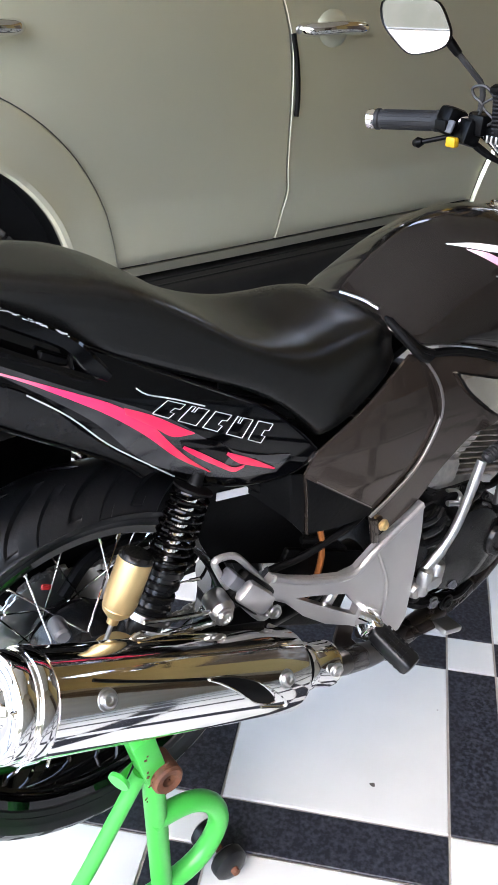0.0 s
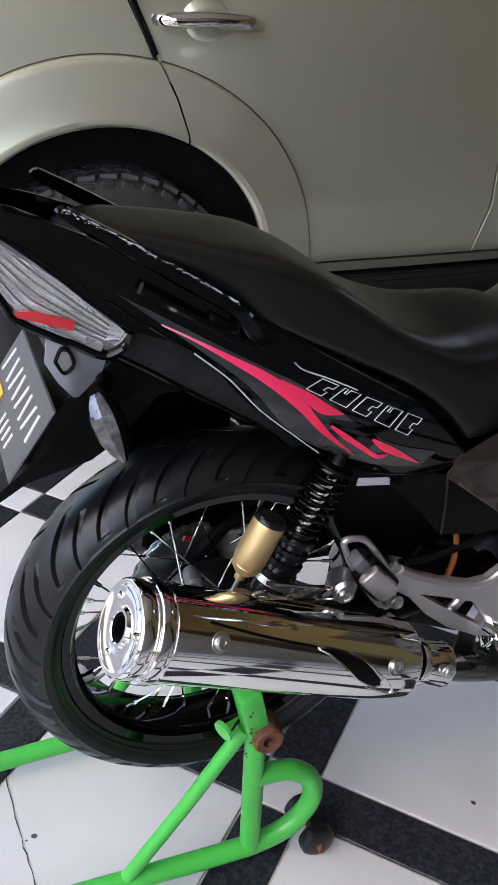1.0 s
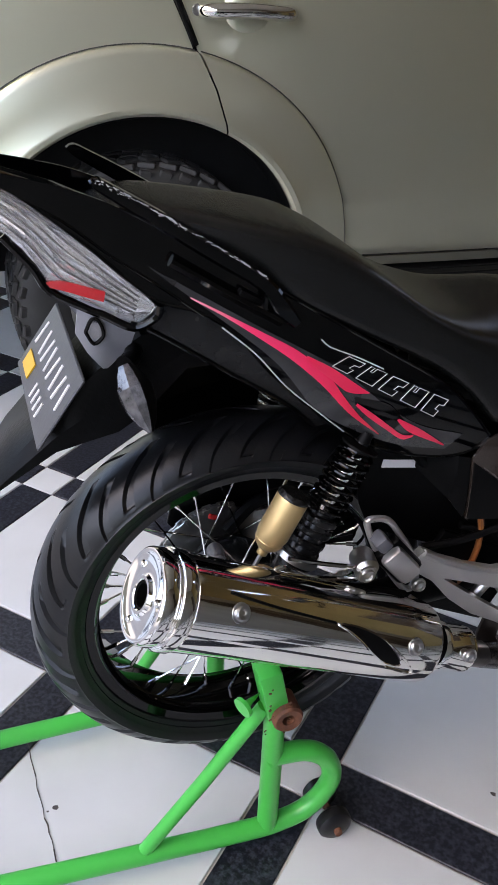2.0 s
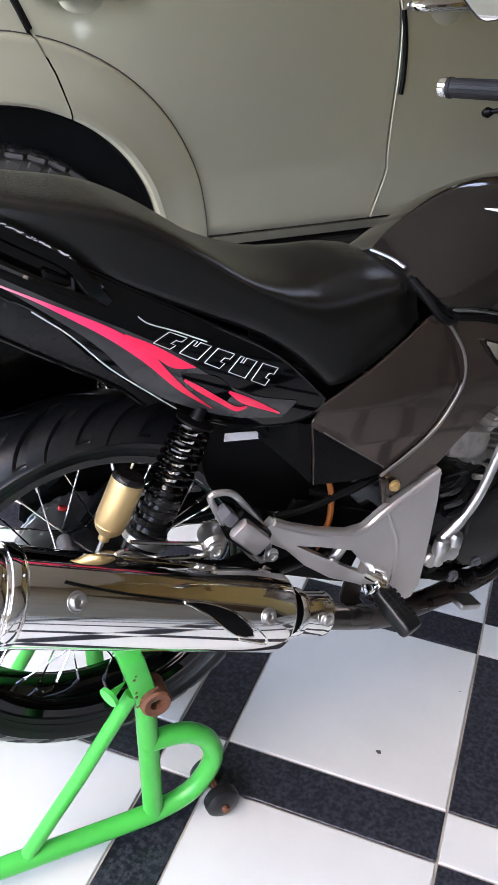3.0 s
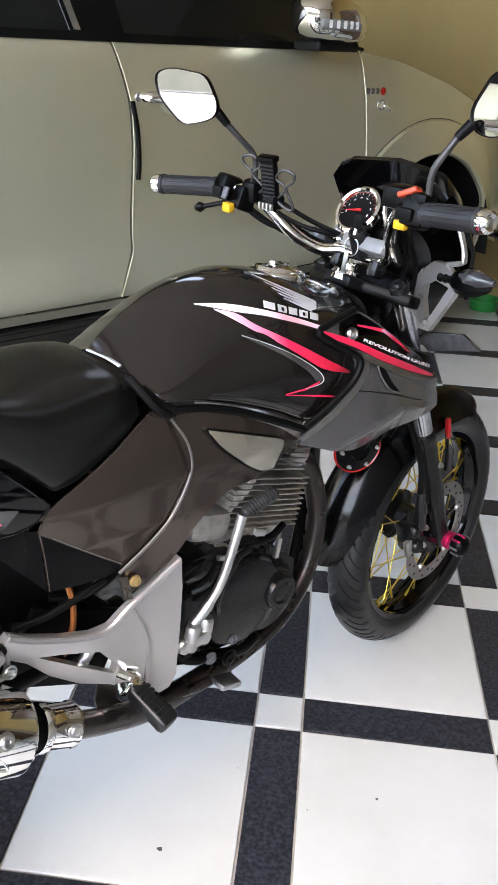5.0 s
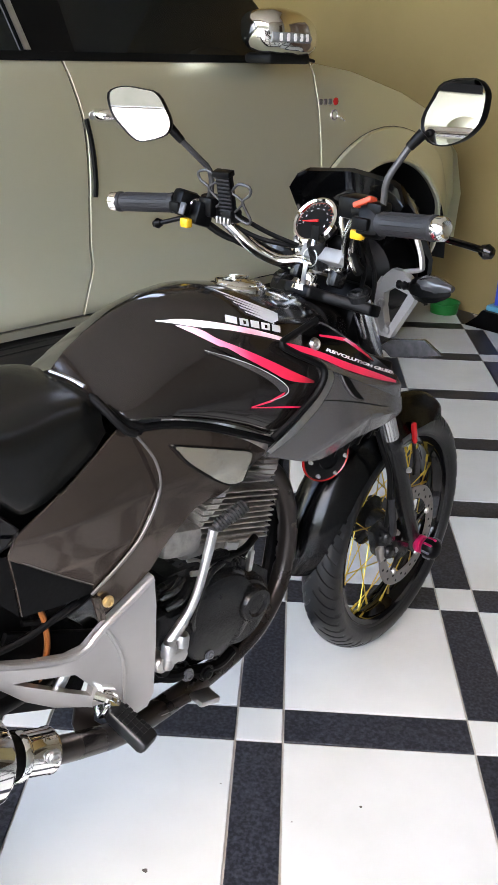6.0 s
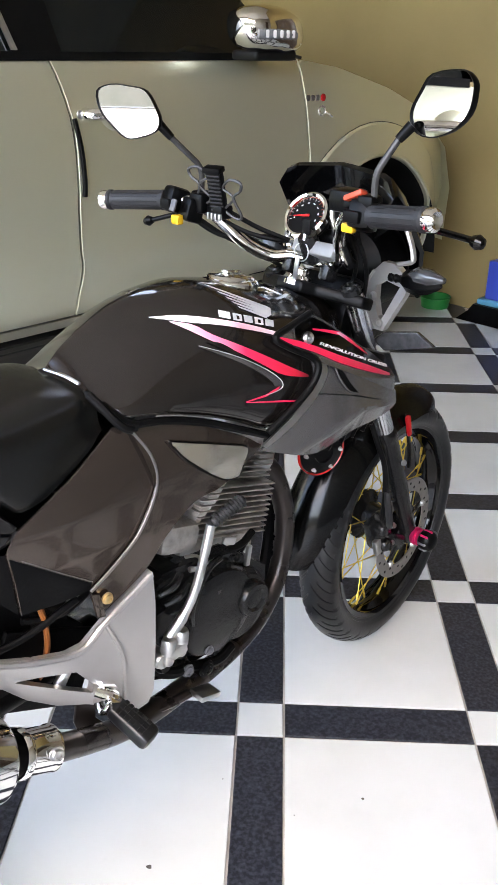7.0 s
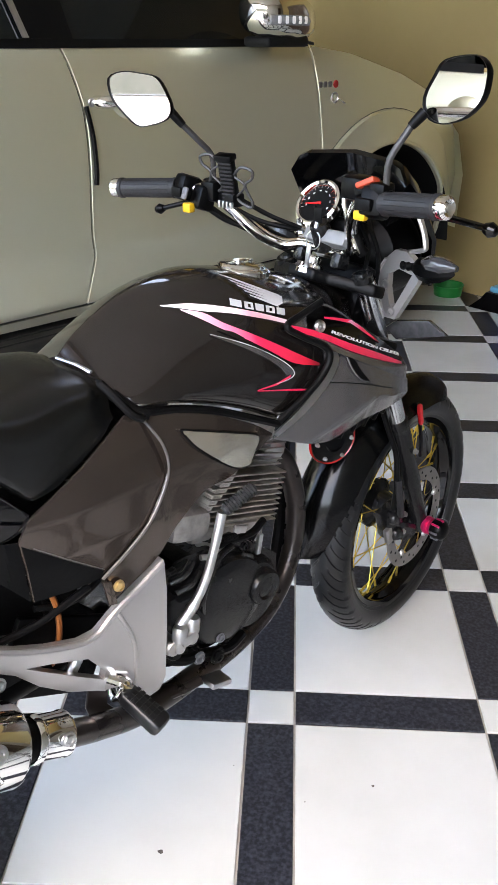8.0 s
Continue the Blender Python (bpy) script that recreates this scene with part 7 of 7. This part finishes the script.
# cables
for pts in ([ql + Vector((0.03, -0.05, -0.012)), (0.93, 0.12, 1.005), (0.99, 0.06, 0.955), (1.02, 0.03, 0.90)], [ql + Vector((0.0, -0.03, -0.02)), (0.90, 0.13, 0.998), (0.97, 0.08, 0.975), (1.03, 0.05, 0.93)],
            [(0.893, 0.13, 1.03), (0.93, 0.085, 1.004), (0.965, 0.045, 0.992), (1.005, 0.03, 0.985)], [(0.90, 0.115, 1.045), (0.945, 0.07, 1.012), (0.985, 0.03, 0.99), (1.02, 0.02, 0.97)],
            [ql + Vector((0.02, -0.04, -0.03)), (0.92, 0.13, 0.99), (0.965, 0.10, 0.965), (1.01, 0.07, 0.93)], [qr + Vector((0.04, 0.07, -0.01)), (0.985, -0.10, 1.03), (1.03, -0.09, 0.96), (1.05, -0.05, 0.87)],
            [qr + Vector((0.04, 0.05, -0.01)), (0.985, -0.125, 1.02), (1.035, -0.11, 0.95), (1.05, -0.09, 0.86)]):
    bar("cable", pts, 0.0042, SEAL, bars, "", 8, 8)


# mirrors: hexagon shells with real glass, on bent stems
ML = [(0.788, 0.321, 1.236), (0.797, 0.29, 1.248), (0.808, 0.248, 1.246), (0.816, 0.216, 1.24), (0.818, 0.196, 1.214), (0.818, 0.187, 1.192), (0.814, 0.197, 1.173), (0.803, 0.232, 1.161), (0.795, 0.262, 1.159), (0.789, 0.294, 1.181), (0.786, 0.316, 1.204)]
MR = [(0.902, -0.262, 1.229), (0.896, -0.274, 1.205), (0.886, -0.311, 1.198), (0.875, -0.358, 1.209), (0.868, -0.392, 1.233), (0.869, -0.4, 1.26), (0.872, -0.395, 1.276), (0.88, -0.37, 1.287), (0.896, -0.306, 1.28), (0.9, -0.282, 1.258)]


def rear_mirror(points, stem, back):
    """Hexagonal mirror shell with real glass on a bent stem."""
    P = [Vector(p) for p in points]
    c = sum(P, Vector()) / len(P)
    n = back.normalized()
    P = [p - n * (p - c).dot(n) for p in P]
    S = [Vector(p) for p in smooth(P, 3, True)]

    def ring(f, o):
        return [c + (p - c) * f + n * o for p in S]
    bm = bmesh.new()
    loft(bm, [ring(0.95, 0.0), ring(0.96, 0.003), ring(0.99, 0.004), ring(1.0, 0.0), ring(0.96, -0.007), ring(0.5, -0.013)], True, False)
    bm.faces.new([bm.verts.new(p) for p in ring(0.5, -0.013)])
    shell = part("mirror", bm, MATT, bars, "black hexagonal mirror shell")
    bm = bmesh.new()
    bm.faces.new([bm.verts.new(p) for p in ring(0.955, 0.0012)])
    part("mirror_glass", bm, MIRROR, bars, "mirror glass")
    bar("mirror_stem", stem, 0.0052, TRIM_DARK, bars, "", 10, 0)
    bar("stem_sleeve", [stem[0], Vector(stem[0]).lerp(Vector(stem[1]), 0.5), stem[1]], [0.0085, 0.0078, 0.0068], MATT, bars, "", 12, 0)
    bar("stem_boot", [stem[-1], Vector(stem[-1]) + Vector((0, 0, -0.03))], 0.011, MATT, bars, "", 10, 0)


rear_mirror(ML, [(0.826, 0.203, 1.187), (0.842, 0.187, 1.163), (0.884, 0.170, 1.121), (0.891, 0.169, 1.112), (0.895, 0.169, 1.098), (0.895, 0.17, 1.07)], Vector((-0.95, -0.25, -0.025)))
rear_mirror(MR, [(0.900, -0.276, 1.212), (0.889, -0.262, 1.192), (0.871, -0.249, 1.158), (0.867, -0.246, 1.148), (0.866, -0.244, 1.136), (0.866, -0.244, 1.105)], Vector((-0.925, 0.36, 0.03)))
block("mirror_clamp", (0.03, 0.03, 0.03), (0.868, -0.235, 1.10), MATT, bars, "", 0.006)
block("mirror_clamp", (0.03, 0.03, 0.03), (0.89, 0.165, 1.058), MATT, bars, "", 0.006)

# phone holder clamped on the handlebar: ridged spine, webbed rubber arms, toothed clamp
PH = pose(0.879, 0.110, 1.074, 0, -14, 14)
ph = block("phone_holder", (0.014, 0.030, 0.090), (0, 0, 0), MATT, bars, "black plastic phone holder", 0.003)
ph.matrix_local = PH
for k in range(11):
    r = block("ridge", (0.003, 0.026, 0.0028), (-0.0075, 0, -0.034 + 0.0068 * k), GRIP, bars, "", 0.0008)
    r.matrix_local = PH
r = block("holder_head", (0.020, 0.036, 0.010), (-0.002, 0, 0.044), MATT, bars, "", 0.002)
r.matrix_local = PH
for side_y, lift in ((1, 0.010), (-1, -0.008)):
    web = [(0.0, 0.012, 0.020), (0.0, 0.030, 0.036), (0.0, 0.052, 0.032), (0.0, 0.050, 0.018), (0.0, 0.034, 0.004), (0.0, 0.046, -0.026), (0.0, 0.038, -0.034), (0.0, 0.012, -0.018)]
    pts = [(x - 0.002, y * side_y, z + lift) for x, y, z in web]
    r = bar("holder_arm", pts + pts[:1], 0.0026, TRIM_DARK, bars, "", 6, 4)
    r.matrix_local = PH
    r = bar("holder_web", [pts[0], pts[4], pts[7]], 0.0022, TRIM_DARK, bars, "", 6, 4)
    r.matrix_local = PH
for k in range(4):
    block("holder_tooth", (0.006, 0.005, 0.012), (0.872, 0.126 - 0.010 * k, 1.035), STEEL, bars, "", 0.001)
block("holder_clamp", (0.03, 0.045, 0.025), (0.890, 0.118, 1.042), MATT, bars, "", 0.005)

# speedometer
sp_c, sp_n = Vector((1.0, 0.006, 1.036)), Vector((-0.80, -0.05, 0.60)).normalized()
SPM = along(sp_c, sp_c + sp_n) @ Matrix.Scale(0.80, 4)
speedo = part("speedometer", turned([(0, -0.05), (0.035, -0.045), (0.05, -0.02), (0.053, 0.0), (0, 0.0)], SPM, 40), MATT, bike, "round speedometer with a chrome rim")
part("rim", turned([(0.0445, 0.003), (0.0465, 0.008), (0.051, 0.0105), (0.056, 0.007), (0.0575, -0.006), (0.053, -0.012)], SPM, 48), CHROME, speedo, "chrome rim")
part("dial", turned([(0, 0.0015), (0.047, 0.0015)], SPM, 40), SEAL, speedo)
up_v = SPM.inverted().to_3x3() @ Vector((0, 0, 1))
base = math.degrees(math.atan2(up_v.y, up_v.x))


def on_dial(r, deg, lift=0.0025):
    a = radians(base + deg)
    return SPM @ Vector((r * math.cos(a), r * math.sin(a), lift))


for k in range(19):
    d = 110 - 220 * k / 18
    bar("tick", [on_dial(0.043, d), on_dial(0.037 if k % 2 == 0 else 0.040, d)], 0.00038, LIGHTGREY if k < 12 else ORANGE_RED, speedo, "", 4, 0)
for k in range(8):
    d = 105 - 210 * k / 7
    bar("numeral_bar", [on_dial(0.031, d - 5), on_dial(0.031, d + 4)], 0.0010, LIGHTGREY, speedo, "", 4, 0)
arcp = [on_dial(0.0445, 100 - 200 * k / 24) for k in range(25)]
bar("dial_arc", arcp, 0.0004, ORANGE_RED, speedo, "", 4, 0)
bar("needle", [on_dial(-0.008, 100, 0.004), on_dial(0.034, 100, 0.004)], [0.0028, 0.0007], RED, speedo, "red needle", 6, 0)
bar("odometer", [on_dial(0.012, 165), on_dial(0.012, -165)], 0.0035, ENGINE_BLACK, speedo, "", 4, 0)
block("warning_lamps", (0.03, 0.12, 0.03), (1.02, -0.03, 1.0), MATT, speedo, "", 0.01, (0, 30, 0))
block("indicator_panel", (0.012, 0.03, 0.05), (1.0, -0.075, 1.055), ENGINE_BLACK, speedo, "", 0.004, (0, 40, 0))
# ignition lock, keys
block("dash_plate", (0.042, 0.096, 0.026), (0.980, -0.044, 0.985), DASH, bike, "grey plastic dash plate", 0.006, (0, 28, 0))
lock = spin("ignition_lock", [(0, 0.03), (0.016, 0.03), (0.018, 0.024), (0.018, -0.02), (0, -0.02)], (0.975, -0.03, 0.985), (0.955, -0.03, 1.03), ENGINE_BLACK, bike)
key = bar("key", [(0.958, -0.032, 1.022), (0.952, -0.034, 1.005)], 0.004, STEEL, bike, "key with its ring", 6, 0)
block("key_bow", (0.004, 0.018, 0.026), (0.954, -0.036, 1.028), SEAL, key, "", 0.002)
kr = [Vector((0.950 + 0.002 * math.sin(a), -0.030 + 0.016 * math.cos(a), 0.985 + 0.016 * math.sin(a))) for a in np.linspace(0, 2 * math.pi, 20)]
bar("key_ring", kr, 0.0012, STEEL, key, "", 5, 0)
block("spare_key", (0.003, 0.010, 0.05), (0.946, -0.022, 0.952), STEEL, key, "", 0.001, (8, 0, 0))
bar("bar_brace", [(0.99, 0.045, 0.985), (0.985, -0.01, 0.99), (0.985, -0.06, 0.985)], 0.009, CHROME, yoke, "", 10)
stay = [(0.968, -0.080, 1.060), (0.966, -0.084, 1.046), (0.966, -0.098, 1.014), (0.968, -0.112, 0.982), (0.976, -0.116, 0.972)]
bar("dash_stay", stay, 0.0052, CHROME, bike, "bent chrome stay", 10, 5)
bar("stay_backing", [(x + 0.008, y, z) for x, y, z in stay], 0.0105, SEAL, bike, "", 10, 5)

# headlamp cowl
bm = bmesh.new()
rings = []
for f in np.linspace(-1, 1, 17):
    y = 0.135 * f - 0.0
    x0 = 1.085 - 0.015 * abs(f) ** 2
    top = 1.105 + 0.012 * (1 - abs(f)) - 0.03 * max(0, abs(f) - 0.85) / 0.15
    rings.append([(x0 - 0.008, y, top), (x0 + 0.004, y, top + 0.005), (x0 + 0.05, y * 0.98, top - 0.03), (x0 + 0.12, y * 0.9, top - 0.11), (x0 + 0.13, y * 0.85, top - 0.2), (x0 + 0.12, y * 0.84, top - 0.2), (x0 + 0.11, y * 0.88, top - 0.11), (x0 + 0.035, y * 0.95, top - 0.04), (x0 + 0.0, y * (0.95 - 0.25 * abs(f)), top - 0.075 * (0.4 + 0.6 * abs(f)))])
loft(bm, rings)
cowl = part("headlamp_cowl", bm, GLOSS, bike, "gloss black headlamp cowl", sharp=50)
bm = bmesh.new()
lathe(bm, [(0, 0.05), (0.06, 0.045), (0.082, 0.02), (0.085, 0.0), (0.07, -0.05), (0.03, -0.08), (0, -0.08)], 32, "x", (1.17, -0.01, 0.93))
part("headlamp", bm, MATT, cowl)
# silver lamp brackets, front signals, side fins
for s in (-1, 1):
    m = lambda u, w, z: Vector((u, s * w - 0.008, z))
    w = lambda pts: [(s * a - 0.008, h) for a, h in pts]
    br = holed_plate("lamp_bracket", w([(0.098, 0.960), (0.122, 0.960), (0.140, 0.948), (0.158, 0.926), (0.150, 0.906), (0.108, 0.832), (0.086, 0.832), (0.078, 0.850), (0.065, 0.896), (0.068, 0.918), (0.082, 0.945)]),
                     w([(0.086, 0.914), (0.106, 0.928), (0.139, 0.921), (0.103, 0.852), (0.094, 0.858), (0.086, 0.888)]), 1.095, 0.016, SILVER, bike, "silver cast headlamp bracket", True)
    bar("bracket_edge", [m(1.086, 0.080, 0.942), m(1.086, 0.066, 0.917), m(1.086, 0.064, 0.896), m(1.086, 0.077, 0.850), m(1.086, 0.087, 0.833)], 0.003, SILVER, br, "", 8, 4)
    bar("bracket_strut", [m(1.10, 0.118, 0.957), m(1.10, 0.150, 0.966), m(1.10, 0.153, 0.975), m(1.102, 0.146, 0.995), m(1.104, 0.131, 1.022)], 0.0065, SILVER, br, "", 8, 3, 0.7)
    for a, h in ((0.083, 0.894), (0.100, 0.846)):
        spin("bracket_bolt", [(0, 0.002), (0.003, 0.002), (0.004, 0.005), (0.0075, 0.004), (0.009, 0.0)], m(1.086, a, h), m(1.0, a, h), STEEL, br, "", 16)
    root, mm = signal(m(1.09, 0.114, 0.935), m(1.085, 0.226, 0.940), s, 1.02, "smoked front turn signal with a dark housing")
    bm = bmesh.new()
    loft(bm, [[mm @ Vector((r1 * math.cos(a), 0.018 * f * math.sin(a) + 0.010, z)) for a in np.linspace(0, 2 * math.pi, 10, endpoint=False)] for z, f, r1 in ((0.02, 0.6, 0.014), (0.035, 1.0, 0.019), (0.06, 0.9, 0.016), (0.088, 0.3, 0.006))])
    part("lens", bm, SMOKE_DARK, root)
    bm = bmesh.new()
    plate(bm, [(-0.028, -0.012), (-0.003, 0.008), (0.068, 0.024), (0.110, 0.004), (0.0, -0.029)], 0.012, Matrix.Translation(m(1.10, 0.105, 0.818)) @ Matrix(((0, 0, 1, 0), (s, 0, 0, 0), (0, 1, 0, 0), (0, 0, 0, 1))), 0.003)
    part("side_fin", bm, SMOKE_DARK, bike, "smoked grey side fin")

# ---- green paddock stand under the swingarm ----
stand = thing("paddock_stand", BIKE_AT, "green painted tubular steel paddock stand on small casters", "stand")


def side(s):
    y = 0.150 * s
    sb = lambda *a, **k: bar(*a, **k)
    base = bar("base_tube", [(-0.62, y * 0.85, 0.045), (-0.352, y * 0.93, 0.045), (-0.18, y * 0.97, 0.045), (-0.02, y, 0.045), (0.045, y, 0.047), (0.10, y, 0.068), (0.132, y, 0.12), (0.122, y, 0.172), (0.085, y, 0.205), (0.035, y, 0.212), (0.018, y, 0.205)], 0.0165, GREEN, stand, "", 14, 8)
    bar("upright", [(0.028, y, 0.048), (0.025, y, 0.2), (0.022, y, 0.335)], 0.0165, GREEN, stand, "", 14, 0)
    bar("brace", [(-0.176, y * 0.97, 0.050), (-0.08, y, 0.195), (0.004, y, 0.325)], 0.0115, GREEN, stand, "", 12, 0)
    bm = bmesh.new()
    box(bm, (0.034, 0.046, 0.095), pose(0.012, y, 0.362, 0, -13, 0), 0.004, 2)
    head = part("lift_bracket", bm, GREEN, stand, "chipped green lift bracket")
    c, o = Vector((0.030, y + 0.022 * s, 0.325)), Vector((0, s, 0))
    part("pivot_sleeve", turned([(0.010, 0.012), (0.020, 0.014), (0.0230, 0.010), (0.0230, -0.03), (0.010, -0.03), (0.010, 0.012)], along(c, c + o), 24), RUST, head, "rusty steel pivot sleeve")
    part("hole", turned([(0, -0.005), (0.0112, -0.005)], along(c, c + o), 16), SEAL, head)
    spin("wing_screw", [(0, 0), (0.016, 0), (0.016, 0.006), (0.006, 0.01), (0, 0.04)], (-0.035, y + 0.012 * s, 0.345), (-0.01, y, 0.35), GREEN, head, "", 14)
    rim = Vector((0.142, y - 0.004 * s, 0.030))
    caster = part("caster", turned([(0, -0.016), (0.01, -0.016), (0.022, -0.014), (0.029, -0.008), (0.03, 0.0), (0.029, 0.008), (0.022, 0.014), (0.01, 0.016), (0, 0.016)], along(rim + o * 0.02, rim + o * 0.04), 24), RUBBER, stand, "worn black rubber caster")
    part("caster_pin", turned([(0, -0.06), (0.007, -0.06), (0.007, 0.016), (0.006, 0.024), (0, 0.026)], along(rim + o * 0.02, rim + o * 0.04), 10), RUST, caster)
    rim2 = rim + Vector((0.0, -0.06 * s, 0))
    part("caster", turned([(0, -0.016), (0.01, -0.016), (0.022, -0.014), (0.029, -0.008), (0.03, 0.0), (0.029, 0.008), (0.022, 0.014), (0.01, 0.016), (0, 0.016)], along(rim2 + o * 0.02, rim2 + o * 0.04), 24), RUBBER, stand, "worn black rubber caster")


side(-1)
side(1)
bar("cross_tube", [(-0.62, -0.128, 0.045), (-0.66, -0.10, 0.045), (-0.66, 0.10, 0.045), (-0.62, 0.128, 0.045)], 0.0165, GREEN, stand, "", 14, 6)
for k in range(16):
    bm = bmesh.new()
    q = Vector((0.012 + rnd0.uniform(-0.024, 0.03), -0.178, 0.33 + rnd0.uniform(-0.04, 0.06)))
    box(bm, (rnd0.uniform(0.001, 0.004), 0.0012, rnd0.uniform(0.001, 0.005)), Matrix.Translation(q) @ pose(0, 0, 0, 0, rnd0.uniform(0, 90), 0))
    part("rust_chip", bm, RUST, stand)

# ---- small things by the far wall ----
def by_wall(name, m, label, category):
    return thing(name, house @ m, label, category)


bx = by_wall("box", pose(2.98, 1.19, 0, 0, 0, 0), "dark blue printed carton leaning by the wall", "box")
bm = bmesh.new()
box(bm, (0.10, 0.42, 0.20), pose(0.09, -0.12, 0.215), 0.004, 1)
part("carton", bm, BLUE, bx)
bm = bmesh.new()
for k in range(2):
    box(bm, (0.002, 0.3, 0.012), pose(0.038, -0.15, 0.20 + 0.03 * k), 0)
part("print_bar", bm, WHITE, bx)
bm = bmesh.new()
box(bm, (0.14, 0.48, 0.03), pose(0.085, -0.12, 0.10), 0.008, 2)
part("tray", bm, BLUE_LIGHT, bx, "light blue plastic tray")
bm = bmesh.new()
loft(bm, [[(x, y, z) for x, y in ((0.0 - 0.6 * o, 0.13 + o), (0.16, 0.13 + o), (0.16, -0.4 - o), (0.0 - 0.6 * o, -0.4 - o))] for o, z in ((0.07, 0.0), (0.02, 0.05), (0, 0.085))])
part("foot", bm, MATT, bx, "dark sloping base")
bucket = by_wall("bucket", pose(3.05, 1.60, 0), "small dark green plastic bucket", "bucket")
bm = bmesh.new()
lathe(bm, [(0, 0.004), (0.07, 0.004), (0.07, 0.0), (0.075, 0.0), (0.082, 0.055), (0.086, 0.058), (0.084, 0.061), (0.078, 0.056), (0.072, 0.01), (0, 0.01)], 32, "z")
part("body", bm, GREEN_PLASTIC, bucket)

# ---- floor of large white tiles, black strips and small white squares ----
bm = bmesh.new()
box(bm, (WALL_X - OPEN_X + 0.2, LEFT_Y - RIGHT_Y, 0.1), pose((WALL_X + OPEN_X - 0.2) / 2, (LEFT_Y + RIGHT_Y) / 2, -0.054))
floor = part("floor", bm, GROUT)
floor.matrix_world = house
tagged(floor, "floor of white tiles with black strips laid diagonally", "floor", kind="structure")


def tile_mesh(name, sx, sy, mat):
    bm = bmesh.new()
    g = 0.0022
    rings = []
    for inset, z in ((g, -0.006), (g, -0.0012), (g + 0.0014, 0.0)):
        x, y = sx / 2 - inset, sy / 2 - inset
        rings.append([(-x, -y, z), (x, -y, z), (x, y, z), (-x, y, z)])
    loft(bm, rings)
    return finish(name, bm, mat, 20)


TILES = [(tile_mesh("tile", 0.4, 0.4, TILE_WHITE), 0.3, 0.3, 0.4, 0.4), (tile_mesh("strip", 0.1, 0.4, TILE_BLACK), 0.05, 0.3, 0.1, 0.4),
         (tile_mesh("strip", 0.4, 0.1, TILE_BLACK), 0.3, 0.05, 0.4, 0.1), (tile_mesh("small_tile", 0.1, 0.1, TILE_WHITE), 0.05, 0.05, 0.1, 0.1)]
to_house = house.inverted()
near, far = [], []
for i in range(-12, 12):
    for j in range(-12, 12):
        for me, ox, oy, sx, sy in TILES:
            p = Vector((0.5 * i + ox, 0.5 * j + oy, 0))
            q = to_house @ p
            if not (OPEN_X - 0.15 < q.x < WALL_X - 0.02 and RIGHT_Y + 0.02 < q.y < LEFT_Y - 0.05):
                continue
            inside = -1.6 < p.x < 1.8 and -1.4 < p.y < 2.6
            (near if inside else far).append((me, p, sx, sy))
near.sort(key=lambda r: (r[1] - Vector((-0.1, 0.3, 0))).length)
far += near[300:]
rnd = random.Random(4)
for me, p, sx, sy in near[:300]:
    ob = new(me.name.split(".")[0], me)
    ob.parent = floor
    ob.matrix_parent_inverse = house.inverted()
    ob.matrix_basis = pose(p.x, p.y, 0.0005 * rnd.random(), 0.06 * rnd.uniform(-1, 1), 0.06 * rnd.uniform(-1, 1), 0)
for mat, name in ((TILE_WHITE, "far_white_tiles"), (TILE_BLACK, "far_black_strips")):
    bm = bmesh.new()
    for me, p, sx, sy in far:
        if me.materials[0] == mat:
            x, y = sx / 2 - 0.003, sy / 2 - 0.003
            loft(bm, [[(p.x + a * x, p.y + b * y, z) for a, b in ((-1, -1), (1, -1), (1, 1), (-1, 1))] for z in (-0.006, 0.0)])
    ob = part(name, bm, mat, floor)
    ob.matrix_parent_inverse = house.inverted()
    tagged(ob, kind="stuff")

# chips and a crack in the tiles
bm = bmesh.new()
for x, y, r in ((0.252, -0.155, 0.0045), (-0.136, -0.323, 0.007), (-0.784, -0.738, 0.007), (0.12, -0.20, 0.002), (-0.02, -0.12, 0.002), (-0.79, -0.75, 0.003)):
    n = 9
    rim = [bm.verts.new((x + r * rnd.uniform(0.5, 1.1) * math.cos(2 * math.pi * k / n), y + 0.8 * r * rnd.uniform(0.5, 1.1) * math.sin(2 * math.pi * k / n), 0.0012)) for k in range(n)]
    bm.faces.new(rim)
ob = part("tile_chips", bm, CHIP, floor)
ob.matrix_parent_inverse = house.inverted()

bm = bmesh.new()
crack = smooth([(-0.93, -0.645, 0.0012), (-0.885, -0.682, 0.0012), (-0.80, -0.750, 0.0012), (-0.735, -0.80, 0.0012), (-0.66, -0.862, 0.0012), (-0.60, -0.90, 0.0012)], 5)
wob = [p + Vector((rnd.uniform(-0.002, 0.002), rnd.uniform(-0.002, 0.002), 0)) for p in crack]
for a, b in zip(wob, wob[1:]):
    d = (b - a).normalized()
    n = Vector((-d.y, d.x, 0)) * rnd.uniform(0.0006, 0.0013)
    bm.faces.new([bm.verts.new(q) for q in (a - n, b - n, b + n, a + n)])
ob = part("tile_crack", bm, CHIP, floor)
ob.matrix_parent_inverse = house.inverted()
